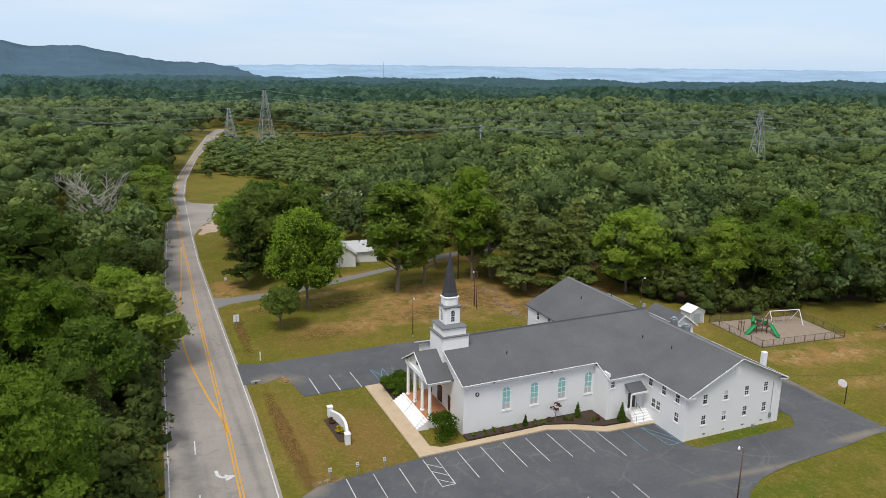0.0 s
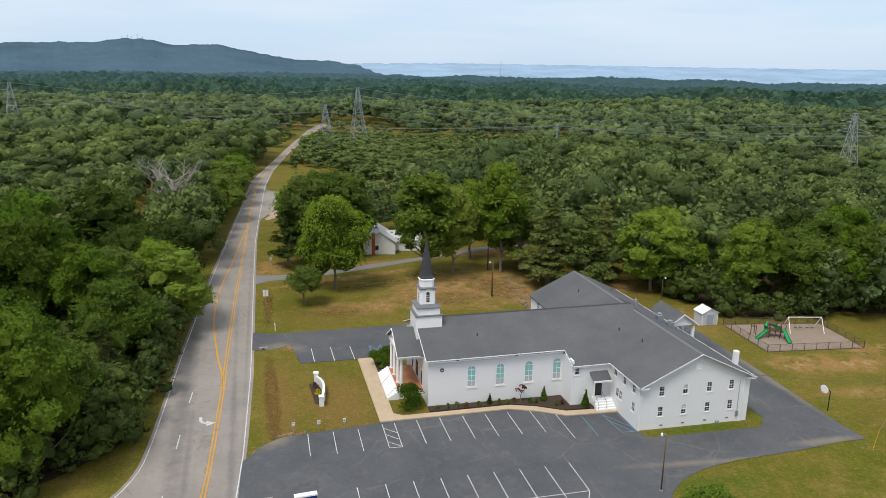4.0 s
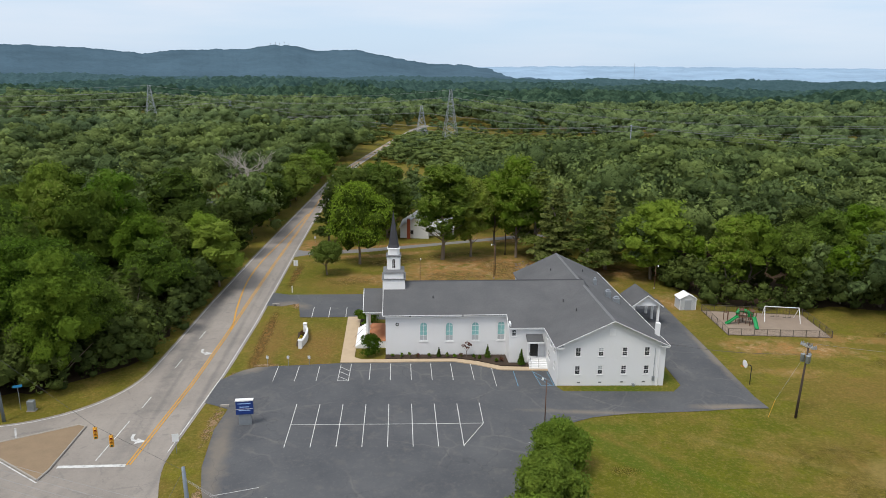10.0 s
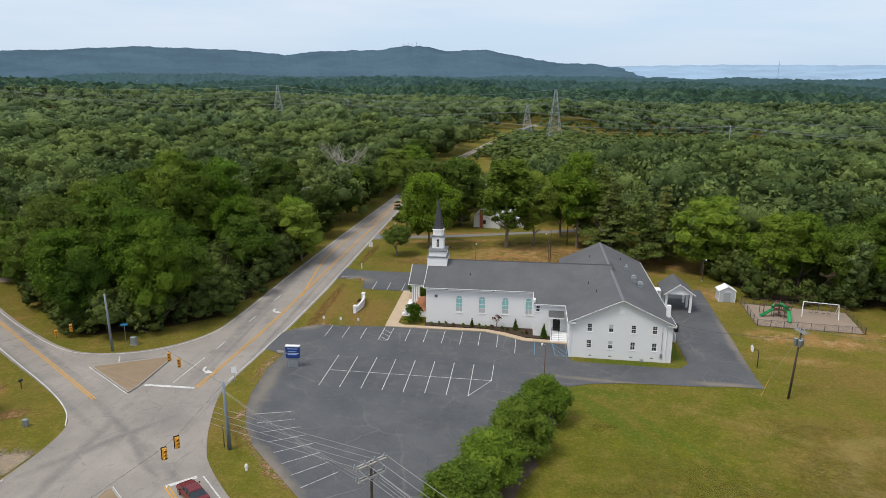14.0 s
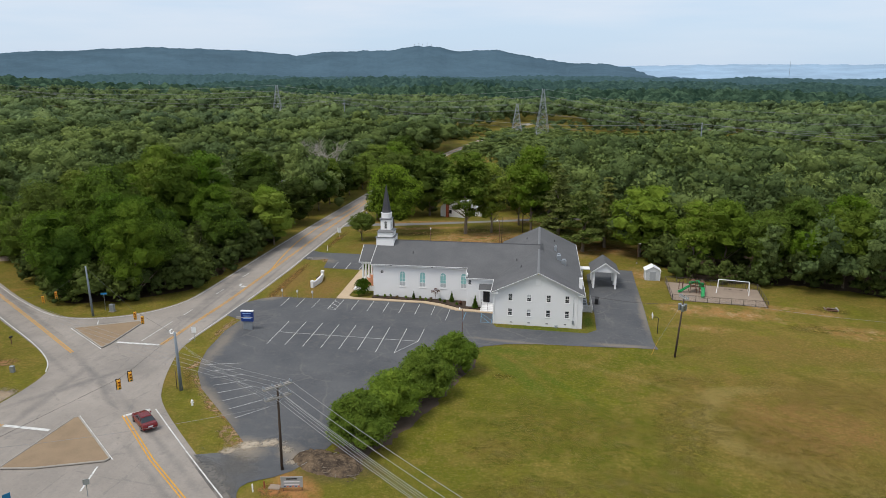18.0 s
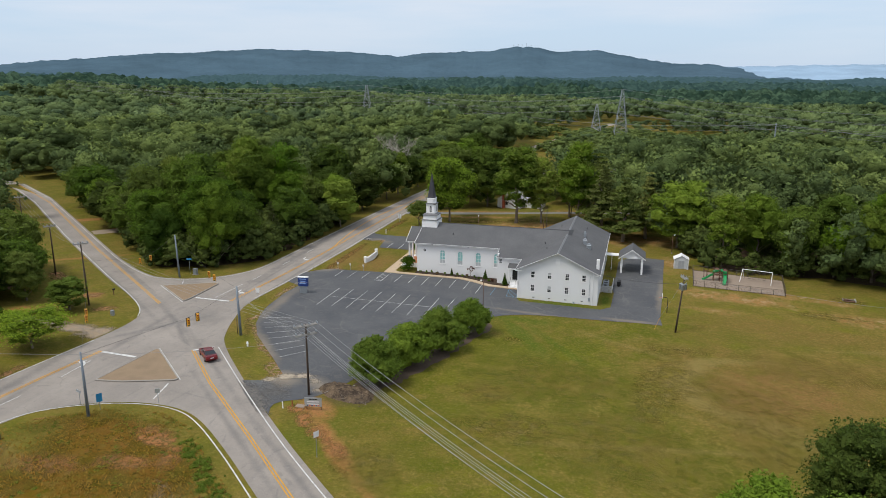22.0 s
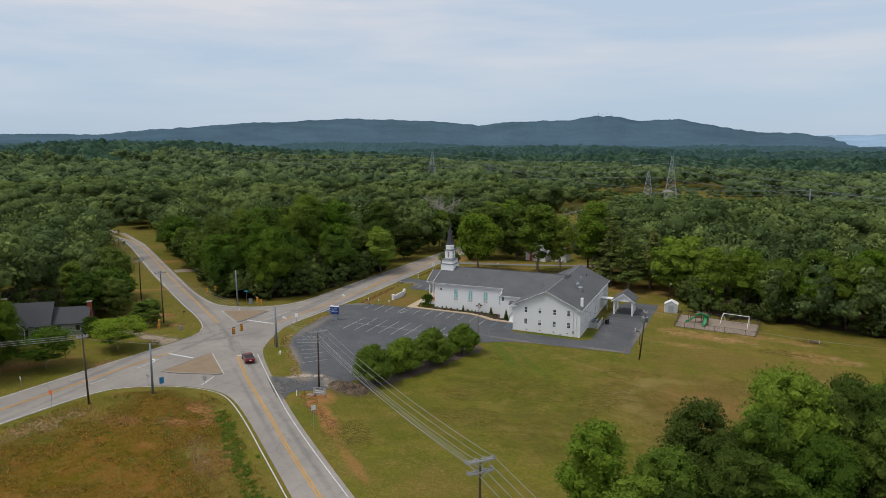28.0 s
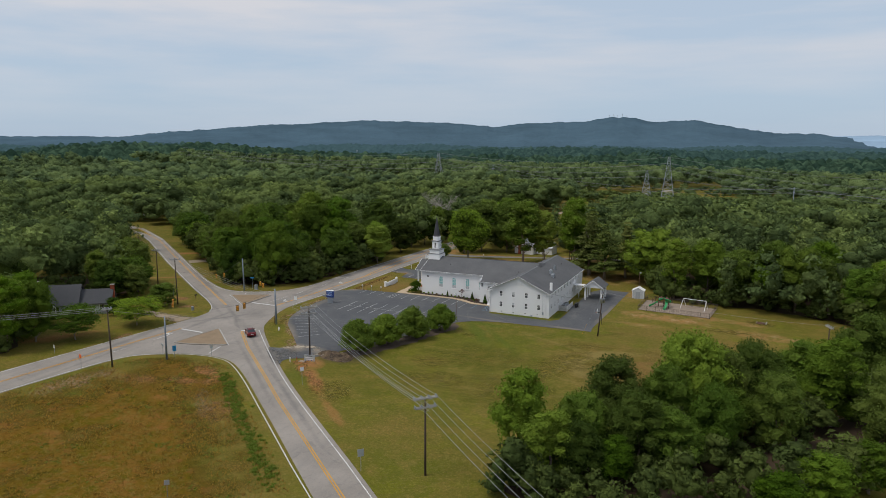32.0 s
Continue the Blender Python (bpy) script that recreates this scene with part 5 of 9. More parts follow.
part("lantern", MB().loft([octo(1.0, 0.16, 10.9), octo(1.0, 0.16, 12.95)]), TRIM, st, "white lantern with dark louvre openings", fix=True)
for k in range(4):
    m = Matrix.Translation((SX, SY, 11.25)) @ pose(0, 0, 0, 0, 0, 90 * k)
    ow = 0.42
    op = part("lantern_opening", MB().loft([[m @ Vector((x, -1.012, z)) for x, z in arch_ring(ow, 1.35, 6)], [m @ Vector((x, -0.98, z)) for x, z in arch_ring(ow, 1.35, 6)]]), DOOR_DARK, st, fix=True)
    part("glazing_bar", MB().box(-0.015, 0.015, -1.03, -1.014, 0, 1.3, m), TRIM, op)
    for z in (0.3, 0.6, 0.9):
        part("glazing_bar", MB().box(-ow / 2, ow / 2, -1.028, -1.016, z, z + 0.03, m), TRIM, op)
    part("arch_trim", MB().tube([m @ Vector((0.34 * math.cos(a), -1.03, 1.16 + 0.30 * math.sin(a))) for a in np.linspace(0, math.pi, 8)], 0.05), TRIM, op)
    part("arched_cornice", MB().tube([m @ Vector((x, -1.08, 1.72 + 0.16 * math.cos(x * 2.6) ** 2 * (abs(x) < 0.6))) for x in np.linspace(-1.1, 1.1, 15)], 0.07), LEAD, st)
part("cornice", MB().loft([octo(1.06, 0.16, 12.95), octo(1.16, 0.2, 13.02), octo(1.16, 0.2, 13.1), octo(0.92, 0.2, 13.2)]), LEAD, st, fix=True)
part("drum", MB().loft([octo(0.88, 0.34, 13.15), octo(0.88, 0.34, 14.1)]), TRIM, st, fix=True)
part("spire_eave", MB().loft([octo(0.98, 0.4, 14.1), octo(0.98, 0.4, 14.18), octo(0.84, 0.35, 14.3)]), TRIM, st, fix=True)
part("spire", MB().loft([octo(0.92, 0.38, 14.18), octo(0.74, 0.31, 14.7), octo(0.50, 0.21, 16.4), octo(0.035, 0.014, 19.5)]), SPIRE_MAT, st, "dark tapered metal spire", fix=True)
part("finial", MB().tube([(SX, SY, 19.4), (SX, SY, 19.9)], 0.03), SPIRE_MAT, st)

# ---- carport beside the wing ----
cp = thing("carport", pose(0, 0, 0), "white columned carport with grey shingle gable roof", "carport")
CX0, CX1, CY0, CY1, CB, CE, CR = 40.9, 45.5, 13.1, 19.2, -1.15, 2.55, 4.25
CXM = (CX0 + CX1) / 2
for x in (CX0 + 0.2, CX1 - 0.2):
    for y in (CY0 + 0.2, (CY0 + CY1) / 2, CY1 - 0.2):
        part("column", MB().box(x - 0.19, x + 0.19, y - 0.19, y + 0.19, CB - 0.2, CE - 0.3, bev=0.02), TRIM, cp)
part("beam", MB().box(CX0, CX0 + 0.4, CY0, CY1, CE - 0.3, CE).box(CX1 - 0.4, CX1, CY0, CY1, CE - 0.3, CE).box(CX0 + 0.4, CX1 - 0.4, CY0, CY0 + 0.3, CE - 0.3, CE).box(CX0 + 0.4, CX1 - 0.4, CY1 - 0.3, CY1, CE - 0.3, CE), TRIM, cp)
part("ceiling_panel", MB().box(CX0 + 0.4, CX1 - 0.4, CY0 + 0.3, CY1 - 0.3, CE - 0.08, CE - 0.02), TRIM, cp)
for y in (CY0 + 0.05, CY1 - 0.25):
    part("gable", MB().prism([(CX0, CE + 0.002), (CX1, CE + 0.002), (CXM, CR - 0.15)], 1, y, y + 0.2), TRIM, cp, fix=True)
for s, x in ((-1, CX0 - 0.45), (1, CX1 + 0.45)):
    zlo = CR - (CR - CE) * (abs(x - CXM)) / (CXM - CX0 + 0.1)
    pts = [(x, CY0 - 0.4, zlo), (CXM, CY0 - 0.4, CR), (CXM, CY1 + 0.4, CR), (x, CY1 + 0.4, zlo)]
    part("roof", MB().loft([[(p[0], p[1], p[2] - 0.14) for p in pts], pts]), SHINGLE, cp, fix=True)
    part("fascia", MB().loft([[(x, CY0 - 0.45, zlo - 0.2), (x, CY0 - 0.41, zlo - 0.2), (x, CY0 - 0.41, zlo + 0.01), (x, CY0 - 0.45, zlo + 0.01)], [(CXM, CY0 - 0.45, CR - 0.2), (CXM, CY0 - 0.41, CR - 0.2), (CXM, CY0 - 0.41, CR + 0.01), (CXM, CY0 - 0.45, CR + 0.01)]]), TRIM, cp, fix=True)
part("walkway_roof", MB().box(37.7, CX0 - 0.5, 14.6, 16.6, 2.25, 2.4), TRIM, cp, "flat white covered walkway roof")
part("walkway_post", MB().tube([(39.0, 14.7, -1.3), (39.0, 14.7, 2.25)], 0.05).tube([(39.0, 16.5, -1.3), (39.0, 16.5, 2.25)], 0.05), TRIM, cp)


# ---- trees ----
rng = np.random.default_rng(7)


def facing(me, way):
    """Sets the direction in which each corner of a leaf mesh catches the light."""
    at = me.attributes.new("custom_normal", "FLOAT_VECTOR", "POINT")
    at.data.foreach_set("vector", np.ascontiguousarray(way, dtype=np.float32).ravel())


def leaf_mesh(name, clumps, n_leaf, size, up=0.38, flat=0.0, core=0.72, mat=None, seed=1, core_step=1, inner=None):
    """A crown: sprays of leaves over the skins of many clumps, with lumpy filler cores inside, mostly coloured dimmer
    to stand for inner shade. clumps: rows of x, y, z, rx, ry, rz.
    """
    r = np.random.default_rng(seed)
    C = np.array(clumps, float)
    area = (C[:, 3] * C[:, 4] * C[:, 5]) ** (2 / 3)
    cnt = np.maximum(1, (n_leaf * area / area.sum()).astype(int))
    idx = np.repeat(np.arange(len(C)), cnt)
    n = len(idx)
    d = r.normal(size=(n, 3))
    d /= np.linalg.norm(d, axis=1)[:, None]
    d[:, 2] = np.where(d[:, 2] < -0.35, -d[:, 2], d[:, 2])
    rad = r.uniform(0.74, 1.10, (n, 1))
    p = C[idx, :3] + d * C[idx, 3:] * rad
    nor = d * 0.6 + r.normal(size=(n, 3)) * 0.62 + np.array([0, 0, up])
    nor *= np.where((nor * d).sum(1) < 0, -1.0, 1.0)[:, None]
    nor /= np.linalg.norm(nor, axis=1)[:, None]
    a = np.cross(nor, r.normal(size=(n, 3)))
    a /= np.linalg.norm(a, axis=1)[:, None]
    b = np.cross(nor, a)
    s = size * r.uniform(0.55, 1.25, (n, 1))
    w = s * r.uniform(0.5, 0.85, (n, 1))
    # the leaves of a spray face the way its bough does
    mid, span = (C[:, :3] * area[:, None]).sum(0) / area.sum(), np.abs(C[:, :3]).max(0) + 1e-3
    way = d * 0.85 + 0.35 * (p - mid) / span + r.normal(size=(n, 3)) * 0.20 + np.array([0, 0, 0.12])
    way /= np.linalg.norm(way, axis=1)[:, None]
    # four-cornered sprays, bent along the middle
    k = nor * s * 0.22
    V = np.stack([p - a * s - k, p - b * w, p + a * s - k, p + b * w + a * s * 0.15], 1).reshape(-1, 3)
    F = (np.arange(n)[:, None] * 4 + np.arange(4)[None]).astype(int)
    cv, cf, cw = [], [], []
    base = len(V)
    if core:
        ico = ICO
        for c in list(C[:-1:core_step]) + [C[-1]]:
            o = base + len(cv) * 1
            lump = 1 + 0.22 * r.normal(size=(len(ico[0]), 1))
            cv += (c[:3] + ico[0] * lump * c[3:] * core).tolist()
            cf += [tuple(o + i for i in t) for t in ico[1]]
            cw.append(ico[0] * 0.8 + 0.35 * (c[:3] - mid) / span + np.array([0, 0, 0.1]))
    me = bpy.data.meshes.new(name)
    me.from_pydata(np.concatenate([V, np.array(cv).reshape(-1, 3)]).tolist() if cv else V.tolist(), [], F.tolist() + cf)
    me.materials.append(mat)
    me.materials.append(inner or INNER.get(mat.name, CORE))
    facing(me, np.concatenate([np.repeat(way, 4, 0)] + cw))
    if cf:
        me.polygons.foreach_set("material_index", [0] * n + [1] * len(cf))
    return me


def ico_points():
    bm = bmesh.new()
    bmesh.ops.create_icosphere(bm, subdivisions=1, radius=1)
    v = np.array([q.co[:] for q in bm.verts])
    f = [tuple(q.index for q in t.verts) for t in bm.faces]
    bm.free()
    return v, f


ICO = ico_points()


def crown_clumps(h, w, low, n, r, shape="oval", big=1.0):
    """Clumps spread through a crown of height h and width w that begins at low."""
    out = []
    g = np.random.default_rng(r)
    for _ in range(n):
        t = g.uniform(0, 1) ** 0.8
        z = low + (h - low) * (0.08 + 0.86 * t)
        if shape == "oval":
            env = math.sin(math.pi * (0.12 + 0.80 * t)) ** 0.7
        elif shape == "cone":
            env = 1.05 - t
        else:
            env = (1 - 0.8 * (t - 0.35) ** 2 * 2) * (0.85 if t < 0.8 else 0.6)
        a = g.uniform(0, 2 * math.pi)
        q = w / 2 * env * (g.uniform(0.35, 1) ** 0.45) * 0.84
        s = big * w * g.uniform(0.13, 0.24) * (0.75 + 0.4 * env)
        out.append((q * math.cos(a), q * math.sin(a), z, s, s, s * g.uniform(0.62, 0.85)))
    out.append((0, 0, low + (h - low) * 0.5, w * 0.26, w * 0.26, (h - low) * 0.36))
    return out


def trunk_mesh(name, h, r, low, spread, n, seed):
    g = random.Random(seed)
    mb = MB()
    bend = [(g.uniform(-0.25, 0.25) * k, g.uniform(-0.25, 0.25) * k) for k in range(5)]
    top = low + (h - low) * 0.55
    mb.tube([(bend[k][0], bend[k][1], top * k / 4 - 0.3 * (k == 0)) for k in range(5)], [r * 1.35, r, r * 0.85, r * 0.6, r * 0.28], 8)
    for k in range(n):
        a, z = 2 * math.pi * k / n + g.uniform(-0.4, 0.4), low * g.uniform(0.75, 1.3)
        L = spread * g.uniform(0.55, 0.95)
        mb.tube([(0, 0, z), (L * 0.45 * math.cos(a), L * 0.45 * math.sin(a), z + L * 0.4), (L * math.cos(a), L * math.sin(a), z + L * 0.85)], [r * 0.45, r * 0.3, r * 0.08], 5)
    me = mesh_of(name, mb)
    me.materials.append(BARK)
    return me


def pine_clumps(h, w, low, r):
    g = np.random.default_rng(r)
    out = []
    tiers = int((h - low) / 1.15)
    for k in range(tiers):
        t = k / tiers
        z = low + (h - low) * t
        rad = w / 2 * (1 - t) ** 0.75 * g.uniform(0.75, 1.1)
        for j in range(max(3, int(7 * (1 - t)))):
            a = g.uniform(0, 6.28)
            q = rad * g.uniform(0.45, 0.85)
            s = 0.25 * w * (1 - 0.6 * t) * g.uniform(0.6, 1.0) * 0.75
            out.append((q * math.cos(a), q * math.sin(a), z - 0.18 * q, s, s, s * 0.38))
    out.append((0, 0, low + (h - low) * 0.42, w * 0.15, w * 0.15, (h - low) * 0.42))
    return out


KINDS = {}   # kind -> list of (trunk mesh, crown mesh, height)
for kind, (h, w, low, n, leaf, nl, sz, shape) in {
        "oak": (17.5, 14.0, 2.6, 52, LEAF_OAK, 3700, 0.40, "oval"), "maple": (15.0, 10.5, 2.0, 42, LEAF_BRIGHT, 3300, 0.34, "oval"),
        "tall": (21.0, 10.0, 4.0, 60, LEAF_OLIVE, 4400, 0.34, "oval"), "dark": (16.0, 11.5, 1.2, 44, LEAF_DARK, 3200, 0.38, "oval"),
        "slim": (14.0, 7.0, 1.2, 30, LEAF_BRIGHT, 2100, 0.37, "oval")}.items():
    KINDS[kind] = []
    for s in range(3):
        sd = 11 * s + len(kind) * 3 + 5
        KINDS[kind].append((trunk_mesh(kind + "_trunk", h, 0.0105 * h + 0.05, low, w * 0.42, 6, sd), leaf_mesh(kind + "_crown", crown_clumps(h, w * (0.92 + 0.08 * s), low, n, sd, shape), nl, sz, mat=leaf, seed=sd), h))
KINDS["pine"] = []
for s in range(3):
    KINDS["pine"].append((trunk_mesh("pine_trunk", 19, 0.3, 6.0, 1.5, 5, 80 + s), leaf_mesh("pine_crown", pine_clumps(19.0, 9.0 + s, 3.0 + s, 90 + s), 3600, 0.38, up=0.8, core=0.62, mat=LEAF_PINE, seed=70 + s), 19.0))
for kind, (h, w, low, n, leaf, nl, sz) in {"oak_hi": (17.5, 14.0, 2.6, 66, LEAF_OAK, 9500, 0.27), "maple_hi": (15.0, 10.8, 1.0, 58, LEAF_BRIGHT, 8000, 0.24), "tall_hi": (21.0, 10.5, 4.2, 64, LEAF_OAK, 8500, 0.25), "dark_hi": (16.0, 11.5, 0.5, 62, LEAF_DARK, 8500, 0.25),
                                           "slim_hi": (14.0, 7.4, 0.6, 48, LEAF_BRIGHT, 6500, 0.21), "lawn": (15.0, 12.6, 3.0, 46, LEAF_LAWN, 10000, 0.23), "round": (6.4, 6.0, 1.9, 34, LEAF_DARK, 4200, 0.20)}.items():
    KINDS[kind] = []
    for s in range(2 if kind not in ("lawn", "round") else 1):
        sd = 901 + 17 * s + len(kind) * 5
        KINDS[kind].append((trunk_mesh(kind + "_trunk", h, 0.0115 * h + 0.05, low, w * 0.42, 6, sd), leaf_mesh(kind + "_crown", crown_clumps(h, w * (0.92 + 0.1 * s), low, n, sd, "oval"), nl, sz, mat=leaf, seed=sd, core=0.64), h))
KINDS["pine_hi"] = [(trunk_mesh("pine_trunk", 19, 0.3, 6.0, 1.5, 5, 83), leaf_mesh("pine_crown", pine_clumps(19.0, 9.5, 3.0, 93), 7500, 0.27, up=0.8, core=0.62, mat=LEAF_PINE, seed=73), 19.0)]
KINDS["pale_pine"] = [(KINDS["pine"][s][0], leaf_mesh("pine_crown", pine_clumps(19.0, 9.0 + s, 3.0 + s, 90 + s), 4200, 0.38, up=0.8, core=0.62, mat=LEAF_PINE_PALE, seed=70 + s), 19.0) for s in range(3)]
KINDS["shrub"] = []
for s in range(4):
    KINDS["shrub"].append((trunk_mesh("shrub_trunk", 6.2, 0.12, 0.9, 2.6, 6, 40 + s), leaf_mesh("shrub_crown", crown_clumps(6.3, 8.2, 0.5, 75, 300 + s, "dome", 0.85), 9000, 0.18, mat=LEAF_HEDGE, seed=140 + s), 6.3))


def near_path(x, y):
    return min(math.hypot(x + 30, y + 66), math.hypot(x - 10, y + 103), math.hypot(x - 45, y + 132))


boughs = [(x, y, z, rx * 1.15, ry * 1.15, rz * 0.42) for x, y, z, rx, ry, rz in crown_clumps(6.4, 9.6, 1.5, 40, 57)]
KINDS["layered"] = [(trunk_mesh("layered_trunk", 6.4, 0.13, 1.3, 3.2, 6, 57), leaf_mesh("layered_crown", boughs, 6500, 0.17, up=1.1, core=0.45, mat=LEAF_LAWN, seed=57), 6.4)]
KINDS["layered"].append((KINDS["layered"][0][0], leaf_mesh("layered_crown", boughs, 6500, 0.17, up=1.1, core=0.5, mat=LEAF_OAK, seed=58), 6.4))
WORDS = {"lawn": "large bright green tree on the lawn", "round": "small round dark green tree", "oak": "broad oak tree with full green crown", "maple": "bright green maple tree with rounded crown", "tall": "tall hardwood tree with high open crown", "dark": "dense dark green tree with low crown",
         "slim": "slim young light green tree", "pale_pine": "tall pine tree with pale layered needles", "pine": "tall pine tree with layered dark needles", "shrub": "wide bushy tree with several stems"}


def tree(x, y, kind, h, label="", group="", k=None, wide=1.0):
    v = KINDS[kind][(k if k is not None else int(rng.integers(0, 99))) % len(KINDS[kind])]
    s = h / v[2]
    m = pose(x, y, ground_z(x, y), 0, 0, float(rng.uniform(0, 360))) @ Matrix.Diagonal((s * wide, s * wide, s, 1))
    t = tagged(new("tree"), label or WORDS[kind.replace("_hi", "")], "tree", group)
    t.matrix_basis = m
    part("trunk", v[0], BARK, t)
    part("crown", v[1], None, t)
    return t


# trees that stand alone
tree(-12.5, 41.3, "round", 6.6, "small round dark green tree on the lawn", k=0, wide=1.05)
tree(-6.4, 49.5, "lawn", 17.6, "large bright green tree on the lawn", k=0, wide=0.9)
tree(-9.5, 71, "dark", 17.5, "dense dark tree beside the driveway", k=1)
tree(-14.5, 66, "pine", 15.0, k=1, wide=1.1)
tree(-1, 74, "dark", 18, k=0)
tree(11.5, 53.8, "tall", 21.2, k=0, wide=1.35)
tree(18, 56.4, "tall", 17.8, k=1)
tree(24.7, 67, "tall", 17.5, k=2)
tree(28.2, 56, "tall", 22.5, k=1, wide=0.9)
tree(35, 47, "pale_pine", 19.5, k=0, wide=1.35)
tree(40.5, 42, "pale_pine", 17.5, k=1, wide=1.3)
tree(33, 57, "pale_pine", 21, k=2, wide=1.2)
tree(46, 47, "pale_pine", 18, k=0, wide=1.2)
tree(53.5, 40, "maple", 17.0, k=0, wide=1.25)
HEDGE = "trees along the lot edge"
for x, y, h, k in ((10.6, -52.3, 6.5, 0), (13.2, -45.3, 6.3, 1), (15.9, -38.6, 6.6, 2), (18.9, -30.4, 5.8, 3)):
    tree(x, y, "shrub", 0.95 * h, "wide bushy light green tree on a mulch strip", HEDGE, k=k)


tree(-40.5, 47.5, "dark", 13.5, "dense dark tree beside a lawn and driveway", k=2, wide=1.0)
tree(-42.2, -57, "layered", 6.4, "small bright green tree with layered boughs", k=0, wide=1.0)
tree(-44.8, -70.4, "layered", 7.2, "spreading green tree with layered boughs by the road", k=1, wide=0.9)
tree(-49.8, -41.6, "dark", 5.6, "dense round dark evergreen beside a driveway", k=0, wide=1.7)
tree(-36, 67, "dark", 11, k=1)
tree(-33.5, 84, "tall", 14, k=2)
tree(-48, 64, "oak", 17, k=1)


for x, y, kd, h in ((-53.5, -53.2, "dark", 4.2), (-31.8, 33, "maple", 12.5), (-60.5, -40, "dark", 9), (-65, -36.5, "oak", 10), (-65.5, -43, "dark", 10), (-70, -33, "oak", 11), (-76, -27, "dark", 11), (-86, 13, "oak", 12), (-92, 17, "maple", 12), (-98.5, 23, "oak", 14), (-105, 27, "dark", 13), (-112, 34, "oak", 13), (-80, 8, "dark", 12), (-34.5, 55, "dark", 12), (-33.8, 74, "oak", 11), (-32.6, 92, "dark", 12), (-31.6, 100, "oak", 10), (-30.2, 112, "oak", 12), (-30, 122, "dark", 11), (-29.4, 133, "oak", 13), (-27.6, 144, "maple", 11), (-27.2, 155, "oak", 12), (-27, 168, "dark", 13), (-26, 181, "oak", 10), (-10.5, 88, "dark", 13), (-12, 98, "maple", 12), (-4, 104, "oak", 14), (-6, 96, "dark", 14), (-9, 112, "slim", 10)):
    tree(x, y, kd, h, wide=1.1)


def in_poly(x, y, poly):
    c = False
    for k in range(len(poly)):
        (x0, y0), (x1, y1) = poly[k - 1], poly[k]
        if (y0 > y) != (y1 > y) and x < (x1 - x0) * (y - y0) / (y1 - y0) + x0:
            c = not c
    return c


# stretches of woodland: outline, kinds and their shares, spacing, heights
WOOD_WEST = [(-52, -14.5), (-42, -11), (-35.4, -4), (-33.8, 8), (-33.6, 28), (-35, 40), (-46, 47), (-53, 60), (-62, 70), (-90, 60), (-108, 38), (-95, 22), (-76, 6), (-62, -6)]
WOOD_EAST = [(56, 35), (60.5, 23.5), (70, 22.5), (86, 22.5), (96, 19), (104, 15.5), (112, 8), (118, -8), (116, -26), (126, -28), (140, 10), (130, 60), (84, 75), (58, 62)]
WOOD_SE = [(54, -92), (57, -85), (63, -80), (70, -73), (79, -64), (90, -54), (98, -44), (108, -34), (122, -44), (104, -62), (88, -76), (76, -86), (66, -94)]
WOOD_SW = [(-50, -90), (-49.5, -80), (-55, -76), (-63, -71), (-75, -66), (-78, -52), (-70, -40), (-66, -33), (-84, -20), (-105, -30), (-108, -70), (-86, -100), (-62, -112)]


def far_tree(x, y):
    """Trees so far from the path that they stay in the joined woods."""
    return near_path(x, y) > (170 if x > 50 and y < 42 else 132) or (x < -74 and y < -10) or x < -80


for x, y, kd, h, w_ in ((-50.5, -75, "maple_hi", 12.5, 0.85), (-55.5, -72.5, "slim_hi", 13.5, 1.1), (-57.5, -78, "maple_hi", 13, 0.9), (-52, -82, "dark_hi", 12, 0.9)):
    tree(x, y, kd, h, "bright green young tree beside the road", wide=w_)
WOODS = ((WOOD_WEST, ("oak", "maple", "maple", "pine", "tall", "oak", "dark", "pine", "maple"), 7.2, (11.5, 20)), (WOOD_EAST, ("dark", "maple", "oak", "slim", "dark", "tall", "pine"), 6.9, (9.5, 17.5)), (WOOD_SW, ("oak", "dark", "oak", "pine", "tall"), 7.4, (10, 17)))
for poly, kinds, gap, (h0, h1) in WOODS:
    xs, ys = [p[0] for p in poly], [p[1] for p in poly]
    done = []
    for _ in range(2500):
        x, y = float(rng.uniform(min(xs), max(xs))), float(rng.uniform(min(ys), max(ys)))
        if in_poly(x, y, poly) and all((x - a) ** 2 + (y - b) ** 2 > gap * gap for a, b in done):
            done.append((x, y))
    for x, y in done:
        kd = kinds[int(rng.integers(0, len(kinds)))]
        if far_tree(x, y):
            continue
        if near_path(x, y) < 78 and poly is not WOOD_SW:
            kd += "_hi"
        edge = poly is WOOD_WEST and x > -41 and y > -6
        tree(x, y, kd, float(rng.uniform(h0, 13.5 if edge else h1)), wide=0.92 if edge else float(rng.uniform(0.78, 1.02)))


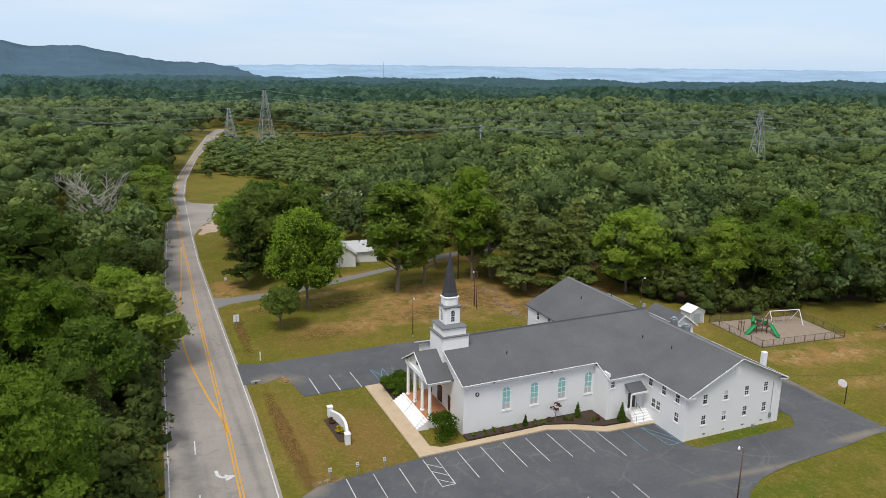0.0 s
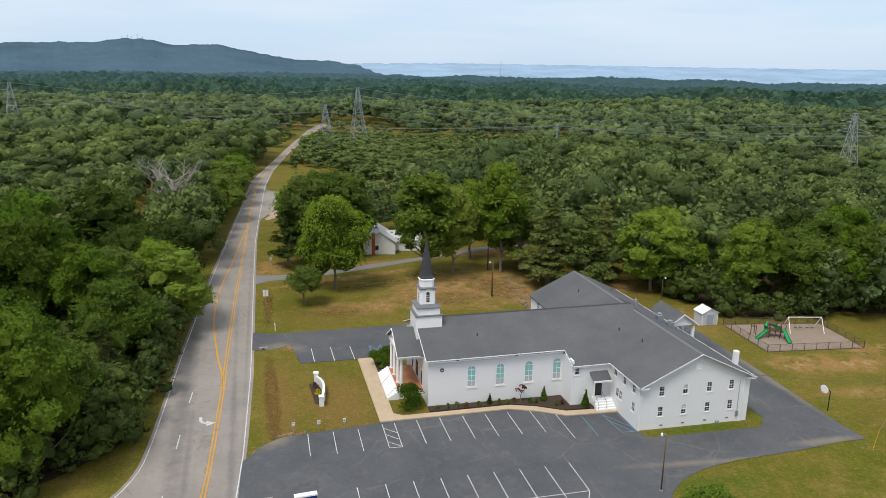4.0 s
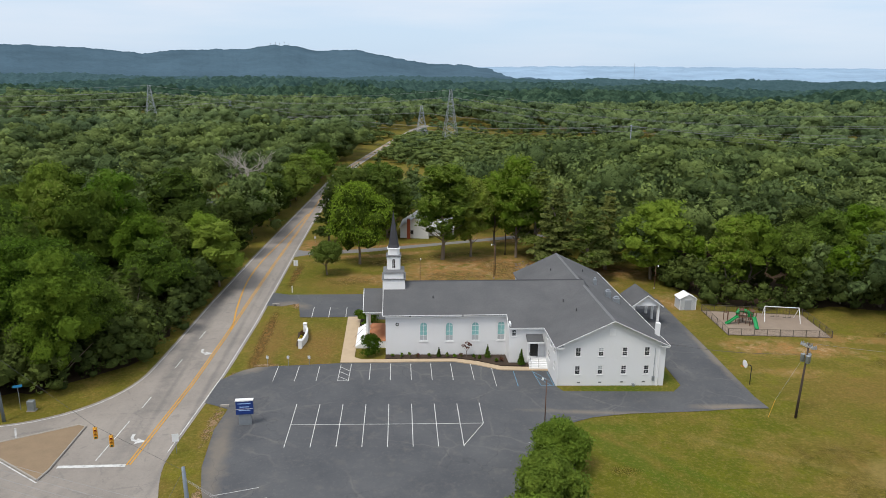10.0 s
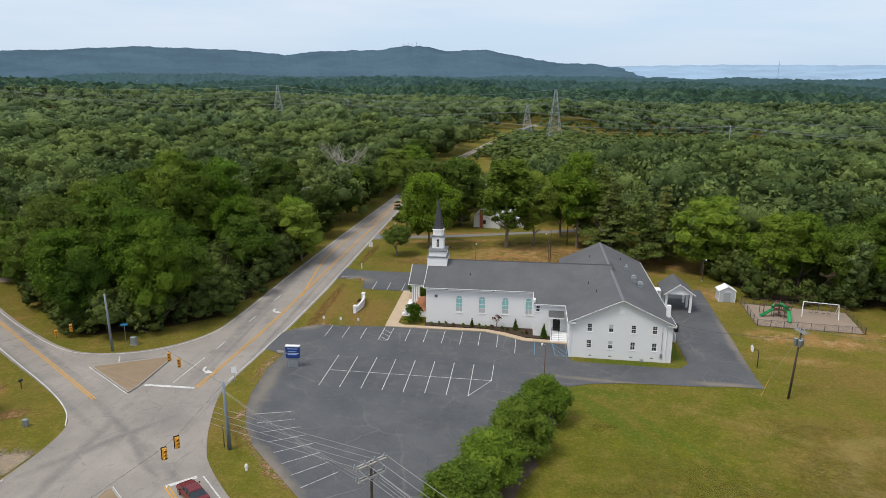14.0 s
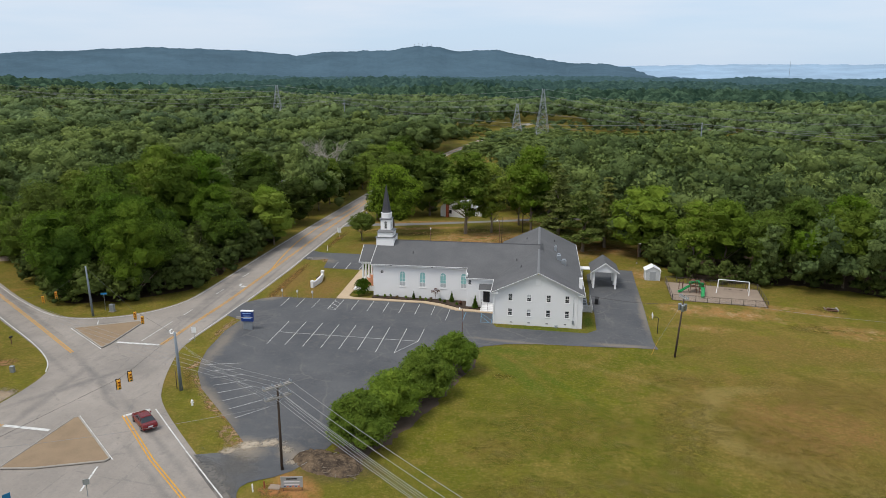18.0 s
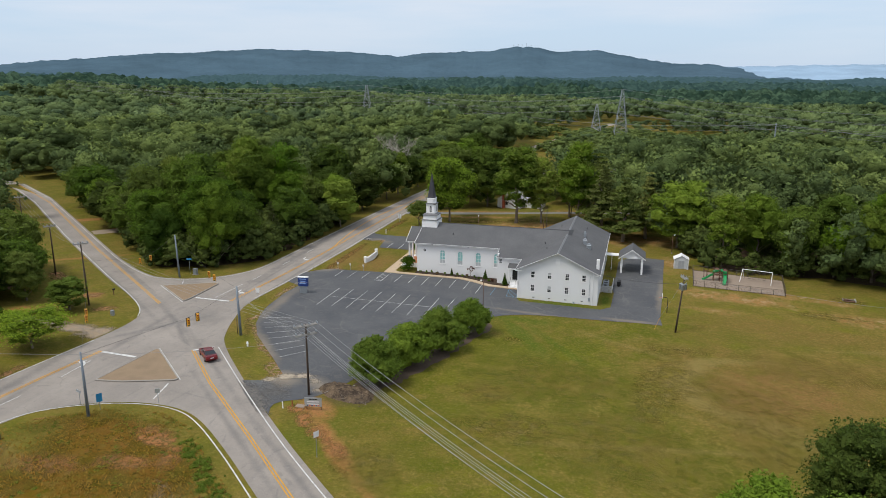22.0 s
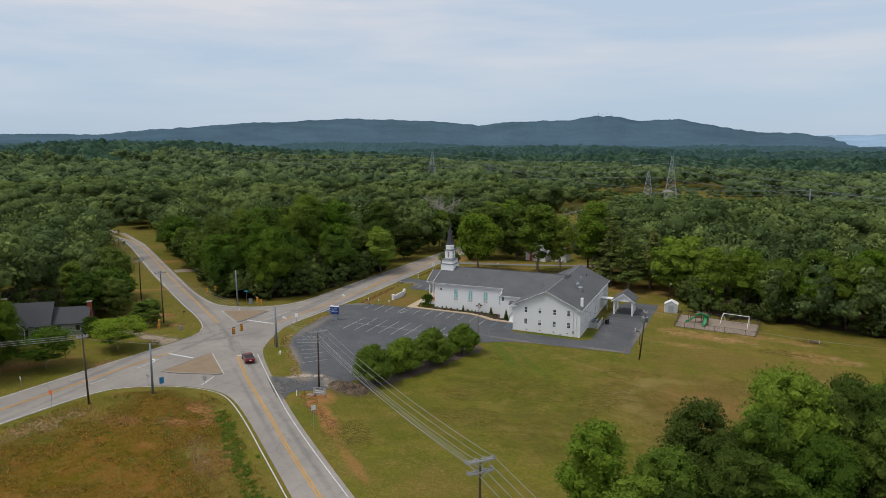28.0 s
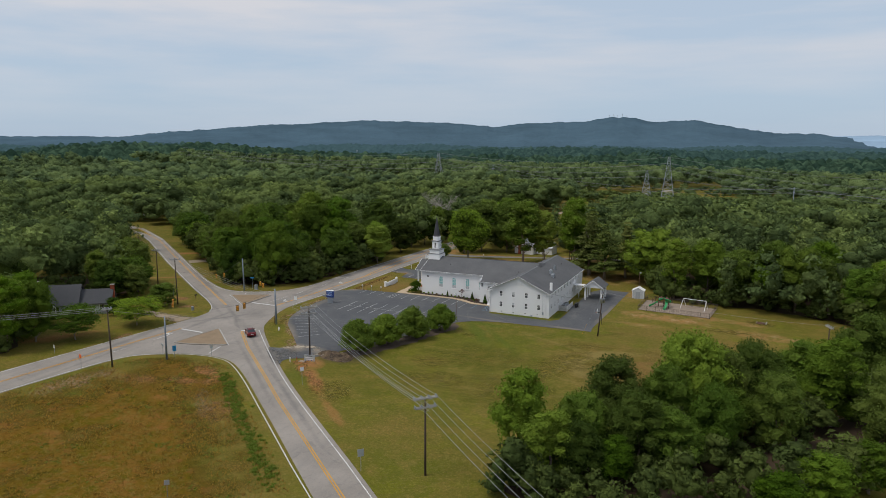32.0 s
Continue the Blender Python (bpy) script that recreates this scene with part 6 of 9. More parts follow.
# the row along the field's south-east side
ROW = "trees along the field's edge"
for x, y, kd, h, wide, k in ((54.0, -84.9, "slim_hi", 13.4, 1.05, 0), (64.0, -72.8, "dark_hi", 12.6, 1.0, 0), (73.3, -65.0, "maple_hi", 15.3, 0.95, 1), (81.2, -56.3, "dark_hi", 12.6, 1.05, 1), (88.6, -44.0, "dark_hi", 10.6, 1.1, 0), (92.6, -52.0, "slim_hi", 14.0, 1.15, 1),
                             (98.5, -37.0, "dark_hi", 14.5, 1.0, 0), (104, -46, "dark_hi", 13.5, 1.0, 0), (58.6, -87.2, "slim_hi", 9.6, 1.3, 1), (60.8, -80.5, "dark_hi", 9.8, 1.1, 0), (68.2, -79.4, "dark_hi", 10.4, 1.0, 1), (70.4, -70.6, "dark_hi", 12.0, 0.9, 0), (76.8, -72.0, "dark_hi", 10.5, 0.85, 1),
                             (84.6, -64.6, "dark_hi", 11.0, 0.95, 0), (77.6, -60.6, "dark_hi", 12.4, 0.8, 1), (99.5, -58, "dark_hi", 12.0, 1.0, 1), (89.4, -78.4, "maple_hi", 6.0, 1.5, 1), (95.0, -73.0, "slim_hi", 6.6, 1.6, 0), (84.5, -83.5, "maple_hi", 5.2, 1.5, 0), (62.4, -86.0, "dark_hi", 8.2, 1.0, 0), (72.2, -78.6, "dark_hi", 8.6, 1.1, 1), (78.6, -67.4, "slim_hi", 9.0, 1.4, 0), (66.0, -84.6, "slim_hi", 6.4, 1.5, 1), (112, -42, "dark_hi", 13.0, 1.0, 0), (110, -30, "dark_hi", 13.5, 1.0, 1)):
    tree(x, y, kd, h, group=ROW, k=k, wide=wide)

for poly in (WOOD_WEST, WOOD_EAST, WOOD_SE, WOOD_SW):
    tagged(part("forest_floor", MB().flat(wobbly(poly, 2.0, 0.8, 8), lift(0.012)), FLOOR), "brown leaf litter under the trees", "forest floor", kind="structure")


UNDER = []
# understorey along the edges of the woods
for poly, step, skip in ((WOOD_SW, 4.2, lambda x, y: x < -80 or y < -98), (WOOD_WEST, 2.6, lambda x, y: y > 50 or x < -95), (WOOD_EAST, 2.6, lambda x, y: y > 40 or x > 119), (WOOD_SE, 4.0, lambda x, y: x > 112)):
    for k in range(len(poly)):
        (x0, y0), (x1, y1) = poly[k - 1], poly[k]
        n = max(1, int(math.hypot(x1 - x0, y1 - y0) / step))
        for j in range(n):
            x, y = x0 + (x1 - x0) * (j + 0.5) / n + float(rng.uniform(-0.8, 0.8)), y0 + (y1 - y0) * (j + 0.5) / n + float(rng.uniform(-0.8, 0.8))
            if not skip(x, y):
                UNDER.append((x, y, float(rng.uniform(3.2, 7.5)), float(rng.uniform(0.9, 1.25))))


for poly, n in ((WOOD_WEST, 70), (WOOD_EAST, 24)):
    for _ in range(n):
        x, y = (float(rng.uniform(-64, -36)), float(rng.uniform(-10, 44))) if poly is WOOD_WEST else (float(rng.uniform(60, 116)), float(rng.uniform(-20, 40)))
        if in_poly(x, y, poly):
            UNDER.append((x, y, float(rng.uniform(4.0, 7.5)), 1.2))


for x, y in ((57, -91), (61, -89.5), (64.5, -89), (69, -84), (66.5, -80.5), (74, -80), (78, -75.5), (73, -75), (80.5, -71.5), (82, -66), (88, -61), (56.5, -83.5), (90, -56.5), (96, -50), (87, -52), (69, -76), (63, -77.5)):
    UNDER.append((x + float(rng.uniform(-0.8, 0.8)), y + float(rng.uniform(-0.8, 0.8)), float(rng.uniform(3.0, 5.5)), 1.2))


# ---- middle woods: whole trees joined in one mesh ----
OPEN = ([(-36, -150), (-36, -40), (-60, -22), (-60, -16), (-33, -10), (-31, 64), (-24, 110), (-14, 150), (-10, 62), (34, 82), (34, 60), (46, 46), (57, 33), (60, 20), (106, 13), (120, -10), (117, -30), (92, -56), (54, -96), (70, -150)],
        [(-36, -40), (-46, -34), (-62, -24), (-70, -36), (-78, -50), (-74, -66), (-60, -72), (-46, -80), (-36, -100)], [(-30, 42), (-46, 46), (-53, 58), (-46, 65), (-28, 66)], [(-62, 86), (-44, 86), (-44, 99), (-62, 99)],
        [(-22, 106), (-4, 112), (2, 138), (34, 156), (30, 168), (16, 172), (18, 190), (6, 205), (-12, 205)], [(20, 132), (40, 132), (42, 150), (20, 150)], [(-72, 318), (-42, 318), (-40, 352), (-74, 352)], [(0, 68), (20, 72), (18, 88), (2, 86)], [(-46, 97), (-34, 97), (-33, 106), (-47, 106)], [(-60, -38), (-56, -20), (-100, 12), (-114, 6), (-84, -20), (-70, -32)])


def road_gap(X, Y):
    """How far each point lies from the road north, the road west and the power line's cutting (1: clear of all)."""
    g = np.ones_like(X)
    for pts, w in (([(-22, 40), (-24, 110), (-21, 175), (-17, 205), (-5, 285), (5, 340), (12, 375), (24, 435)], 5.4), ([(-60, -17), (-95, 8), (-130, 35), (-160, 54), (-195, 66), (-232, 73)], 9.5)):
        for (x0, y0), (x1, y1) in zip(pts[:-1], pts[1:]):
            dx, dy = x1 - x0, y1 - y0
            t = np.clip(((X - x0) * dx + (Y - y0) * dy) / (dx * dx + dy * dy), 0, 1)
            d = np.hypot(X - x0 - t * dx, Y - y0 - t * dy)
            g = np.minimum(g, smooth01(w - 4, w + 2, d))
    return g


def cutting(X, Y):
    """1 on the grassy strip under the power line."""
    d = np.abs((X - 30) * 0.16 + (Y - 300) * 0.987)
    return 1 - smooth01(20, 26, d)


LAWN_N = [(-18, 156), (-6, 150), (14, 160), (18, 192), (4, 206), (-3, 222), (-14, 215)]
SCRUB = [(-18, 112), (25, 118), (60, 170), (95, 225), (110, 290), (40, 330), (8, 345), (-15, 205)]


def wood_ring(name, r0, r1, gap, clumps, n_leaf, size, low, label, seed, only_scrub=False):
    """Trees past the near ones, each a crown of leaf sprays round a lumpy core, joined in one mesh."""
    g = np.random.default_rng(seed)
    temps = []
    for s in range(8):
        conif = s in (2, 6)
        cl = crown_clumps(1.0, 0.74 if not conif else 0.50, low, clumps, 500 + s, "oval" if not conif else "cone", 1.3 if clumps > 7 else 1.6)
        temps.append(leaf_arrays(cl, n_leaf, size, 600 + s, 1 if clumps < 10 else 2, 0.74 if r0 > 200 else 0.68))
    V, F, T, M, N = [], [], [], [], []
    n0 = 0
    for x in np.arange(-760, 720, gap):
        for y in np.arange(-120, 700, gap):
            px, py = x + g.uniform(-0.4, 0.4) * gap, y + g.uniform(-0.4, 0.4) * gap
            dx, dy = px - 10, py + 100
            d = math.hypot(dx, dy)
            if d > r1 or d < r0:
                continue
            az = math.degrees(math.atan2(dx, dy))
            if az < (-80 if d < 190 else -62) or az > 58:
                continue
            if -66 < px < -25 and -32 < py < 50:
                continue
            if py < 75 and not far_tree(px, py) and any(in_poly(px, py, q[0]) for q in WOODS):
                continue
            if d < 480 and any(in_poly(px, py, q) for q in OPEN):
                continue
            if d < 640 and float(road_gap(np.array([px]), np.array([py]))[0]) < 0.9:
                continue
            cut = float(cutting(np.array([px]), np.array([py]))[0])
            if only_scrub and not in_poly(px, py, SCRUB) and (cut < 0.3 or not -90 < px < 130):
                continue
            if only_scrub and in_poly(px, py, LAWN_N):
                continue
            h = (g.uniform(8.5, 18.5) if r0 < 200 else g.uniform(10.5, 16.5)) + 2.5 * math.sin(px / 45) * math.sin(py / 60)
            if py < 112 and -17 < px < 16:
                h = g.uniform(8.5, 12.5)
            if d < 480 and in_poly(px, py, SCRUB):
                cut = 1.0
            if cut > 0.3:
                if g.uniform() < 0.04:
                    continue
                h = g.uniform(2.0, 6.5)
            if -84 < px < -34 and 280 < py < 335:
                h = g.uniform(4, 7)
            if 6 < px < 60 and 318 < py < 440:
                h = g.uniform(2.5, 5.5)
            k = int(g.integers(0, 8))
            tm = temps[k]
            a = g.uniform(0, 6.28)
            ca, sa = math.cos(a), math.sin(a)
            wd = h * g.uniform(0.85, 1.2) * (1.0 if r0 < 200 else 1.2) if h > 7 else h * 1.9
            P = tm[0]
            V.append(np.stack([(P[:, 0] * ca - P[:, 1] * sa) * wd + px, (P[:, 0] * sa + P[:, 1] * ca) * wd + py, P[:, 2] * h + float(terrain(px, py)) - 0.3], 1))
            N.append(np.stack([tm[3][:, 0] * ca - tm[3][:, 1] * sa, tm[3][:, 0] * sa + tm[3][:, 1] * ca, tm[3][:, 2]], 1))
            F.append(tm[1] + n0)
            M.append(tm[2])
            T.append(np.full(len(P), g.uniform(0.75, 1.0) if only_scrub else g.uniform(0, 1) ** 1.1 * 1.1 * (0.5 if k in (2, 6) else 1.0)))
            n0 += len(P)
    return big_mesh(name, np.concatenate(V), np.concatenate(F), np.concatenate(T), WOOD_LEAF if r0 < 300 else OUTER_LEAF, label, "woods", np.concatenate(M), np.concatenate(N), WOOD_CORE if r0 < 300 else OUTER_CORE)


def leaf_arrays(clumps, n_leaf, size, seed, step=3, core=0.76):
    """The same crown as arrays of corners and four-cornered faces."""
    me = leaf_mesh("t", clumps, n_leaf, size, core=core, core_step=step, mat=WOOD_LEAF, seed=seed)
    v = np.empty(len(me.vertices) * 3)
    me.vertices.foreach_get("co", v)
    f = np.array([list(p.vertices) + ([p.vertices[-1]] if len(p.vertices) == 3 else []) for p in me.polygons])
    mi = np.array([p.material_index for p in me.polygons])
    wy = np.empty(len(me.vertices) * 3, dtype=np.float32)
    me.attributes["custom_normal"].data.foreach_get("vector", wy)
    bpy.data.meshes.remove(me)
    return v.reshape(-1, 3), f, mi, wy.reshape(-1, 3)


def big_mesh(name, v, q, tint, mat, label, cat, mi, way, inner=None):
    """A mesh from arrays; faces whose last corner repeats are triangles."""
    tri = q[:, 2] == q[:, 3]
    tot = np.where(tri, 3, 4)
    loops = q.ravel()[np.repeat(np.stack([np.ones_like(tri)] * 3 + [~tri], 1).ravel(), 1).astype(bool)]
    me = bpy.data.meshes.new(name)
    me.vertices.add(len(v))
    me.vertices.foreach_set("co", v.ravel())
    me.loops.add(len(loops))
    me.loops.foreach_set("vertex_index", loops)
    me.polygons.add(len(q))
    me.polygons.foreach_set("loop_start", np.concatenate([[0], np.cumsum(tot)[:-1]]))
    me.polygons.foreach_set("loop_total", tot)
    at = me.attributes.new("tint", "FLOAT", "POINT")
    at.data.foreach_set("value", tint)
    me.update(calc_edges=True)
    me.validate()
    me.materials.append(mat)
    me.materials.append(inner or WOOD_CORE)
    me.polygons.foreach_set("material_index", mi)
    facing(me, way)
    return tagged(new(name, me), label, cat, kind="stuff")


def undergrowth(rows):
    """Low leafy growth at the edges of the woods, joined in one mesh."""
    g = np.random.default_rng(77)
    temps = [leaf_arrays(crown_clumps(1.0, 1.0, 0.04, 22, 340 + s, "dome"), 460, 0.056, 160 + s, 2) for s in range(4)]
    V, F, T, M, N, n0 = [], [], [], [], [], 0
    for x, y, h, wide in rows:
        P, f, mi, wy = temps[int(g.integers(0, 4))]
        a = g.uniform(0, 6.28)
        w = h * wide
        V.append(np.stack([(P[:, 0] * math.cos(a) - P[:, 1] * math.sin(a)) * w + x, (P[:, 0] * math.sin(a) + P[:, 1] * math.cos(a)) * w + y, P[:, 2] * h + ground_z(x, y) - 0.1], 1))
        N.append(np.stack([wy[:, 0] * math.cos(a) - wy[:, 1] * math.sin(a), wy[:, 0] * math.sin(a) + wy[:, 1] * math.cos(a), wy[:, 2]], 1))
        F.append(f + n0)
        M.append(mi)
        T.append(np.full(len(P), g.uniform(0.05, 0.75)))
        n0 += len(P)
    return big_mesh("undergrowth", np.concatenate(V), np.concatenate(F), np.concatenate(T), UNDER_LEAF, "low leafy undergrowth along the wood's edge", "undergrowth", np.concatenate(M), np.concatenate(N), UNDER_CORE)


undergrowth(UNDER)

# ---- far woods ----
def near_clear(X, Y):
    """0 inside the open land that is built in detail."""
    c = np.ones_like(X)
    box = (X > -110) & (X < 125) & (Y < 72)
    c[box] = 0
    house = (X > -20) & (X < 34) & (Y < 96) & (Y > 50)
    c[house] = 0
    c[Y < -5 - 0.0 * X] *= 1
    return c


def canopy(cx, cy, r0, r1, k, a0, a1, da, cell, name, label, mat):
    """The tops of the woods as one sheet of crowns: every tree a dome of its own height and tint."""
    R = [r0]
    while R[-1] < r1:
        R.append(R[-1] * (1 + k) if R[-1] > r0 * 1.01 else R[-1] * (1 + k))
    R = np.array(R)
    A = np.radians(np.arange(a0, a1, da))
    RR, AA = np.meshgrid(R, A, indexing="ij")
    X, Y = cx + RR * np.sin(AA), cy + RR * np.cos(AA)
    H, T = np.zeros_like(X), np.zeros_like(X)
    gi, gj = np.floor(X / cell).astype(int), np.floor(Y / cell).astype(int)

    def rnd(i, j, s):
        q = np.sin(i * 127.1 + j * 311.7 + s * 74.7) * 43758.5453
        return q - np.floor(q)
    for di in (-1, 0, 1):
        for dj in (-1, 0, 1):
            i, j = gi + di, gj + dj
            px, py = (i + 0.15 + 0.7 * rnd(i, j, 1)) * cell, (j + 0.15 + 0.7 * rnd(i, j, 2)) * cell
            hh = 8.5 + 10 * rnd(i, j, 3) + 3.0 * np.sin(px / 45) * np.sin(py / 60)
            d2 = (X - px) ** 2 + (Y - py) ** 2
            rr = cell * (0.55 + 0.3 * rnd(i, j, 4))
            dome = hh - 10.5 * (np.sqrt(d2) / rr) ** 2.0
            up = dome > H
            H = np.where(up, dome, H)
            T = np.where(up, rnd(i, j, 5), T)
    g = np.sin(X * 2.1 + np.sin(Y * 1.7)) * np.sin(Y * 2.3 + np.sin(X * 1.3))
    H = H + 0.55 * g + 0.5 * np.sin(X * 0.9 + Y * 1.1)
    H = np.maximum(H, 3.5)
    cut = cutting(X, Y)
    H = H * (1 - cut) + cut * (0.6 + 1.8 * rnd(gi, gj, 8))
    T = T * (1 - cut) + cut * 0.95
    keep = road_gap(X, Y) * near_clear(X, Y) * smooth01(r0, r0 + 25, RR)
    Z = terrain(X, Y) + H * keep - 1.2 * (1 - keep)
    nr, na = X.shape
    v = np.stack([X.ravel(), Y.ravel(), Z.ravel()], 1)
    i = np.arange(nr * na).reshape(nr, na)
    q = np.stack([i[:-1, :-1].ravel(), i[:-1, 1:].ravel(), i[1:, 1:].ravel(), i[1:, :-1].ravel()], 1)
    ok = keep.ravel()[q].max(axis=1) > 0.02
    q = q[ok]
    me = bpy.data.meshes.new(name)
    me.vertices.add(len(v))
    me.vertices.foreach_set("co", v.ravel())
    me.loops.add(q.size)
    me.loops.foreach_set("vertex_index", q.ravel())
    me.polygons.add(len(q))
    me.polygons.foreach_set("loop_start", np.arange(0, q.size, 4))
    me.polygons.foreach_set("loop_total", np.full(len(q), 4))
    at = me.attributes.new("tint", "FLOAT", "POINT")
    at.data.foreach_set("value", T.ravel())
    me.update(calc_edges=True)
    me.validate()
    me.materials.append(mat)
    return tagged(new(name, me), label, "woods", kind="stuff")


wood_ring("middle_woods", 60, 225, 7.6, 12, 260, 0.036, 0.08, "mixed green woods of oak, maple and pine", 21)
wood_ring("upper_woods", 225, 345, 8.2, 8, 115, 0.046, 0.14, "mixed green woods beyond the church", 24)
wood_ring("scrub", 200, 470, 4.4, 4, 40, 0.09, 0.05, "dense green scrub and young trees under the power line", 23, True)
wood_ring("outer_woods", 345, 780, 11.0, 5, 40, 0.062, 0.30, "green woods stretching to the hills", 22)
# each farther sheet wears a colour with more haze in it
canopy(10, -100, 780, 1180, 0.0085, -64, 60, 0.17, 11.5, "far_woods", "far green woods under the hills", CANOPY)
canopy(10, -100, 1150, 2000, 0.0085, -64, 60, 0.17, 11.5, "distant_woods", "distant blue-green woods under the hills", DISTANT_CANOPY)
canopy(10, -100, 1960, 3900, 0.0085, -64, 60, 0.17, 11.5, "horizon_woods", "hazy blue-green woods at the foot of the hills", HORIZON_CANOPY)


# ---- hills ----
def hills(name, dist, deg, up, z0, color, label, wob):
    """A ridge far off: its crest by bearing, falling towards the viewer. color has the distance haze in it."""
    k = Nodes(name + "_hazy_slopes")
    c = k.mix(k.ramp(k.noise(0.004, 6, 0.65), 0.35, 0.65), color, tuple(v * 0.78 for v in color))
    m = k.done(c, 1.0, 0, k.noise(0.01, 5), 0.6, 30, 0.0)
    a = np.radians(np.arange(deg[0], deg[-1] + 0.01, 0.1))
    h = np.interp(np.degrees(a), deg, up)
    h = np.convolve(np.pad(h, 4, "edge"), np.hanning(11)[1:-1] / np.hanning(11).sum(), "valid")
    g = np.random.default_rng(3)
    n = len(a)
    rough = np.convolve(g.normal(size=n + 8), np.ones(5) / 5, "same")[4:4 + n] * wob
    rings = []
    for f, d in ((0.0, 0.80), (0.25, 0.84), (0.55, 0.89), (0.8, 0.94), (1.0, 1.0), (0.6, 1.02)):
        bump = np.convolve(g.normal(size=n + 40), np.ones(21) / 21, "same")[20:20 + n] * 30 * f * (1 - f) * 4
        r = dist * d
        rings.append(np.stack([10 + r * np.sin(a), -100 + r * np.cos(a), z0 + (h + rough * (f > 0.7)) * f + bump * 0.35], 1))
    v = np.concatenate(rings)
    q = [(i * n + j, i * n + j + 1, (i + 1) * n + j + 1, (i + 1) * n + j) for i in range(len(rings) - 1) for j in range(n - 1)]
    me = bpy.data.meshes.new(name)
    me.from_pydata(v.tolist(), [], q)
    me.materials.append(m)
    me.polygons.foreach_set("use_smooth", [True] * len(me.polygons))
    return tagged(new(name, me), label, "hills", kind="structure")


PK = -9.3     # bearing of the highest top
CREST = [(-75, 45), (-58, 62), (-52, 70), (-48, 64), (-45, 96), (-41, 117), (-39, 134), (-36, 149), (-34.6, 146), (-32.5, 164), (-29.5, 175), (-27, 172), (-25, 165), (-23, 165), (-21, 152), (-18.6, 138), (-17, 158), (-14, 166), (-12.6, 171), (-11.8, 167),
         (-10.6, 190), (-9.9, 196), (-8.6, 197), (-7.4, 180), (-6.2, 165), (-5, 175), (-3.2, 177), (-2, 153), (-1, 143), (0.6, 118), (2.6, 98), (4.6, 99), (6.5, 76), (8.5, 54), (10.5, 39), (13, 30), (17, 18), (22, 6), (30, 0)]
# haze put into the colour: blue on this ridge, paler blue on the next
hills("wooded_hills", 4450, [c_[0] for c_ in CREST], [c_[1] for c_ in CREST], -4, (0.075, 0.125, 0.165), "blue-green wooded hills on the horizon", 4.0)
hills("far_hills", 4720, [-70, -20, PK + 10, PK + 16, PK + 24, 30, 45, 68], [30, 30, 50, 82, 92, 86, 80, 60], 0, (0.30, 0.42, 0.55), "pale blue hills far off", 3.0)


# ---- road markings ----
ZL = lift(0.055)
ZP = lift(0.07)


def mark(name, pts, w, mat, parent=road, z=ZL, label=""):
    return part(name, MB().line(pts, w, z), mat, parent, label)


def curve(pts, n=6):
    """A smooth line through pts."""
    out = []
    q = [Vector((*p, 0)) for p in pts]
    for k in range(len(q) - 1):
        a, b, c, d = q[max(k - 1, 0)], q[k], q[k + 1], q[min(k + 2, len(q) - 1)]
        for j in range(n):
            t = j / n
            v = 0.5 * (2 * b + (c - a) * t + (2 * a - 5 * b + 4 * c - d) * t * t + (3 * b - a - 3 * c + d) * t ** 3)
            out.append((v.x, v.y))
    return out + [pts[-1]]


EDGE_E = [(14.2, 371), (5.2, 330), (-6.4, 268), (-15.4, 204), (-18.4, 170), (-20.6, 109), (-21.2, 88), (-21.3, 57), (-21.3, 13.4), (-21.8, -6.8), (-23.0, -26.5)]
EDGE_W = [(9.6, 382), (-4, 300), (-18.5, 205), (-22.9, 178), (-25.1, 131), (-27.1, 96), (-29.5, 52), (-30.8, 21), (-31.4, -2), (-31.9, -9.3), (-34.8, -15.5), (-39.5, -19.4), (-45.4, -21.2), (-51, -20.6), (-64, -12.5), (-96.3, 12.0), (-130.8, 38.1), (-158, 55.2)]
mark("edge_line", soften(EDGE_E, False), 0.115, WHITE_LINE)
mark("edge_line", soften(EDGE_W, False), 0.115, WHITE_LINE)
mark("edge_line", soften([(-16.3, -48.2), (-6.9, -57.8), (5.6, -70.0), (15.6, -78.8), (33.6, -93.9), (66.4, -122.4), (246, -278.6)], False), 0.15, WHITE_LINE)
mark("edge_line", soften([(-154, 48.2), (-130, 31.8), (-91.8, 2.2), (-57.2, -23.4), (-44, -32.6), (-38.4, -37.6), (-36.6, -40.8)], False), 0.14, WHITE_LINE)
mark("edge_line", soften([(-35.9, -51.8), (-37.1, -62), (-38.2, -75), (-39.6, -90), (-42.5, -135), (-53.4, -300)], False), 0.14, WHITE_LINE)
mark("edge_line", soften([(-44.5, -300), (-33.5, -136), (-30.4, -95.3), (-29.2, -84), (-28.0, -76.2), (-25.8, -72.2), (-20.1, -68.6), (-15.2, -67.1), (-10.4, -67.0), (-6.3, -68.7), (1.3, -74.7), (8.5, -81.0), (27.1, -97.2), (62, -126.6), (242.4, -283.4)], False), 0.15, WHITE_LINE)
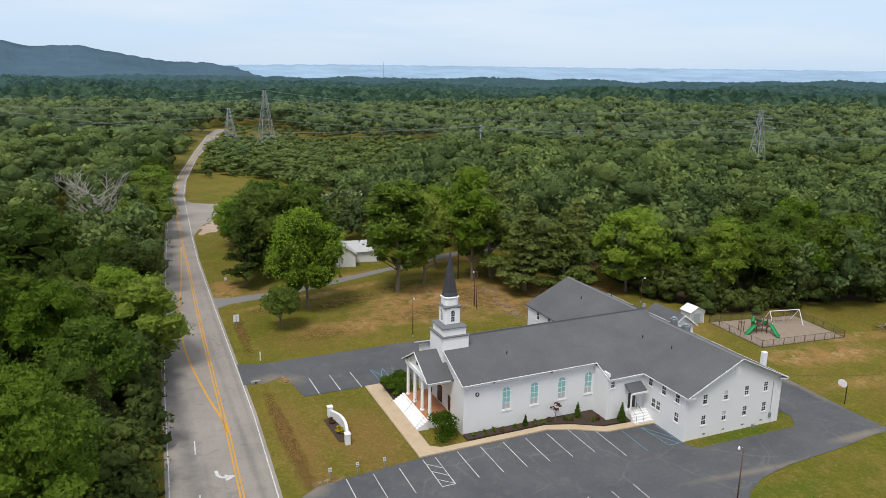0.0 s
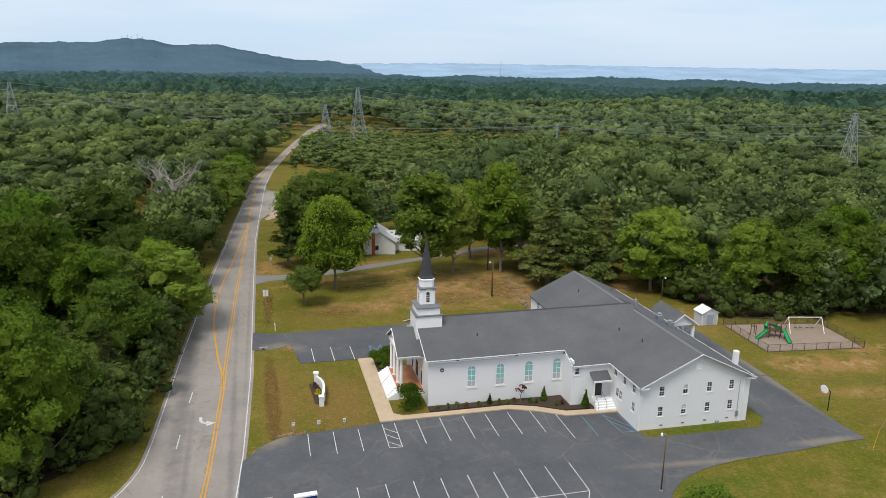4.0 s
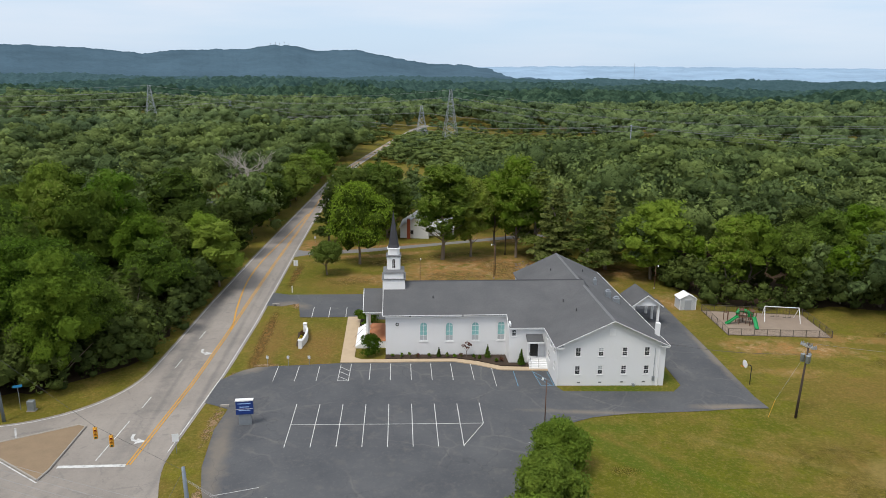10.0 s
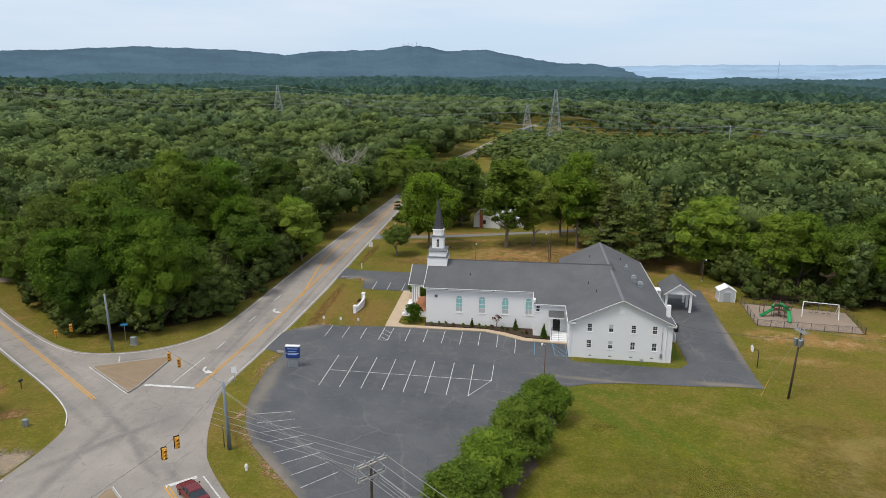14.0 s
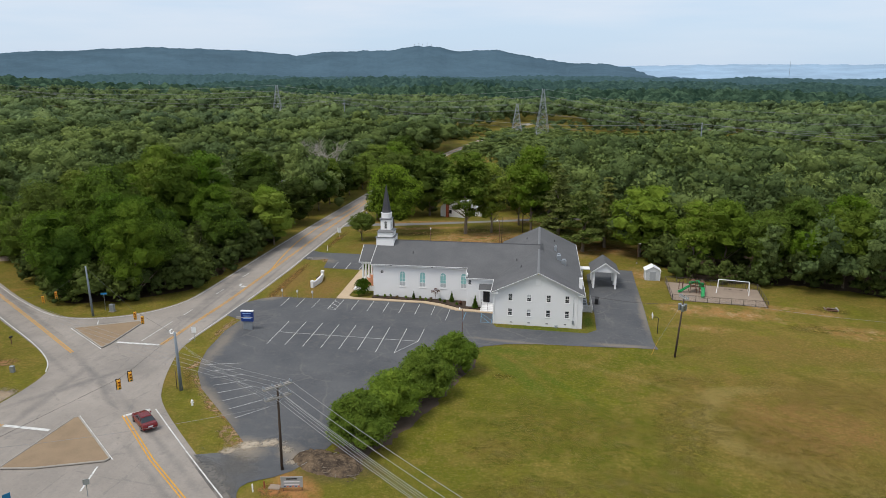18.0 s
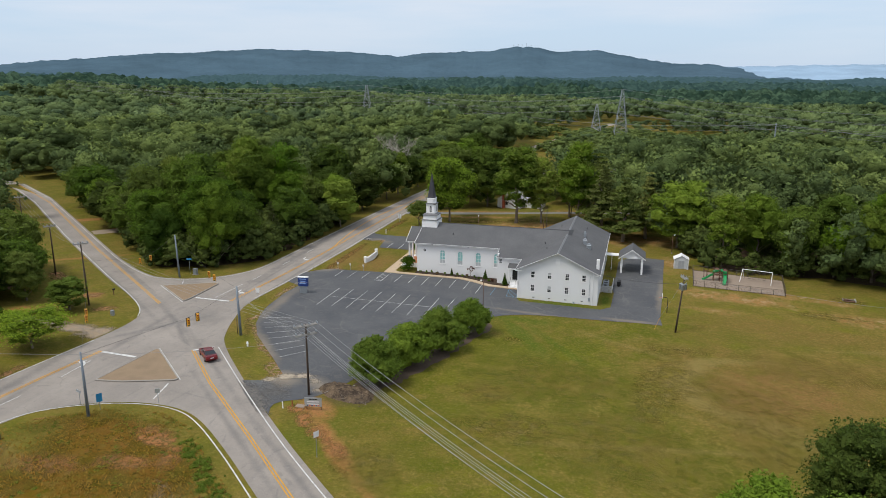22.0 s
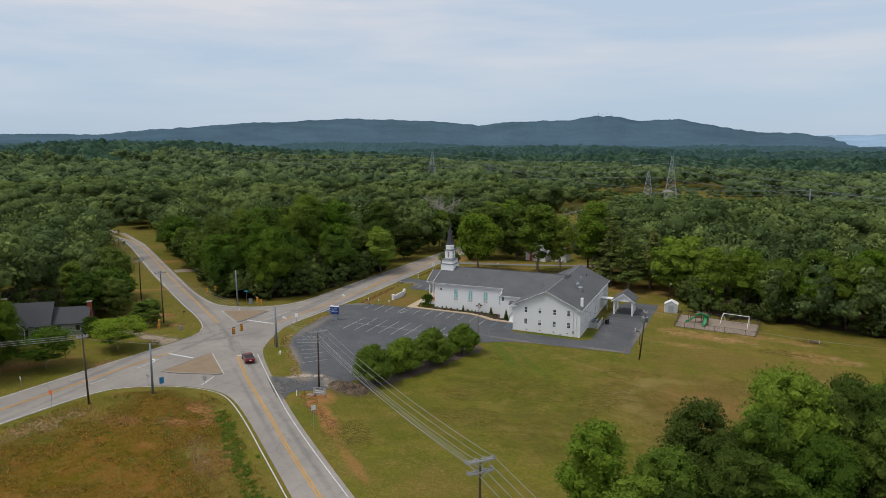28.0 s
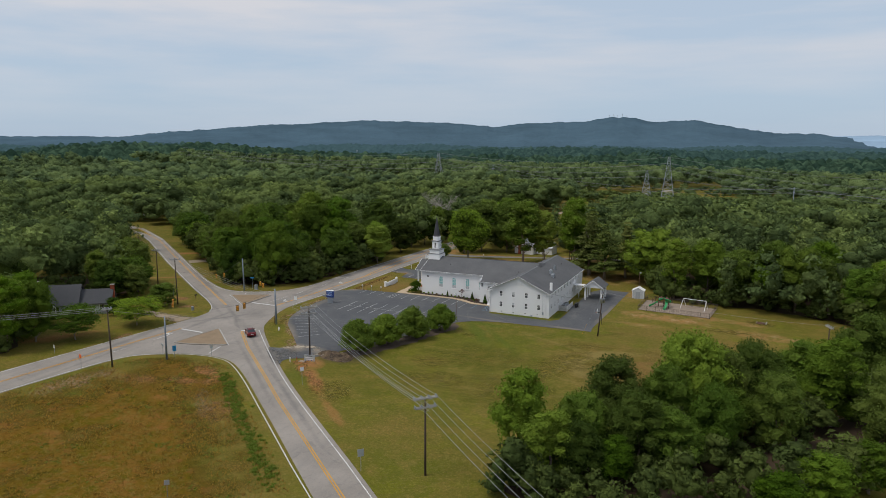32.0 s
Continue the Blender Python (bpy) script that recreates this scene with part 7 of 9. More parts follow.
for off in (-0.17, 0.17):
    mark("centre_line", [(-26.25 + off, -28.9), (-25.1 + off, -9.2), (-24.7 + off, 8.3), (-24.6 + off, 24), (-24.3 + off, 47.5), (-23.6 + off, 77), (-23.2 + off, 102), (-22.6 + off, 130), (-21.2 + off, 170), (-17.2 + off, 205), (-5.6 + off, 283), (4.6 + off, 338), (12 + off, 376)], 0.16, YELLOW_LINE)
    mark("centre_line", [(-19.2 + off * 0.7, -50.4 + off * 0.7), (-10.5 + off * 0.7, -59.2 + off * 0.7), (2.3 + off * 0.7, -70.6 + off * 0.7), (11.8 + off * 0.7, -79.3 + off * 0.7), (30.3 + off * 0.7, -95.2 + off * 0.7), (64.5 + off, -124.5 + off), (244.5 + off, -281 + off)], 0.16, YELLOW_LINE)
    mark("centre_line", [(-37.3 + off * 0.6, -34.0 + off * 0.8), (-49 + off * 0.6, -25.3 + off * 0.8), (-75 + off * 0.6, -6.2 + off * 0.8), (-126.7 + off * 0.6, 33.6 + off * 0.8), (-160 + off * 0.5, 54.5 + off)], 0.16, YELLOW_LINE)
    mark("centre_line", [(-31.9 + off, -54.8), (-32.9 + off, -65), (-33.6 + off, -75), (-34.8 + off, -90), (-38 + off, -135), (-49 + off, -300)], 0.16, YELLOW_LINE)
mark("turn_line", curve([(-24.7, 10), (-24.9, 13.5), (-26.0, 21.5), (-27.25, 35), (-27.35, 48.4), (-26.6, 60), (-25.2, 77), (-23.7, 101)]), 0.26, YELLOW_LINE)
for a, b in (((-28.3, 9.4), (-28.45, 6.4)), ((-28.7, -1.5), (-28.8, -4.5)), ((-29.1, -13.2), (-29.2, -16.2)), ((-29.5, -19.4), (-29.9, -28.0))):
    mark("lane_dash", [a, b], 0.12, WHITE_LINE)
mark("stop_bar", [(-33.3, -29.2), (-26.5, -29.0)], 0.5, WHITE_LINE)
mark("stop_bar", [(-31.6, -55.0), (-25.6, -55.1)], 0.5, WHITE_LINE)
mark("stop_bar", [(-19.2, -50.5), (-16.9, -48.4)], 0.5, WHITE_LINE)
mark("lane_line", [(-30.8, -58.2), (-30.6, -63.8)], 0.12, WHITE_LINE)
mark("lane_dash", [(-31.2, -70), (-31.5, -73)], 0.12, WHITE_LINE)
mark("yield_line", [(-14.6, -65.6), (-15.6, -61.2)], 0.2, WHITE_LINE)
mark("yield_line", [(-41.6, -21.0), (-40.3, -23.4)], 0.2, FADED_LINE)


def arrow(x, y, turn, mat=WHITE_LINE):
    """A painted lane arrow that bends to one side."""
    m = pose(x, y, 0, 0, 0, turn)

    def g(pts):
        return [tuple((m @ Vector((px, py, 0)))[:2]) for px, py in pts]
    mb = MB().line(g([(0.1, -0.75), (0.05, 0.1), (-0.2, 0.6), (-0.7, 0.85)]), 0.34, ZL).flat(g([(-0.62, 0.25), (-0.62, 1.5), (-1.75, 0.9)]), ZL)
    return part("lane_arrow", mb, mat, road)


for x, y, t in ((-26.7, 1.6, 180), (-27.8, -23.2, 180), (-30.7, -59.8, 0)):
    arrow(x, y, t)

# traffic islands
for poly, name in (([(-43.2, -25.2), (-34.1, -31.7), (-33.8, -29.9), (-33.9, -20.8), (-34.8, -20.4)], "west"), ([(-25.4, -63.4), (-24.6, -52.0), (-24.2, -51.7), (-15.2, -59.6), (-15.4, -60.2), (-21.8, -62.7)], "south")):
    isl = tagged(part("traffic_island", raised(poly, 0.0, 0.16), plain("stained_concrete_" + name, (0.255, 0.185, 0.118), 0.9, var=0.45, scale=0.6), fix=True), "raised tan concrete traffic island with worn kerb", "traffic island", kind="structure")
    c = (sum(p[0] for p in poly) / len(poly), sum(p[1] for p in poly) / len(poly))
    edge = [(p[0] + (p[0] - c[0]) * 0.06, p[1] + (p[1] - c[1]) * 0.06) for p in poly]
    for k in range(len(poly)):
        a, b = poly[k], poly[(k + 1) % len(poly)]
        part("kerb", MB().tube([(*a, ground_z(*a) + 0.15), (*b, ground_z(*b) + 0.15)], 0.1, 6), GREY_CONCRETE, isl)
    mark("edge_line", [edge[0], edge[1]] if name == "west" else [edge[2], edge[3]], 0.14, WHITE_LINE)

# stall lines
for x in (-14.85, -12.0, -9.15, -2.1, 0.73, 3.57, 6.4, 9.25, 12.1):
    mark("stall_line", [(x, -3.0 if x > -5 else -3.9), (x, -8.4 if x > -5 else -8.7)], 0.085, WHITE_LINE, lot, ZP)
mark("stall_line", [(14.95, -4.5), (14.9, -10.4)], 0.085, WHITE_LINE, lot, ZP)
for a, b in (((-6.25, -3.2), (-6.3, -8.6)), ((-4.8, -3.2), (-4.86, -8.6)), ((-6.3, -8.6), (-4.86, -8.6)), ((-6.3, -7.2), (-4.86, -8.5)), ((-6.28, -5.6), (-4.85, -7.0)), ((-6.27, -4.1), (-4.84, -5.5))):
    mark("hatch_line", [a, b], 0.085, WHITE_LINE, lot, ZP)
for a, b in (((17.9, -5.6), (17.8, -10.4)), ((20.6, -5.7), (20.9, -10.2)), ((20.9, -10.2), (22.8, -10.3)), ((20.7, -7.2), (22.3, -10.2)), ((20.65, -5.8), (22.7, -9.2)), ((22.6, -5.8), (22.7, -10.2))):
    mark("access_line", [a, b], 0.10, BLUE_LINE, lot, ZP, "faded blue access stall line")
for k in range(8):
    x = -10.74 + 2.845 * k
    mark("stall_line", [(x, -15.4), (x, -25.7)], 0.085, WHITE_LINE, lot, ZP)
mark("stall_line", [(12.03, -15.2), (11.95, -20.45), (9.2, -25.5)], 0.085, WHITE_LINE, lot, ZP)
mark("stall_line", [(-10.74, -20.6), (0, -20.55), (11.95, -20.45)], 0.085, WHITE_LINE, lot, ZP)
for k in range(8):
    t = k / 7
    a = (-17.0 + 10.6 * t - 2.2 * math.sin(math.pi * t) * 0.2, -34.9 - 14 * t)
    mark("stall_line", [(a[0] + 0.6, a[1] + 0.2), (a[0] + 5.0 - 1.4 * t, a[1] + 1.6 + 2.0 * t)], 0.09, FADED_LINE, lot, ZP)
mark("stall_line", [(18.2, -27.0), (15.2, -36.0)], 0.10, FADED_LINE, lot, ZP)
mark("stall_line", [(16.6, -25.0), (18.6, -26.6)], 0.10, FADED_LINE, lot, ZP)
for x in (-12.65, -9.85, -7.0):
    mark("stall_line", [(x - 0.15, 21.2), (x, 16.2)], 0.10, WHITE_LINE, lot_n, ZP)
for a, b in (((-4.3, 21.0), (-4.2, 17.0)), ((-2.6, 21.0), (-2.5, 17.0)), ((-4.3, 21.0), (-2.5, 17.0)), ((-4.2, 17), (-2.6, 21))):
    mark("access_line", [a, b], 0.09, BLUE_LINE, lot_n, ZP)
SPILL = mat_patch("pale_gravel_spill", ((-1.6, -54.4, 2.0, 1.2, 35, 1.0), (0.6, -53.6, 2.0, 1.1, 20, 1.0), (-3.4, -55.8, 1.4, 0.8, 40, 0.8), (2.6, -54.4, 1.4, 0.8, -20, 0.6), (4.4, -57.0, 1.0, 0.7, 0, 0.7)), 0.7, 2.6, 0.30, 0.48, ((0, (0.46, 0.395, 0.31)), (1.2, (0.36, 0.29, 0.21), 0.56)))
tagged(part("gravel_spill", MB().flat([(-6, -57.4), (-5, -52), (4, -50.5), (6, -58), (2, -59)], lift(0.058)), SPILL), "pale gravel washed over the lot's edge", "gravel", kind="structure")


# ---- poles, wires and signals ----
def utility_pole(x, y, h, label, lean=(0, 0), arms=((0.5, 2.4),), turn=0.0, drums=0, r=0.16, mat=WOOD_POLE):
    t = thing("utility_pole", pose(x, y, ground_z(x, y)), label, "utility pole")
    top = Vector((lean[0], lean[1], h))
    part("pole", MB().tube([(0, 0, -0.3), top * 0.5, top], [r, r * 0.85, r * 0.62], 9), mat, t, smooth=True)
    m = pose(0, 0, 0, 0, 0, turn)
    for dz, w in arms:
        c = top * ((h - dz) / h)
        arm = part("crossarm", MB().box(-w / 2, w / 2, -0.24, -0.08, -0.09, 0.09, Matrix.Translation(c) @ m).box(-w / 2, w / 2, 0.10, 0.26, -0.09, 0.09, Matrix.Translation(c) @ m), ARM_WOOD if mat is WOOD_POLE else GREY_POLE, t)
        for k in range(8):
            px = -w / 2 + 0.1 + (w - 0.2) * (k % 4) / 3
            p = Matrix.Translation(c) @ m @ Vector((px, -0.16 if k < 4 else 0.18, 0.06))
            part("insulator", MB().tube([p, p + Vector((0, 0, 0.12)), p + Vector((0, 0, 0.30))], [0.05, 0.10, 0.05], 6), GALV, arm)
        part("brace", MB().tube([Matrix.Translation(c) @ m @ Vector((-w * 0.3, -0.14, 0)), c + Vector((0, 0, -0.7))], 0.02).tube([Matrix.Translation(c) @ m @ Vector((w * 0.3, -0.14, 0)), c + Vector((0, 0, -0.7))], 0.02), GALV, t)
    for k in range(drums):
        a = 2 * math.pi * k / max(drums, 1) + 0.4
        c = top * ((h - 1.9) / h) + Vector((0.42 * math.cos(a), 0.42 * math.sin(a), 0))
        dr_ = part("transformer", MB().tube([c + Vector((0, 0, -0.5)), c + Vector((0, 0, -0.45)), c + Vector((0, 0, 0.4)), c + Vector((0, 0, 0.48)), c + Vector((0, 0, 0.52))], [0.22, 0.26, 0.26, 0.28, 0.1], 12), GALV, t, "grey drum transformer", smooth=True)
        part("bushing", MB().tube([c + Vector((0.08, 0, 0.5)), c + Vector((0.1, 0, 0.75))], 0.035), GALV, dr_)
    return Vector((x, y, ground_z(x, y))) + top


def wire(a, b, sag, r=0.018, mat=WIRE, n=12):
    a, b = Vector(a), Vector(b)
    mb = MB().tube([a.lerp(b, k / n) - Vector((0, 0, sag * 4 * (k / n) * (1 - k / n))) for k in range(n + 1)], r, 4)
    return tagged(part("overhead_wire", mb, mat), "thin overhead utility wire strung between poles", "wire", "overhead wires")


T2 = utility_pole(3.8, -58.5, 9.8, "weathered wooden utility pole with two crossarms", arms=((0.15, 3.2), (1.35, 2.9)), turn=48, drums=0)
TB = utility_pole(43.9, -92.1, 10.4, "wooden utility pole with two crossarms above the field", arms=((0.15, 3.2), (1.35, 2.9)), turn=48, drums=0)
T3 = utility_pole(-48.3, -38.7, 11.4, "dark wooden utility pole with crossarm beside the road", lean=(-0.5, 0.3), arms=((0.3, 2.4),), turn=55)
T4 = utility_pole(-68, -25.5, 10.2, "wooden utility pole on the roadside bank", arms=((0.3, 2.2),), turn=55)
T5 = utility_pole(-98.6, -2.9, 10.0, "wooden utility pole beside the far road", arms=((0.3, 2.2),), turn=55)
T1 = utility_pole(-24.6, -79.3, 11.0, "dark leaning wooden pole at the meadow's edge", lean=(-0.6, 0.2), arms=((0.4, 1.6),), turn=70)
TF = utility_pole(51.0, -19.5, 9.7, "leaning wooden pole carrying drum transformers", lean=(0.75, 0.5), arms=((0.4, 2.0),), turn=110, drums=3)
TR = utility_pole(94.5, -21.6, 8.3, "wooden pole with crossarm beyond the field", arms=((0.3, 2.4),), turn=110)
utility_pole(26.0, 58.0, 8.6, "dark pole under the trees", arms=(), r=0.14)
utility_pole(21.5, 41.3, 7.4, "slim pole on the bare lawn", arms=(), r=0.09)
M1 = utility_pole(-43.7, -19.3, 8.7, "grey steel signal pole at the wooded corner", arms=(), r=0.2, mat=GREY_POLE, lean=(-0.35, 0.1))
M3 = utility_pole(-15.8, -42.7, 8.0, "grey steel signal pole on the grass verge", arms=(), r=0.24, mat=GREY_POLE, lean=(-0.3, 0.2))
utility_pole(-16.6, -42.3, 2.7, "thin weathered wooden stake beside the signal pole", arms=(), r=0.06, lean=(-0.05, 0.03))
M2 = utility_pole(-19.1, -71.8, 8.3, "grey steel signal pole beside the meadow", arms=(), r=0.2, mat=GREY_POLE, lean=(-0.15, 0.15))
E1, E2 = Vector((82, -128, 8.0)), Vector((-78, -112, 8.5))
for k in range(4):
    d = Vector((0.62, 0.55, 0)) * (k - 1.5) * 1.25
    wire(T2 + d + Vector((0, 0, 0.0)), TB + d, 0.9, 0.03)
    wire(TB + d, E1 + d, 0.9, 0.03)
    wire(T3 + d * 0.8 + Vector((0, 0, -0.2)), T2 + d, 1.0, 0.016)
    if k < 3:
        wire(T3 + d * 0.7 + Vector((0, 0, -0.2)), T4 + d * 0.7, 0.6, 0.016)
        wire(T4 + d * 0.7, T5 + d * 0.7, 0.8, 0.016)
        wire(T1 + Vector((0, 0, -0.3 * k)), E2 + Vector((0, 0, -0.5 * k)), 0.7, 0.018)
for dz in (-1.35, -1.6, -2.0):
    wire(T2 + Vector((0.5, 0.4, dz)), TB + Vector((0.5, 0.4, dz)), 1.0, 0.03)
    wire(T2 + Vector((-0.4, -0.3, dz)), M3 + Vector((0, 0, -0.6 + dz * 0.3)), 0.4, 0.014)
wire(T1 + Vector((0, 0, -0.6)), T2 + Vector((0, 0, -2.2)), 0.8, 0.016)
wire(TF + Vector((0, 0, -1.4)), (37.7, -9.6, 4.7), 0.5, 0.025, DARK_WIRE)
wire(TF, TR, 0.9, 0.016)
wire(TR, (150, -24, 7), 0.9, 0.016)


def signal_head(p, turn, plate):
    """A hanging three-lamp traffic signal."""
    t = thing("traffic_signal", Matrix.Translation(p) @ pose(0, 0, 0, 0, 0, turn), "yellow three-lamp traffic signal hung from a span wire", "traffic signal", "signals at the crossing")
    body = part("housing", MB().box(-0.19, 0.19, -0.16, 0.16, -1.25, -0.12, bev=0.03), SIGNAL_YELLOW, t, fix=True)
    if plate:
        part("backplate", MB().box(-0.27, 0.27, 0.165, 0.18, -1.33, -0.04), IRON, t)
    part("hanger", MB().tube([(0, 0, -0.14), (0, 0, 0.0)], 0.03), IRON, t)
    for k, c in enumerate((LAMP_RED, LAMP_AMBER, LAMP_GREEN)):
        z = -0.32 - 0.37 * k
        part("lens", MB().tube([(0, -0.165, z), (0, -0.185, z)], 0.13, 12), c, body)
        part("visor", MB().loft([[(0.15 * math.cos(a), y, z + 0.15 * math.sin(a)) for a in np.linspace(-0.3, math.pi + 0.3, 9)] + [(0.135 * math.cos(a), y, z + 0.135 * math.sin(a)) for a in np.linspace(math.pi + 0.3, -0.3, 9)] for y in (-0.162, -0.38)]), SIGNAL_YELLOW, body, fix=True)
    return t


LAMP_RED, LAMP_AMBER, LAMP_GREEN = plain("red_lens", (0.25, 0.02, 0.02), 0.3), plain("amber_lens", (0.35, 0.16, 0.02), 0.3), plain("green_lens", (0.02, 0.14, 0.09), 0.3)
for a, b, heads, turn, plate in ((M1, T3 + Vector((0, 0, -3.2)), ((-47.7, -22.3, 5.3), (-48.4, -24.5, 5.2)), 35, False), (M1, M3, ((-27.0, -33.6, 6.75), (-24.8, -35.4, 6.85)), 20, False), (M3, M2, ((-16.4, -52.5, 6.43), (-16.8, -54.2, 6.18)), 45, True), (T3 + Vector((0, 0, -3.4)), M2, ((-34.5, -54.0, 5.9), (-33.4, -55.3, 5.45)), 45, False)):
    stops = [Vector(a) + Vector((0, 0, -0.3))] + [Vector(q) for q in heads] + [Vector(b) + Vector((0, 0, -0.3))]
    tagged(part("overhead_wire", MB().tube(stops, 0.016, 4), DARK_WIRE), "thin span wire that carries traffic signals", "wire", "overhead wires")
    for q in heads:
        signal_head(Vector(q), turn, plate)


def lamp_post(x, y, h, label, arm=(0.5, 0)):
    t = thing("street_lamp", pose(x, y, ground_z(x, y)), label, "street lamp")
    part("pole", MB().tube([(0, 0, -0.2), (0, 0, h)], [0.075, 0.05], 8), BROWN_POST, t, smooth=True)
    part("arm", MB().tube([(0, 0, h - 0.05), (arm[0] * 0.6, arm[1] * 0.6, h + 0.12), (arm[0], arm[1], h + 0.1)], 0.03), GALV, t)
    part("lamp_head", MB().tube([(arm[0], arm[1], h + 0.2), (arm[0], arm[1], h + 0.1), (arm[0], arm[1], h - 0.1), (arm[0], arm[1], h - 0.15)], [0.04, 0.10, 0.13, 0.09], 10), TRIM, t, "white lamp head", smooth=True)
    part("base", MB().tube([(0, 0, -0.1), (0, 0, 0.25)], 0.16, 8), GREY_CONCRETE, t)


lamp_post(19.0, -22.0, 6.4, "brown lamp post at the lot's edge", (-0.45, 0.1))
lamp_post(5.9, 31.2, 6.2, "dark lamp post behind the side lot", (0.1, -0.25))
lamp_post(52.0, 33.5, 4.6, "lamp post at the wood's edge", (0.4, -0.2))
lamp_post(21.0, 39.4, 7.0, "lamp post on the bare lawn", (-0.6, 0.1))


# ---- lattice towers and their lines ----
def lattice_tower(x, y, h, w, label, arms=((0.78, 0.34), (0.9, 0.26))):
    z0 = float(terrain(x, y))
    t = thing("pylon", pose(x, y, z0, 0, 0, 9), label, "pylon", "power line pylons")
    lv = np.linspace(0, 1, 8)

    def half(f):
        return w / 2 * (1 - f) ** 1.15 + 0.55
    cs = [(1, 1), (-1, 1), (-1, -1), (1, -1)]
    for cx, cy in cs:
        part("leg", MB().tube([(cx * half(f), cy * half(f), h * f) for f in lv], [0.11] * 7 + [0.07], 4), GALV, t)
    br = MB()
    for i in range(7):
        for k in range(4):
            a, b = cs[k], cs[(k + 1) % 4]
            p = lambda c, f: (c[0] * half(f), c[1] * half(f), h * f)
            br.tube([p(a, lv[i]), p(b, lv[i + 1])], 0.055, 4).tube([p(b, lv[i]), p(a, lv[i + 1])], 0.055, 4).tube([p(a, lv[i + 1]), p(b, lv[i + 1])], 0.05, 4)
    part("bracing", br, GALV, t)
    tips = []
    for f, reach in arms:
        L = h * reach
        for s in (-1, 1):
            part("arm", MB().tube([(0, s * half(f), h * f), (0, s * (half(f) + L * 0.55), h * f + 0.2)], 0.09, 4).tube([(0, s * half(f), h * (f + 0.05)), (0, s * (half(f) + L * 0.55), h * f + 0.25)], 0.07, 4), GALV, t)
            tips.append((x, y + s * (half(f) + L * 0.55), z0 + h * f - 0.9))
    tips.append((x, y, z0 + h))
    return tips


TW = lattice_tower(30.5, 300, 29.5, 7.6, "grey steel lattice pylon in the cutting")
lattice_tower(15.0, 318, 19.5, 6.0, "smaller grey lattice pylon beside the road")
TL = lattice_tower(-141, 328, 27.0, 7.5, "grey lattice pylon above the woods")
TE = lattice_tower(184, 132, 29.6, 6.0, "grey lattice pylon rising from the woods")
LW = plain("power_line_wire", (0.20, 0.21, 0.22), 0.5, 0.3)
for P, Q in ((TL, TW), (TW, TE)):
    for a, b in zip(P, Q):
        wire(a, b, 5.0, 0.045, LW, 18)
for a in TL:
    wire(a, (a[0] - 300, a[1] + 50, a[2] + 2), 5.0, 0.045, LW, 14)
for a in TE:
    wire(a, (a[0] + 240, a[1] - 110, a[2] - 4), 5.0, 0.045, LW, 14)
for dy in (-9, 9):
    wire((-400, 385 + dy, 17), (15, 318 + dy * 0.3, 17.5), 6, 0.05, LW, 18)
    wire((15, 318 + dy * 0.3, 17.5), (420, 250 + dy, 11), 9, 0.05, LW, 18)
PP = utility_pole(97.2, 191.5, 20.4, "tall slim transmission pole above the woods", arms=((0.5, 3.0), (2.5, 3.0)), turn=80, mat=GREY_POLE, r=0.3)
PQ = utility_pole(-94, 320, 19.5, "tall slim transmission pole in the woods", arms=((0.5, 3.0), (2.5, 3.0)), turn=80, mat=GREY_POLE, r=0.3)

for k in range(3):
    d = Vector((0, 1.2 * (k - 1), -0.5 - 2.0 * (k == 1)))
    wire(PQ + d, PP + d, 6.0, 0.04, LW, 18)
    wire(PP + d, PP + d + Vector((260, -42, -4)), 6.0, 0.04, LW, 14)
    wire(PQ + d, PQ + d + Vector((-260, 42, 4)), 6.0, 0.04, LW, 14)


# masts far off: two in the woods and a row on the highest hilltop
def mast(x, y, z0, h, r):
    t = thing("radio_mast", pose(x, y, z0), "thin grey radio mast far off", "radio mast", "radio masts")
    part("pole", MB().tube([(0, 0, -4), (0, 0, h * 0.5), (0, 0, h)], [r, r * 0.8, r * 0.5], 6), GALV, t)
    for f in (0.82, 0.93):
        part("antenna", MB().tube([(0, 0, h * f), (0, 0, h * f + 1.6)], r * 2.2, 6), GALV, t)


mast(1150, 3400, 8, 88, 1.0)
mast(-866, 1438, float(terrain(-866, 1438)), 19.5 - float(terrain(-866, 1438)), 0.7)
for db, h in ((-0.55, 24), (-0.2, 30), (0.1, 26), (0.45, 34), (0.8, 22)):
    a = radians(PK + db)
    mast(10 + 4448 * math.sin(a), -100 + 4448 * math.cos(a), 180, h, 1.0)


# ---- signs ----
def sign_post(x, y, h, w, ph, color, label, turn=0.0, posts=1, bars=0, bar_color=None, name="road_sign", cat="sign"):
    """A flat board on one or two posts, with lines of writing too small to read as plain bars."""
    t = thing(name, pose(x, y, ground_z(x, y), 0, 0, turn), label, cat)
    for px in ((0,) if posts == 1 else (-w * 0.42, w * 0.42)):
        part("post", MB().tube([(px, 0.04, -0.2), (px, 0.04, h - 0.05)], 0.035, 6), GALV if posts == 1 else BROWN_POST, t)
    b = part("board", MB().box(-w / 2, w / 2, -0.025, 0.0, h - ph, h, bev=0.006), color, t, fix=True)
    for k in range(bars):
        z = h - ph + ph * (k + 0.7) / (bars + 0.4)
        f = (0.78, 0.6, 0.7, 0.5)[k % 4]
        part("lettering_bar", MB().box(-w / 2 * f, w / 2 * f, -0.032, -0.028, z - ph * 0.09, z + ph * 0.05), bar_color or IRON, b)
    return t


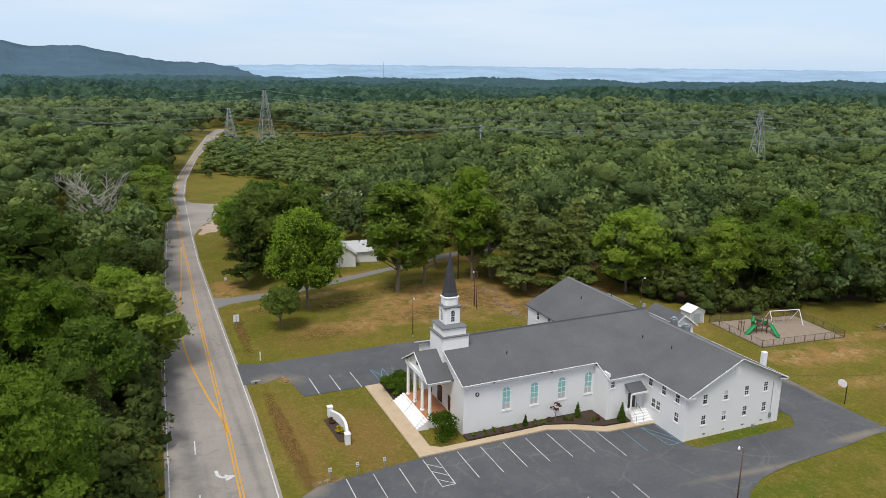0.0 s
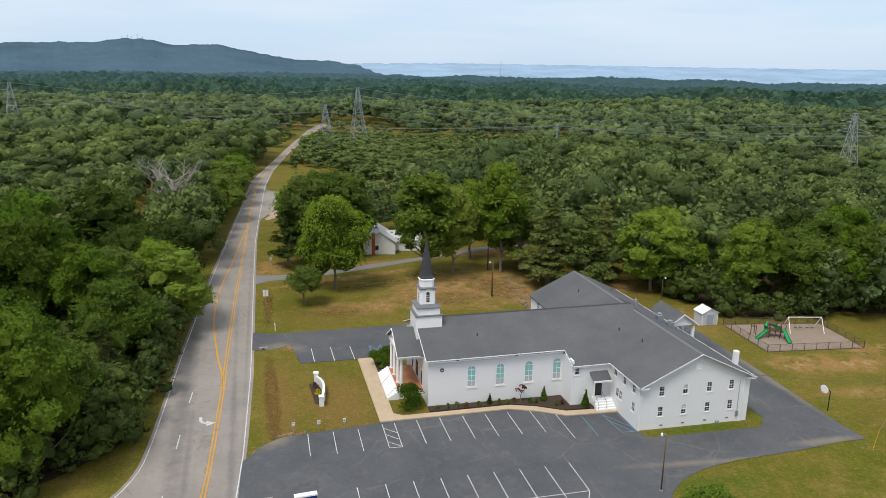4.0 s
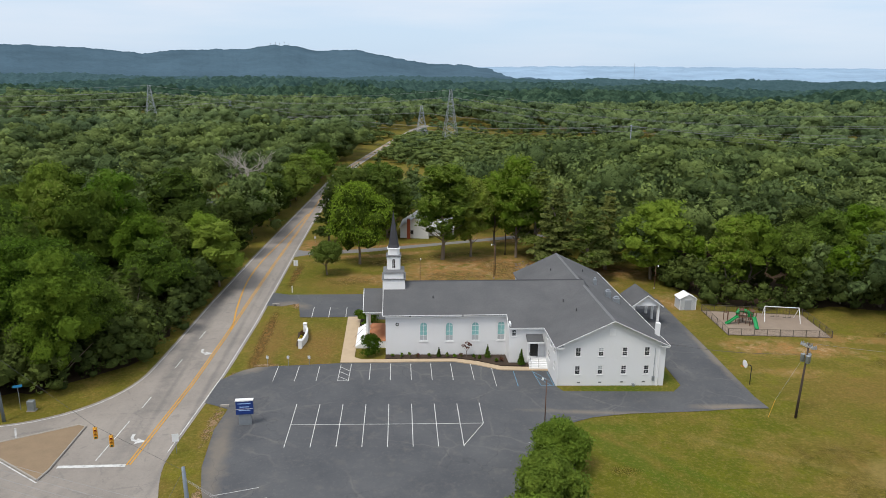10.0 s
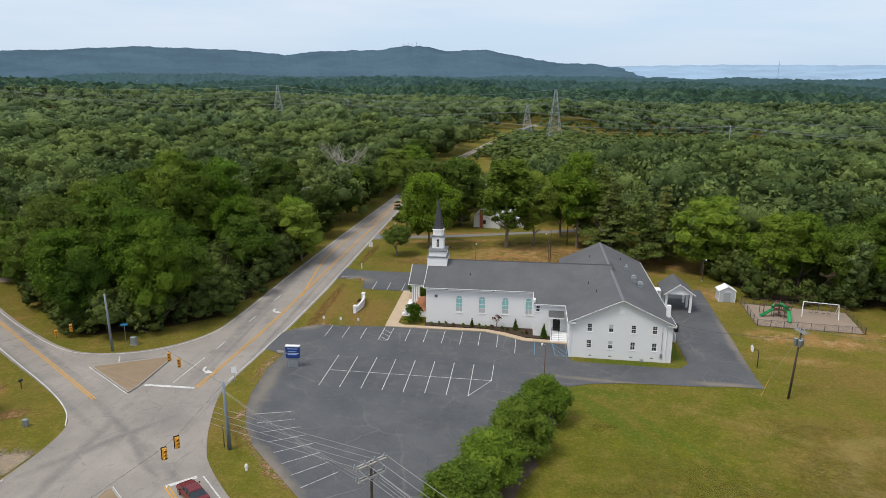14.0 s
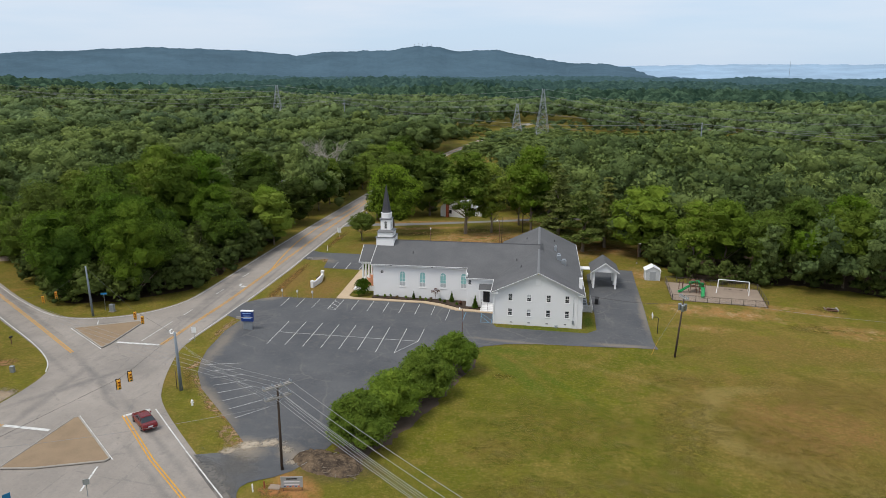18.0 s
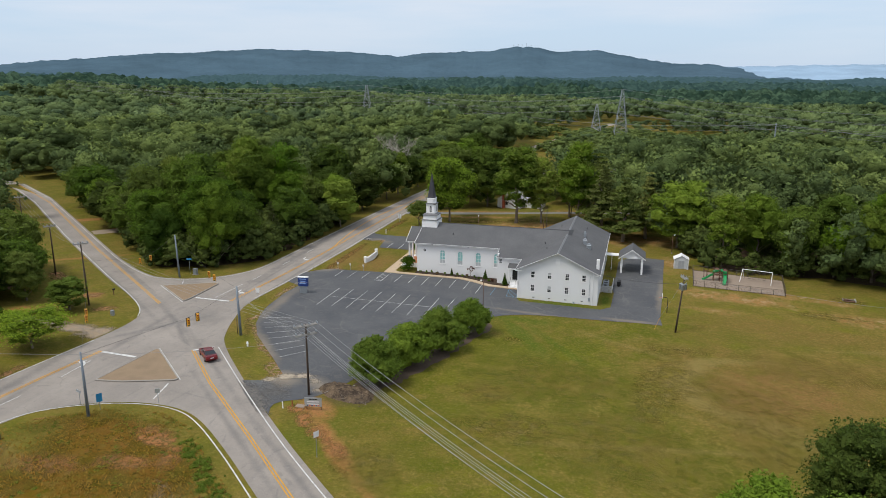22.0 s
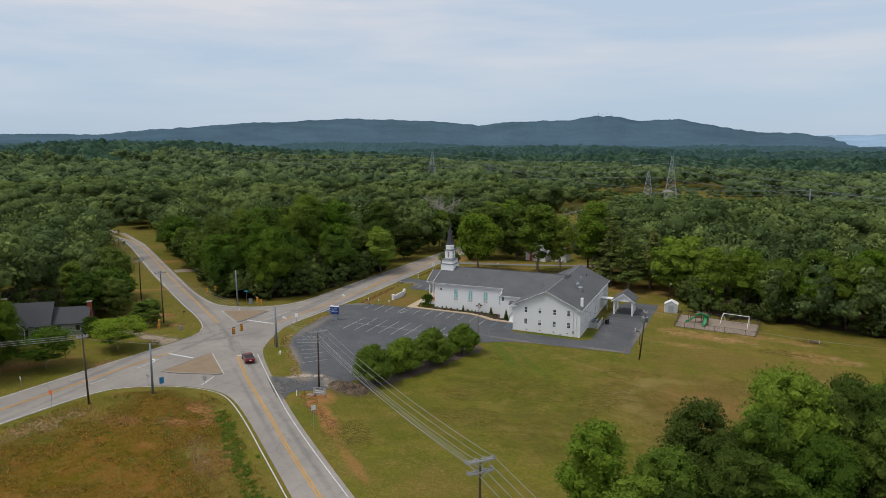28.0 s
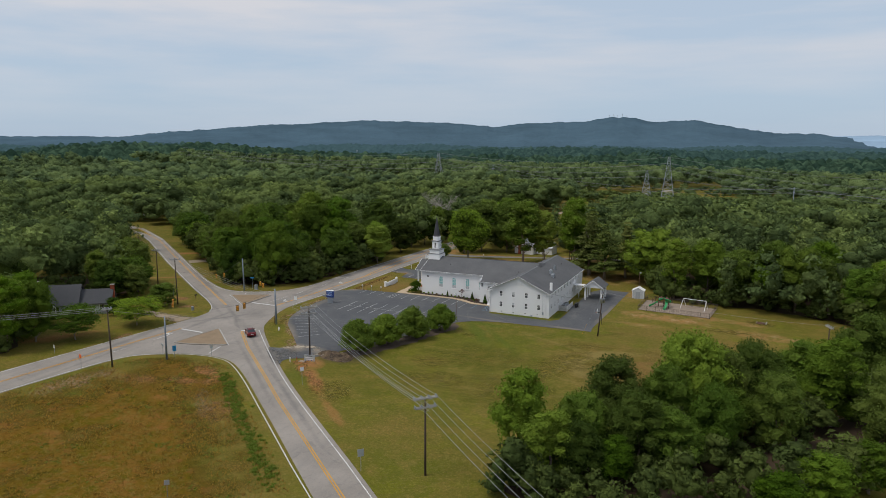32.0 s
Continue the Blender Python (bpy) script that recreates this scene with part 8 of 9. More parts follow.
SIGN_WHITE = plain("white_sign", (0.75, 0.76, 0.78), 0.4, var=0.1)
SIGN_BLUE = plain("blue_sign", (0.012, 0.040, 0.19), 0.35, spec=0.5, var=0.25)
SIGN_GREY = plain("sign_back_aluminium", (0.42, 0.45, 0.48), 0.45, 0.5)
SIGN_ORANGE = plain("orange_sign", (0.75, 0.14, 0.03), 0.5)
SIGN_TEAL = plain("street_name_blue", (0.03, 0.22, 0.42), 0.4)
sign_post(-19.1, 44.0, 2.2, 0.9, 1.2, SIGN_WHITE, "white road sign with dark lettering on a post", 180, bars=3)
sign_post(-17.9, 67.5, 1.7, 0.5, 0.6, SIGN_WHITE, "small white sign beside the road", 10)
for x in (-16.4, -13.55, -10.65):
    sign_post(x, -3.55, 1.5, 0.34, 0.46, SIGN_WHITE, "small white reserved stall sign on a post", 0, bars=2, name="stall_sign")
sign_post(-22.0, -26.6, 2.3, 0.7, 0.9, SIGN_WHITE, "pale road sign seen beside the lane", 10, bars=0)
sign_post(36.0, -94.6, 3.0, 0.85, 1.0, SIGN_GREY, "aluminium road sign back on a post", 45)
sign_post(11.4, -72.0, 3.2, 0.7, 0.7, SIGN_WHITE, "white road sign on a post by the path", 60)
sign_post(18.8, -110.0, 2.2, 0.6, 0.6, SIGN_GREY, "grey road sign back at the meadow's edge", 40)
sign_post(-28.9, -82.3, 2.6, 0.7, 0.7, SIGN_ORANGE, "orange road work sign on a post", -10)
sign_post(-40.6, -78.5, 1.7, 0.6, 0.6, SIGN_WHITE, "white road sign on the far verge", -20)
sign_post(-18.9, -70.0, 2.2, 0.7, 1.1, SIGN_TEAL, "blue sign board beside the signal pole", 60)
sign_post(-22.3, -69.6, 2.0, 1.1, 0.35, SIGN_GREY, "street name blade seen from behind", -20)
sign_post(-13.3, -66.3, 2.0, 0.6, 0.6, SIGN_GREY, "grey yield sign seen from behind", 30)
sign_post(-43.3, -16.4, 3.2, 1.0, 0.32, SIGN_TEAL, "street name blade on a post by the woods", 20)

# electronic sign at the lot's edge
es = thing("church_sign", pose(-15.95, -20.4, ground_z(-15.95, -20.4), 0, 0, 4), "blue electronic notice sign with white top on a grey base", "sign")
part("base", MB().box(-0.72, 0.72, -0.14, 0.14, -0.1, 1.45, bev=0.02), GALV, es, fix=True)
cab = part("cabinet", MB().box(-0.98, 0.98, -0.24, 0.24, 1.45, 3.1, bev=0.03), SIGN_BLUE, es, "deep blue sign cabinet", fix=True)
part("cap", MB().box(-1.02, 1.02, -0.28, 0.28, 3.1, 3.24), TRIM, cab, "white sign cap")
for k, f in enumerate((0.8, 0.6, 0.74)):
    part("lettering_bar", MB().box(-0.9 * f, 0.9 * f, -0.252, -0.246, 2.75 - 0.42 * k, 2.86 - 0.42 * k), plain("pale_blue_letters", (0.30, 0.45, 0.75), 0.4) if k == 0 else bpy.data.materials["pale_blue_letters"], cab)
part("panel_line", MB().box(-0.96, 0.96, -0.25, -0.245, 2.12, 2.16), TRIM, cab)

# curved monument wall
mon = thing("monument_sign", pose(0, 0, 0), "low curved white masonry sign wall on the lawn", "sign wall")
arc = [(-12.75 + 0.62 * math.sin(math.pi * k / 10) - 0.15 * (k / 10), 2.9 + 7.0 * k / 10) for k in range(11)]
for k in range(10):
    a, b = arc[k], arc[k + 1]
    z = ground_z(*a)
    h0, h1 = (0.85 + 0.42 * math.sin(math.pi * q / 10) for q in (k, k + 1))
    n = Vector((b[1] - a[1], a[0] - b[0])).normalized() * 0.16
    rings = [[(p[0] + s * n.x, p[1] + s * n.y, z - 0.2) for s in (-1, 1)] + [(p[0] + s * n.x, p[1] + s * n.y, z + hh) for s in (1, -1)] for p, hh in ((a, h0), (b, h1))]
    part("wall_section", MB().loft(rings), BRICK, mon, fix=True)
for p in (arc[0], arc[-1]):
    z = ground_z(*p)
    pier = part("pier", MB().box(p[0] - 0.28, p[0] + 0.28, p[1] - 0.28, p[1] + 0.28, z - 0.2, z + 1.25, bev=0.02), BRICK, mon, fix=True)
    part("cap", MB().loft([[(p[0] + sx * w_, p[1] + sy * w_, z + zz) for sx, sy in ((-1, -1), (1, -1), (1, 1), (-1, 1))] for w_, zz in ((0.34, 1.25), (0.34, 1.33), (0.1, 1.45))]), TRIM, pier, fix=True)
tagged(part("flower_bed", raised([(-13.5, 3.6), (-12.9, 3.4), (-12.3, 5.5), (-12.3, 7.6), (-13.0, 9.4), (-13.9, 9.2), (-13.7, 6.5)], -0.03, 0.08), MULCH, fix=True), "mulch bed in front of the curved sign wall", "flower bed", kind="structure")

# painted board by the field pole
bd = thing("notice_board", pose(6.2, -62.1, ground_z(6.2, -62.1), 0, 0, 10), "weathered white notice board on two leaning posts", "sign board")
for x in (-0.95, 0.95):
    part("post", MB().tube([(x, 0.25, -0.2), (x, 0.0, 1.7)], 0.05), BROWN_POST, bd)
bo = part("board", MB().box(-1.1, 1.1, -0.1, -0.05, 0.55, 1.75), SIGN_GREY, bd)
for k, (f, c) in enumerate(((0.55, IRON), (0.8, IRON), (0.75, IRON))):
    part("lettering_bar", MB().box(-1.0 * f, 1.0 * f, -0.108, -0.103, 1.45 - 0.32 * k, 1.58 - 0.32 * k), SIGN_WHITE if k else c, bo)
for k in range(6):
    part("lettering_bar", MB().box(-0.8 + 0.28 * k, -0.62 + 0.28 * k, -0.108, -0.103, 0.62, 0.74), SIGN_ORANGE if k % 2 else SIGN_BLUE, bo)


# ---- small roadside things ----
def small(name, x, y, mb_parts, label, category, turn=0.0):
    t = thing(name, pose(x, y, ground_z(x, y), 0, 0, turn), label, category)
    for pn, mb, mat in mb_parts:
        part(pn, mb, mat, t, fix=True)
    return t


small("signal_cabinet", -41.9, -16.6, (("body", MB().box(-0.4, 0.4, -0.3, 0.3, 0.1, 1.3, bev=0.03), GALV), ("plinth", MB().box(-0.5, 0.5, -0.4, 0.4, -0.1, 0.1), GREY_CONCRETE)), "grey steel signal control cabinet on a plinth", "cabinet")
small("pole_box", -41.0, -41.5, (("body", MB().box(-0.3, 0.3, -0.2, 0.2, 0, 0.9, bev=0.03), GALV),), "small grey utility box on the verge", "utility box")
small("mailbox", -48.2, -32.6, (("post", MB().box(-0.05, 0.05, -0.05, 0.05, -0.1, 1.0), BROWN_POST), ("box", MB().box(-0.15, 0.15, -0.28, 0.28, 1.0, 1.25, bev=0.05), IRON)), "dark mailbox on a wooden post", "mailbox")
small("hydrant", -12.4, -46.4, (("barrel", MB().tube([(0, 0, -0.1), (0, 0, 0.55), (0, 0, 0.62), (0, 0, 0.78)], [0.13, 0.13, 0.17, 0.06], 10), TRIM), ("nozzle", MB().tube([(-0.22, 0, 0.42), (0.22, 0, 0.42)], 0.06, 8), TRIM)), "white fire hydrant on the grass verge", "hydrant")
small("marker_post", -17.8, 29.6, (("post", MB().box(-0.06, 0.06, -0.06, 0.06, -0.1, 1.3), TRIM),), "white marker post beside the side lot", "post")
small("marker_post", 2.3, -62.8, (("post", MB().box(-0.06, 0.06, -0.06, 0.06, -0.1, 0.9), TRIM),), "white marker post on bare clay", "post")
small("marker_post", 3.2, -62.0, (("post", MB().box(-0.05, 0.05, -0.05, 0.05, -0.1, 0.8), BRICK_RED),), "short red marker post on bare clay", "post")
small("culvert_end", -19.6, 22.3, (("headwall", MB().box(-0.6, 0.6, -0.15, 0.15, -0.2, 0.3), GREY_CONCRETE), ("pipe", MB().tube([(0, -0.3, 0.0), (0, 0.2, 0.0)], 0.22, 10), IRON)), "concrete culvert end beside the lot entrance", "culvert")
small("culvert_end", -19.4, -15.9, (("headwall", MB().box(-0.5, 0.5, -0.15, 0.15, -0.2, 0.3), GREY_CONCRETE),), "concrete culvert end at the lot corner", "culvert")
small("stone_slab", 4.2, -61.7, (("slab", MB().box(-0.6, 0.6, -0.4, 0.4, -0.05, 0.12, bev=0.02), SAND),), "flat pale stone slab on the clay", "stone")
small("fire_ring", 83.5, 8.3, (("log", MB().tube([(-0.8, 0, 0.15), (0.7, 0.3, 0.15)], 0.14), BROWN_POST), ("log", MB().tube([(-0.5, 0.6, 0.15), (0.8, -0.4, 0.3)], 0.12), BARK), ("log", MB().tube([(-1.1, -0.5, 0.12), (-0.9, 0.8, 0.18)], 0.15), BARK), ("log", MB().tube([(1.0, -0.7, 0.14), (1.15, 0.7, 0.2)], 0.16), ARM_WOOD), ("log", MB().tube([(-0.9, -0.8, 0.14), (0.8, -0.9, 0.14)], 0.15), BROWN_POST)), "pile of brown logs on the grass", "log pile")

small("guy_guard", 47.6, -19.3, (("guard", MB().tube([(0, 0, -0.1), (0.45, 0.2, 1.1), (0.9, 0.4, 2.2)], 0.022, 6), SIGNAL_YELLOW), ("stay", MB().tube([(0.9, 0.4, 2.2), (3.7, 0.2, 8.0)], 0.012, 4), GALV)), "yellow plastic guard on a pole stay", "stay guard")
tagged(part("farm_driveway", MB().flat(wobbly([(-88.5, 7.0), (-84.8, 4.4), (-75, 15), (-78.5, 17.5)], 1.0, 0.3, 14), lift(0.034)), DRIVE_TAN), "pale concrete driveway between trees", "driveway", kind="structure")

# heap of dark soil beside the field pole
hg = np.random.default_rng(31)
HN = 44
lump = [(float(hg.uniform(-3.4, 3.4)), float(hg.uniform(-1.7, 1.7)), float(hg.uniform(0.35, 1.3)), float(hg.uniform(0.15, 0.5))) for k in range(46)]


def heap_z(u, v):
    """Height of the heap: uneven clods under a low dome with a ragged foot."""
    rim = 1 - (u / 4.2) ** 2 - (v / 2.3) ** 2
    clods = max(h * max(0.0, 1 - ((u - a) ** 2 + (v - b) ** 2) / (r * r)) for a, b, r, h in lump)
    return 0.45 * max(0.0, rim) ** 0.7 + clods * min(1.0, max(0.0, rim * 3 + 0.4)) + float(hg.normal(0, 0.035))


heap = MB()
hz = [[heap_z((i / HN - 0.5) * 9.4, (j / HN - 0.5) * 5.2) for i in range(HN + 1)] for j in range(HN + 1)]
for j in range(HN):
    for i in range(HN):
        if max(hz[j][i], hz[j][i + 1], hz[j + 1][i], hz[j + 1][i + 1]) < 0.09:
            continue
        q = []
        for a, b in ((i, j), (i + 1, j), (i + 1, j + 1), (i, j + 1)):
            u, v = (a / HN - 0.5) * 9.4, (b / HN - 0.5) * 5.2
            x, y = 8.2 + 0.97 * u + 0.22 * v, -56.5 - 0.22 * u + 0.97 * v
            q.append((x, y, ground_z(x, y) - 0.05 + hz[b][a]))
        heap.quad(*q)
SOIL = Nodes("dark_soil")
tone = SOIL.mix(SOIL.ramp(SOIL.noise(0.8, 6, 0.7), 0.40, 0.62), (0.060, 0.046, 0.036), (0.165, 0.120, 0.080))
tone = SOIL.mix(SOIL.ramp(SOIL.noise(3.5, 6, 0.75), 0.52, 0.64, 0.0, 0.7), tone, (0.24, 0.185, 0.13))
SOIL.done(tone, 0.95, 0, SOIL.noise(6.0, 5, 0.7), 0.6, 0.08, 0.0)
mound = tagged(part("soil_mound", heap, SOIL.m), "low rough mound of dark soil and debris", "mound")
for k in range(34):
    u, v, a = float(hg.uniform(-3.6, 3.6)), float(hg.uniform(-1.8, 1.8)), float(hg.uniform(0, 6.28))
    x, y, L = 8.2 + u, -56.5 - 0.2 * u + v, float(hg.uniform(0.25, 0.7))
    z = ground_z(x, y) + 0.35 * max(0.1, 1 - (u / 4.2) ** 2 - (v / 2.3) ** 2) + 0.12
    part("stick", MB().tube([(x - L * math.cos(a), y - L * math.sin(a), z - 0.1), (x + L * math.cos(a), y + L * math.sin(a), z + 0.06)], 0.035, 4), ARM_WOOD if k % 3 == 0 else BARK, mound)

# ---- shed ----
shed = thing("garden_shed", pose(53.55, 20.75, ground_z(53.5, 21)), "small grey panelled shed with white metal roof", "shed")
GREY_SIDING = plain("grey_siding", (0.33, 0.35, 0.37), 0.6, var=0.15)
part("wall", MB().prism([(-1.47, -0.1), (1.47, -0.1), (1.47, 2.1), (0, 2.85), (-1.47, 2.1)], 1, 0.0, 2.4), plain("pale_grey_siding", (0.52, 0.54, 0.56), 0.6, var=0.15), shed, fix=True)
for s in (-1, 1):
    pts = [(s * 1.65, -0.15, 2.03), (0, -0.15, 2.92), (0, 2.55, 2.92), (s * 1.65, 2.55, 2.03)]
    part("roof", MB().loft([pts, [(p[0], p[1], p[2] + 0.07) for p in pts]]), TRIM, shed, fix=True)
    part("door", MB().box(min(0.01 * s, 0.6 * s), max(0.01 * s, 0.6 * s), -0.05, -0.004, 0.0, 1.85), GREY_SIDING, shed, "grey shed door")
    part("corner_trim", MB().box(min(1.40 * s, 1.5 * s), max(1.40 * s, 1.5 * s), -0.03, -0.003, -0.1, 2.08), TRIM, shed)
for k in range(5):
    x = -1.3 + 0.16 * k
    part("batten", MB().box(x - 0.015, x + 0.015, -0.02, -0.003, 0, 2.05), GREY_SIDING, shed)
    part("batten", MB().box(-x - 0.015, -x + 0.015, -0.02, -0.003, 0, 2.05), GREY_SIDING, shed)

# ---- playground ----
FENCE = [(55.4, 8.5), (72.2, 7.3), (73.4, 18.2), (56.0, 20.4)]
tagged(part("play_surface", MB().flat(FENCE, lift(0.03)), SAND), "sandy play surface inside the fence", "play area", kind="structure")
LINK = plain("brown_coated_link", (0.105, 0.088, 0.075), 0.6, 0.2)
fence = thing("chain_link_fence", pose(0, 0, 0), "low dark chain link fence round the playground", "fence")
for k in range(4):
    a, b = Vector((*FENCE[k], 0)), Vector((*FENCE[(k + 1) % 4], 0))
    n = max(2, round((b - a).length / 2.2))
    za, zb = ground_z(*FENCE[k]), ground_z(*FENCE[(k + 1) % 4])
    for j in range(n):
        p = a.lerp(b, j / n)
        z = ground_z(p.x, p.y)
        part("post", MB().tube([(p.x, p.y, z - 0.2), (p.x, p.y, z + 1.25)], 0.05 if j else 0.075, 6), LINK, fence)
    for hgt in (0.08, 1.2):
        part("rail", MB().tube([(a.x, a.y, za + hgt), (b.x, b.y, zb + hgt)], 0.03, 5), LINK, fence)
    net = MB()
    L = (b - a).length
    q = int(L / 0.17)
    for j in range(q):
        for s in (0, 1):
            u0, u1 = (j / q, (j + 1) / q)
            p0, p1 = a.lerp(b, u0), a.lerp(b, u1)
            lo, hi = (0.1, 1.18) if (j + s) % 2 else (1.18, 0.1)
            d = (b - a).normalized() * 0.014
            z0, z1 = ground_z(p0.x, p0.y) + lo, ground_z(p1.x, p1.y) + hi
            net.quad((p0.x, p0.y, z0), (p0.x + d.x, p0.y + d.y, z0), (p1.x + d.x, p1.y + d.y, z1), (p1.x, p1.y, z1))
    part("mesh", net, LINK, fence)

swing = thing("swing_frame", pose(0, 0, 0), "white steel swing frame on the sand", "swing")
SZ = ground_z(68, 15.5)
A0, A1 = Vector((65.4, 16.4, SZ + 2.35)), Vector((70.9, 15.2, SZ + 2.35))
part("top_bar", MB().tube([A0, A1], 0.07, 8), TRIM, swing)
for c, legs in ((A0, ((64.8, 14.8), (66.0, 18.2))), (A1, ((70.6, 13.8), (71.2, 17.0)))):
    for p in legs:
        part("leg", MB().tube([c, (*p, ground_z(*p) - 0.05)], 0.06, 8), TRIM, swing)
for f in (0.25, 0.4, 0.6, 0.75):
    p = A0.lerp(A1, f)
    part("chain", MB().tube([p + Vector((-0.22, 0, 0)), p + Vector((-0.22, 0, -1.8))], 0.012, 4).tube([p + Vector((0.22, 0, 0)), p + Vector((0.22, 0, -1.8))], 0.012, 4), IRON, swing)
    part("swing_seat", MB().box(p.x - 0.24, p.x + 0.24, p.y - 0.08, p.y + 0.08, p.z - 1.83, p.z - 1.79), IRON, swing)

play = thing("play_structure", pose(60.3, 13.6, ground_z(60.3, 13.6)), "green plastic play structure with two slides and brown posts", "playground")
for x, y, h in ((-0.7, 0, 2.6), (0.5, 0, 2.6), (-0.7, 1.2, 2.6), (0.5, 1.2, 2.6), (0.9, -0.6, 2.3), (1.9, -0.6, 2.3), (1.9, 0.4, 2.3), (-1.9, 1.6, 1.8), (-2.4, 2.2, 1.8), (-1.6, 2.4, 1.8), (1.0, 2.2, 2.5), (2.0, 2.0, 2.5)):
    part("post", MB().tube([(x, y, -0.2), (x, y, h)], 0.06, 8), BROWN_POST, play)
for x0, x1, y0, y1, z in ((-0.7, 0.5, 0, 1.2, 1.3), (0.9, 1.9, -0.6, 0.4, 1.1), (0.5, 1.9, 0.4, 1.2, 1.2)):
    part("deck", MB().box(x0, x1, y0, y1, z - 0.08, z), BROWN_POST, play)


def slide_mesh(pts, w):
    """A trough of a slide along pts."""
    mb = MB()
    rings = []
    for k, p in enumerate(pts):
        a, b = Vector(pts[max(k - 1, 0)]), Vector(pts[min(k + 1, len(pts) - 1)])
        d = (b - a)
        s = Vector((d.y, -d.x, 0)).normalized() * w / 2
        p = Vector(p)
        rings.append([p - s + Vector((0, 0, 0.22)), p - s * 0.85, p + s * 0.85, p + s + Vector((0, 0, 0.22)), p + s * 1.1 + Vector((0, 0, 0.22)), p + s * 0.95 + Vector((0, 0, -0.07)), p - s * 0.95 + Vector((0, 0, -0.07)), p - s * 1.1 + Vector((0, 0, 0.22))])
    return mb.loft(rings)


part("slide", slide_mesh([(-0.7, 0.3, 1.3), (-1.2, 0.25, 1.15), (-1.9, 0.2, 0.6), (-2.5, 0.15, 0.25), (-2.9, 0.1, 0.15)], 0.6), GREEN_PLASTIC, play, "green plastic slide", fix=True)
part("slide", slide_mesh([(1.4, -0.6, 1.5), (1.4, -1.0, 1.3), (1.35, -1.7, 0.7), (1.2, -2.3, 0.3), (1.1, -2.8, 0.18)], 0.6), GREEN_PLASTIC, play, "green plastic slide", fix=True)
part("tube_slide", MB().tube([(-0.6, 1.0, 1.7), (0.2, 1.9, 1.9), (1.2, 2.2, 1.7), (2.2, 1.9, 1.2)], 0.34, 10), GREEN_PLASTIC, play, "green plastic tube", smooth=True)
for x, y in ((-0.1, 0.6), (1.4, -0.1)):
    part("roof", MB().loft([[(x - 0.45, y - 0.45, 2.4), (x + 0.45, y - 0.45, 2.4), (x + 0.45, y + 0.45, 2.4), (x - 0.45, y + 0.45, 2.4)], [(x - 0.06, y - 0.06, 2.75), (x + 0.06, y - 0.06, 2.75), (x + 0.06, y + 0.06, 2.75), (x - 0.06, y + 0.06, 2.75)]]), BROWN_POST, play, fix=True)
for a, b in (((-0.7, 0, 1.9), (0.5, 0, 1.9)), ((0.9, -0.6, 1.7), (1.9, -0.6, 1.7)), ((-1.9, 1.6, 1.5), (-2.4, 2.2, 1.5)), ((-2.4, 2.2, 1.5), (-1.6, 2.4, 1.5))):
    part("guard_rail", MB().tube([a, b], 0.05), BROWN_POST, play)
part("panel", MB().box(0.92, 1.88, 0.38, 0.43, 1.15, 1.8), GREEN_PLASTIC, play)

# basketball hoop
hoop = thing("basketball_hoop", pose(49.9, -9.9, ground_z(49.9, -9.9)), "basketball hoop with white fan-shaped backboard beside the lot", "basketball hoop")
part("pole", MB().tube([(0, 0, -0.2), (0, 0, 2.6), (-0.25, 0, 2.85), (-0.95, 0, 2.85)], 0.06, 8), IRON, hoop)
part("backboard", MB().loft([[(x, 0.65 * math.cos(a), 3.05 + 0.52 * math.sin(a)) for a in np.linspace(0, 2 * math.pi, 13)[:-1]] for x in (-1.0, -0.95)]), TRIM, hoop, "white fan backboard", fix=True)
part("rim", MB().tube([(-1.3 + 0.22 * math.cos(a), 0.22 * math.sin(a), 2.75) for a in np.linspace(0, 2 * math.pi, 13)], 0.012, 5), SIGN_ORANGE, hoop)

# machines and bins beside the wing
for i, (x, y) in enumerate(((38.6, -0.4), (38.6, 1.2), (38.6, 2.8))):
    ac = thing("air_conditioner", pose(x, y, ground_z(x, y)), "grey air conditioning unit beside the church wing", "air conditioner", "units beside the wing")
    part("casing", MB().box(-0.55, 0.55, -0.6, 0.6, 0.0, 1.15, bev=0.04), GALV, ac, fix=True)
    part("fan_grille", MB().tube([(0, 0, 1.15), (0, 0, 1.2)], 0.4, 14), IRON, ac)
    for k in range(5):
        part("louvre", MB().box(-0.5, 0.5, -0.63, -0.604, 0.2 + 0.17 * k, 0.25 + 0.17 * k), GREY_POLE, ac)
scr = thing("screen_fence", pose(0, 0, 0), "white slatted screen fence round the units", "fence")
for k in range(9):
    z = ground_z(38.8, -1.4)
    part("slat", MB().box(37.75, 39.9, -1.62, -1.58, z + 0.05 + 0.15 * k, z + 0.16 + 0.15 * k), plain("pale_grey_board", (0.5, 0.5, 0.5), 0.7) if k == 0 else bpy.data.materials["pale_grey_board"], scr)
    part("slat", MB().box(39.9, 39.94, -1.6, 4.2, z + 0.05 + 0.15 * k, z + 0.16 + 0.15 * k), bpy.data.materials["pale_grey_board"], scr)
for x, y in ((39.92, -1.6), (39.92, 1.3), (39.92, 4.2), (37.8, -1.6)):
    part("post", MB().box(x - 0.05, x + 0.05, y - 0.05, y + 0.05, -1.5, 0.2), TRIM, scr)
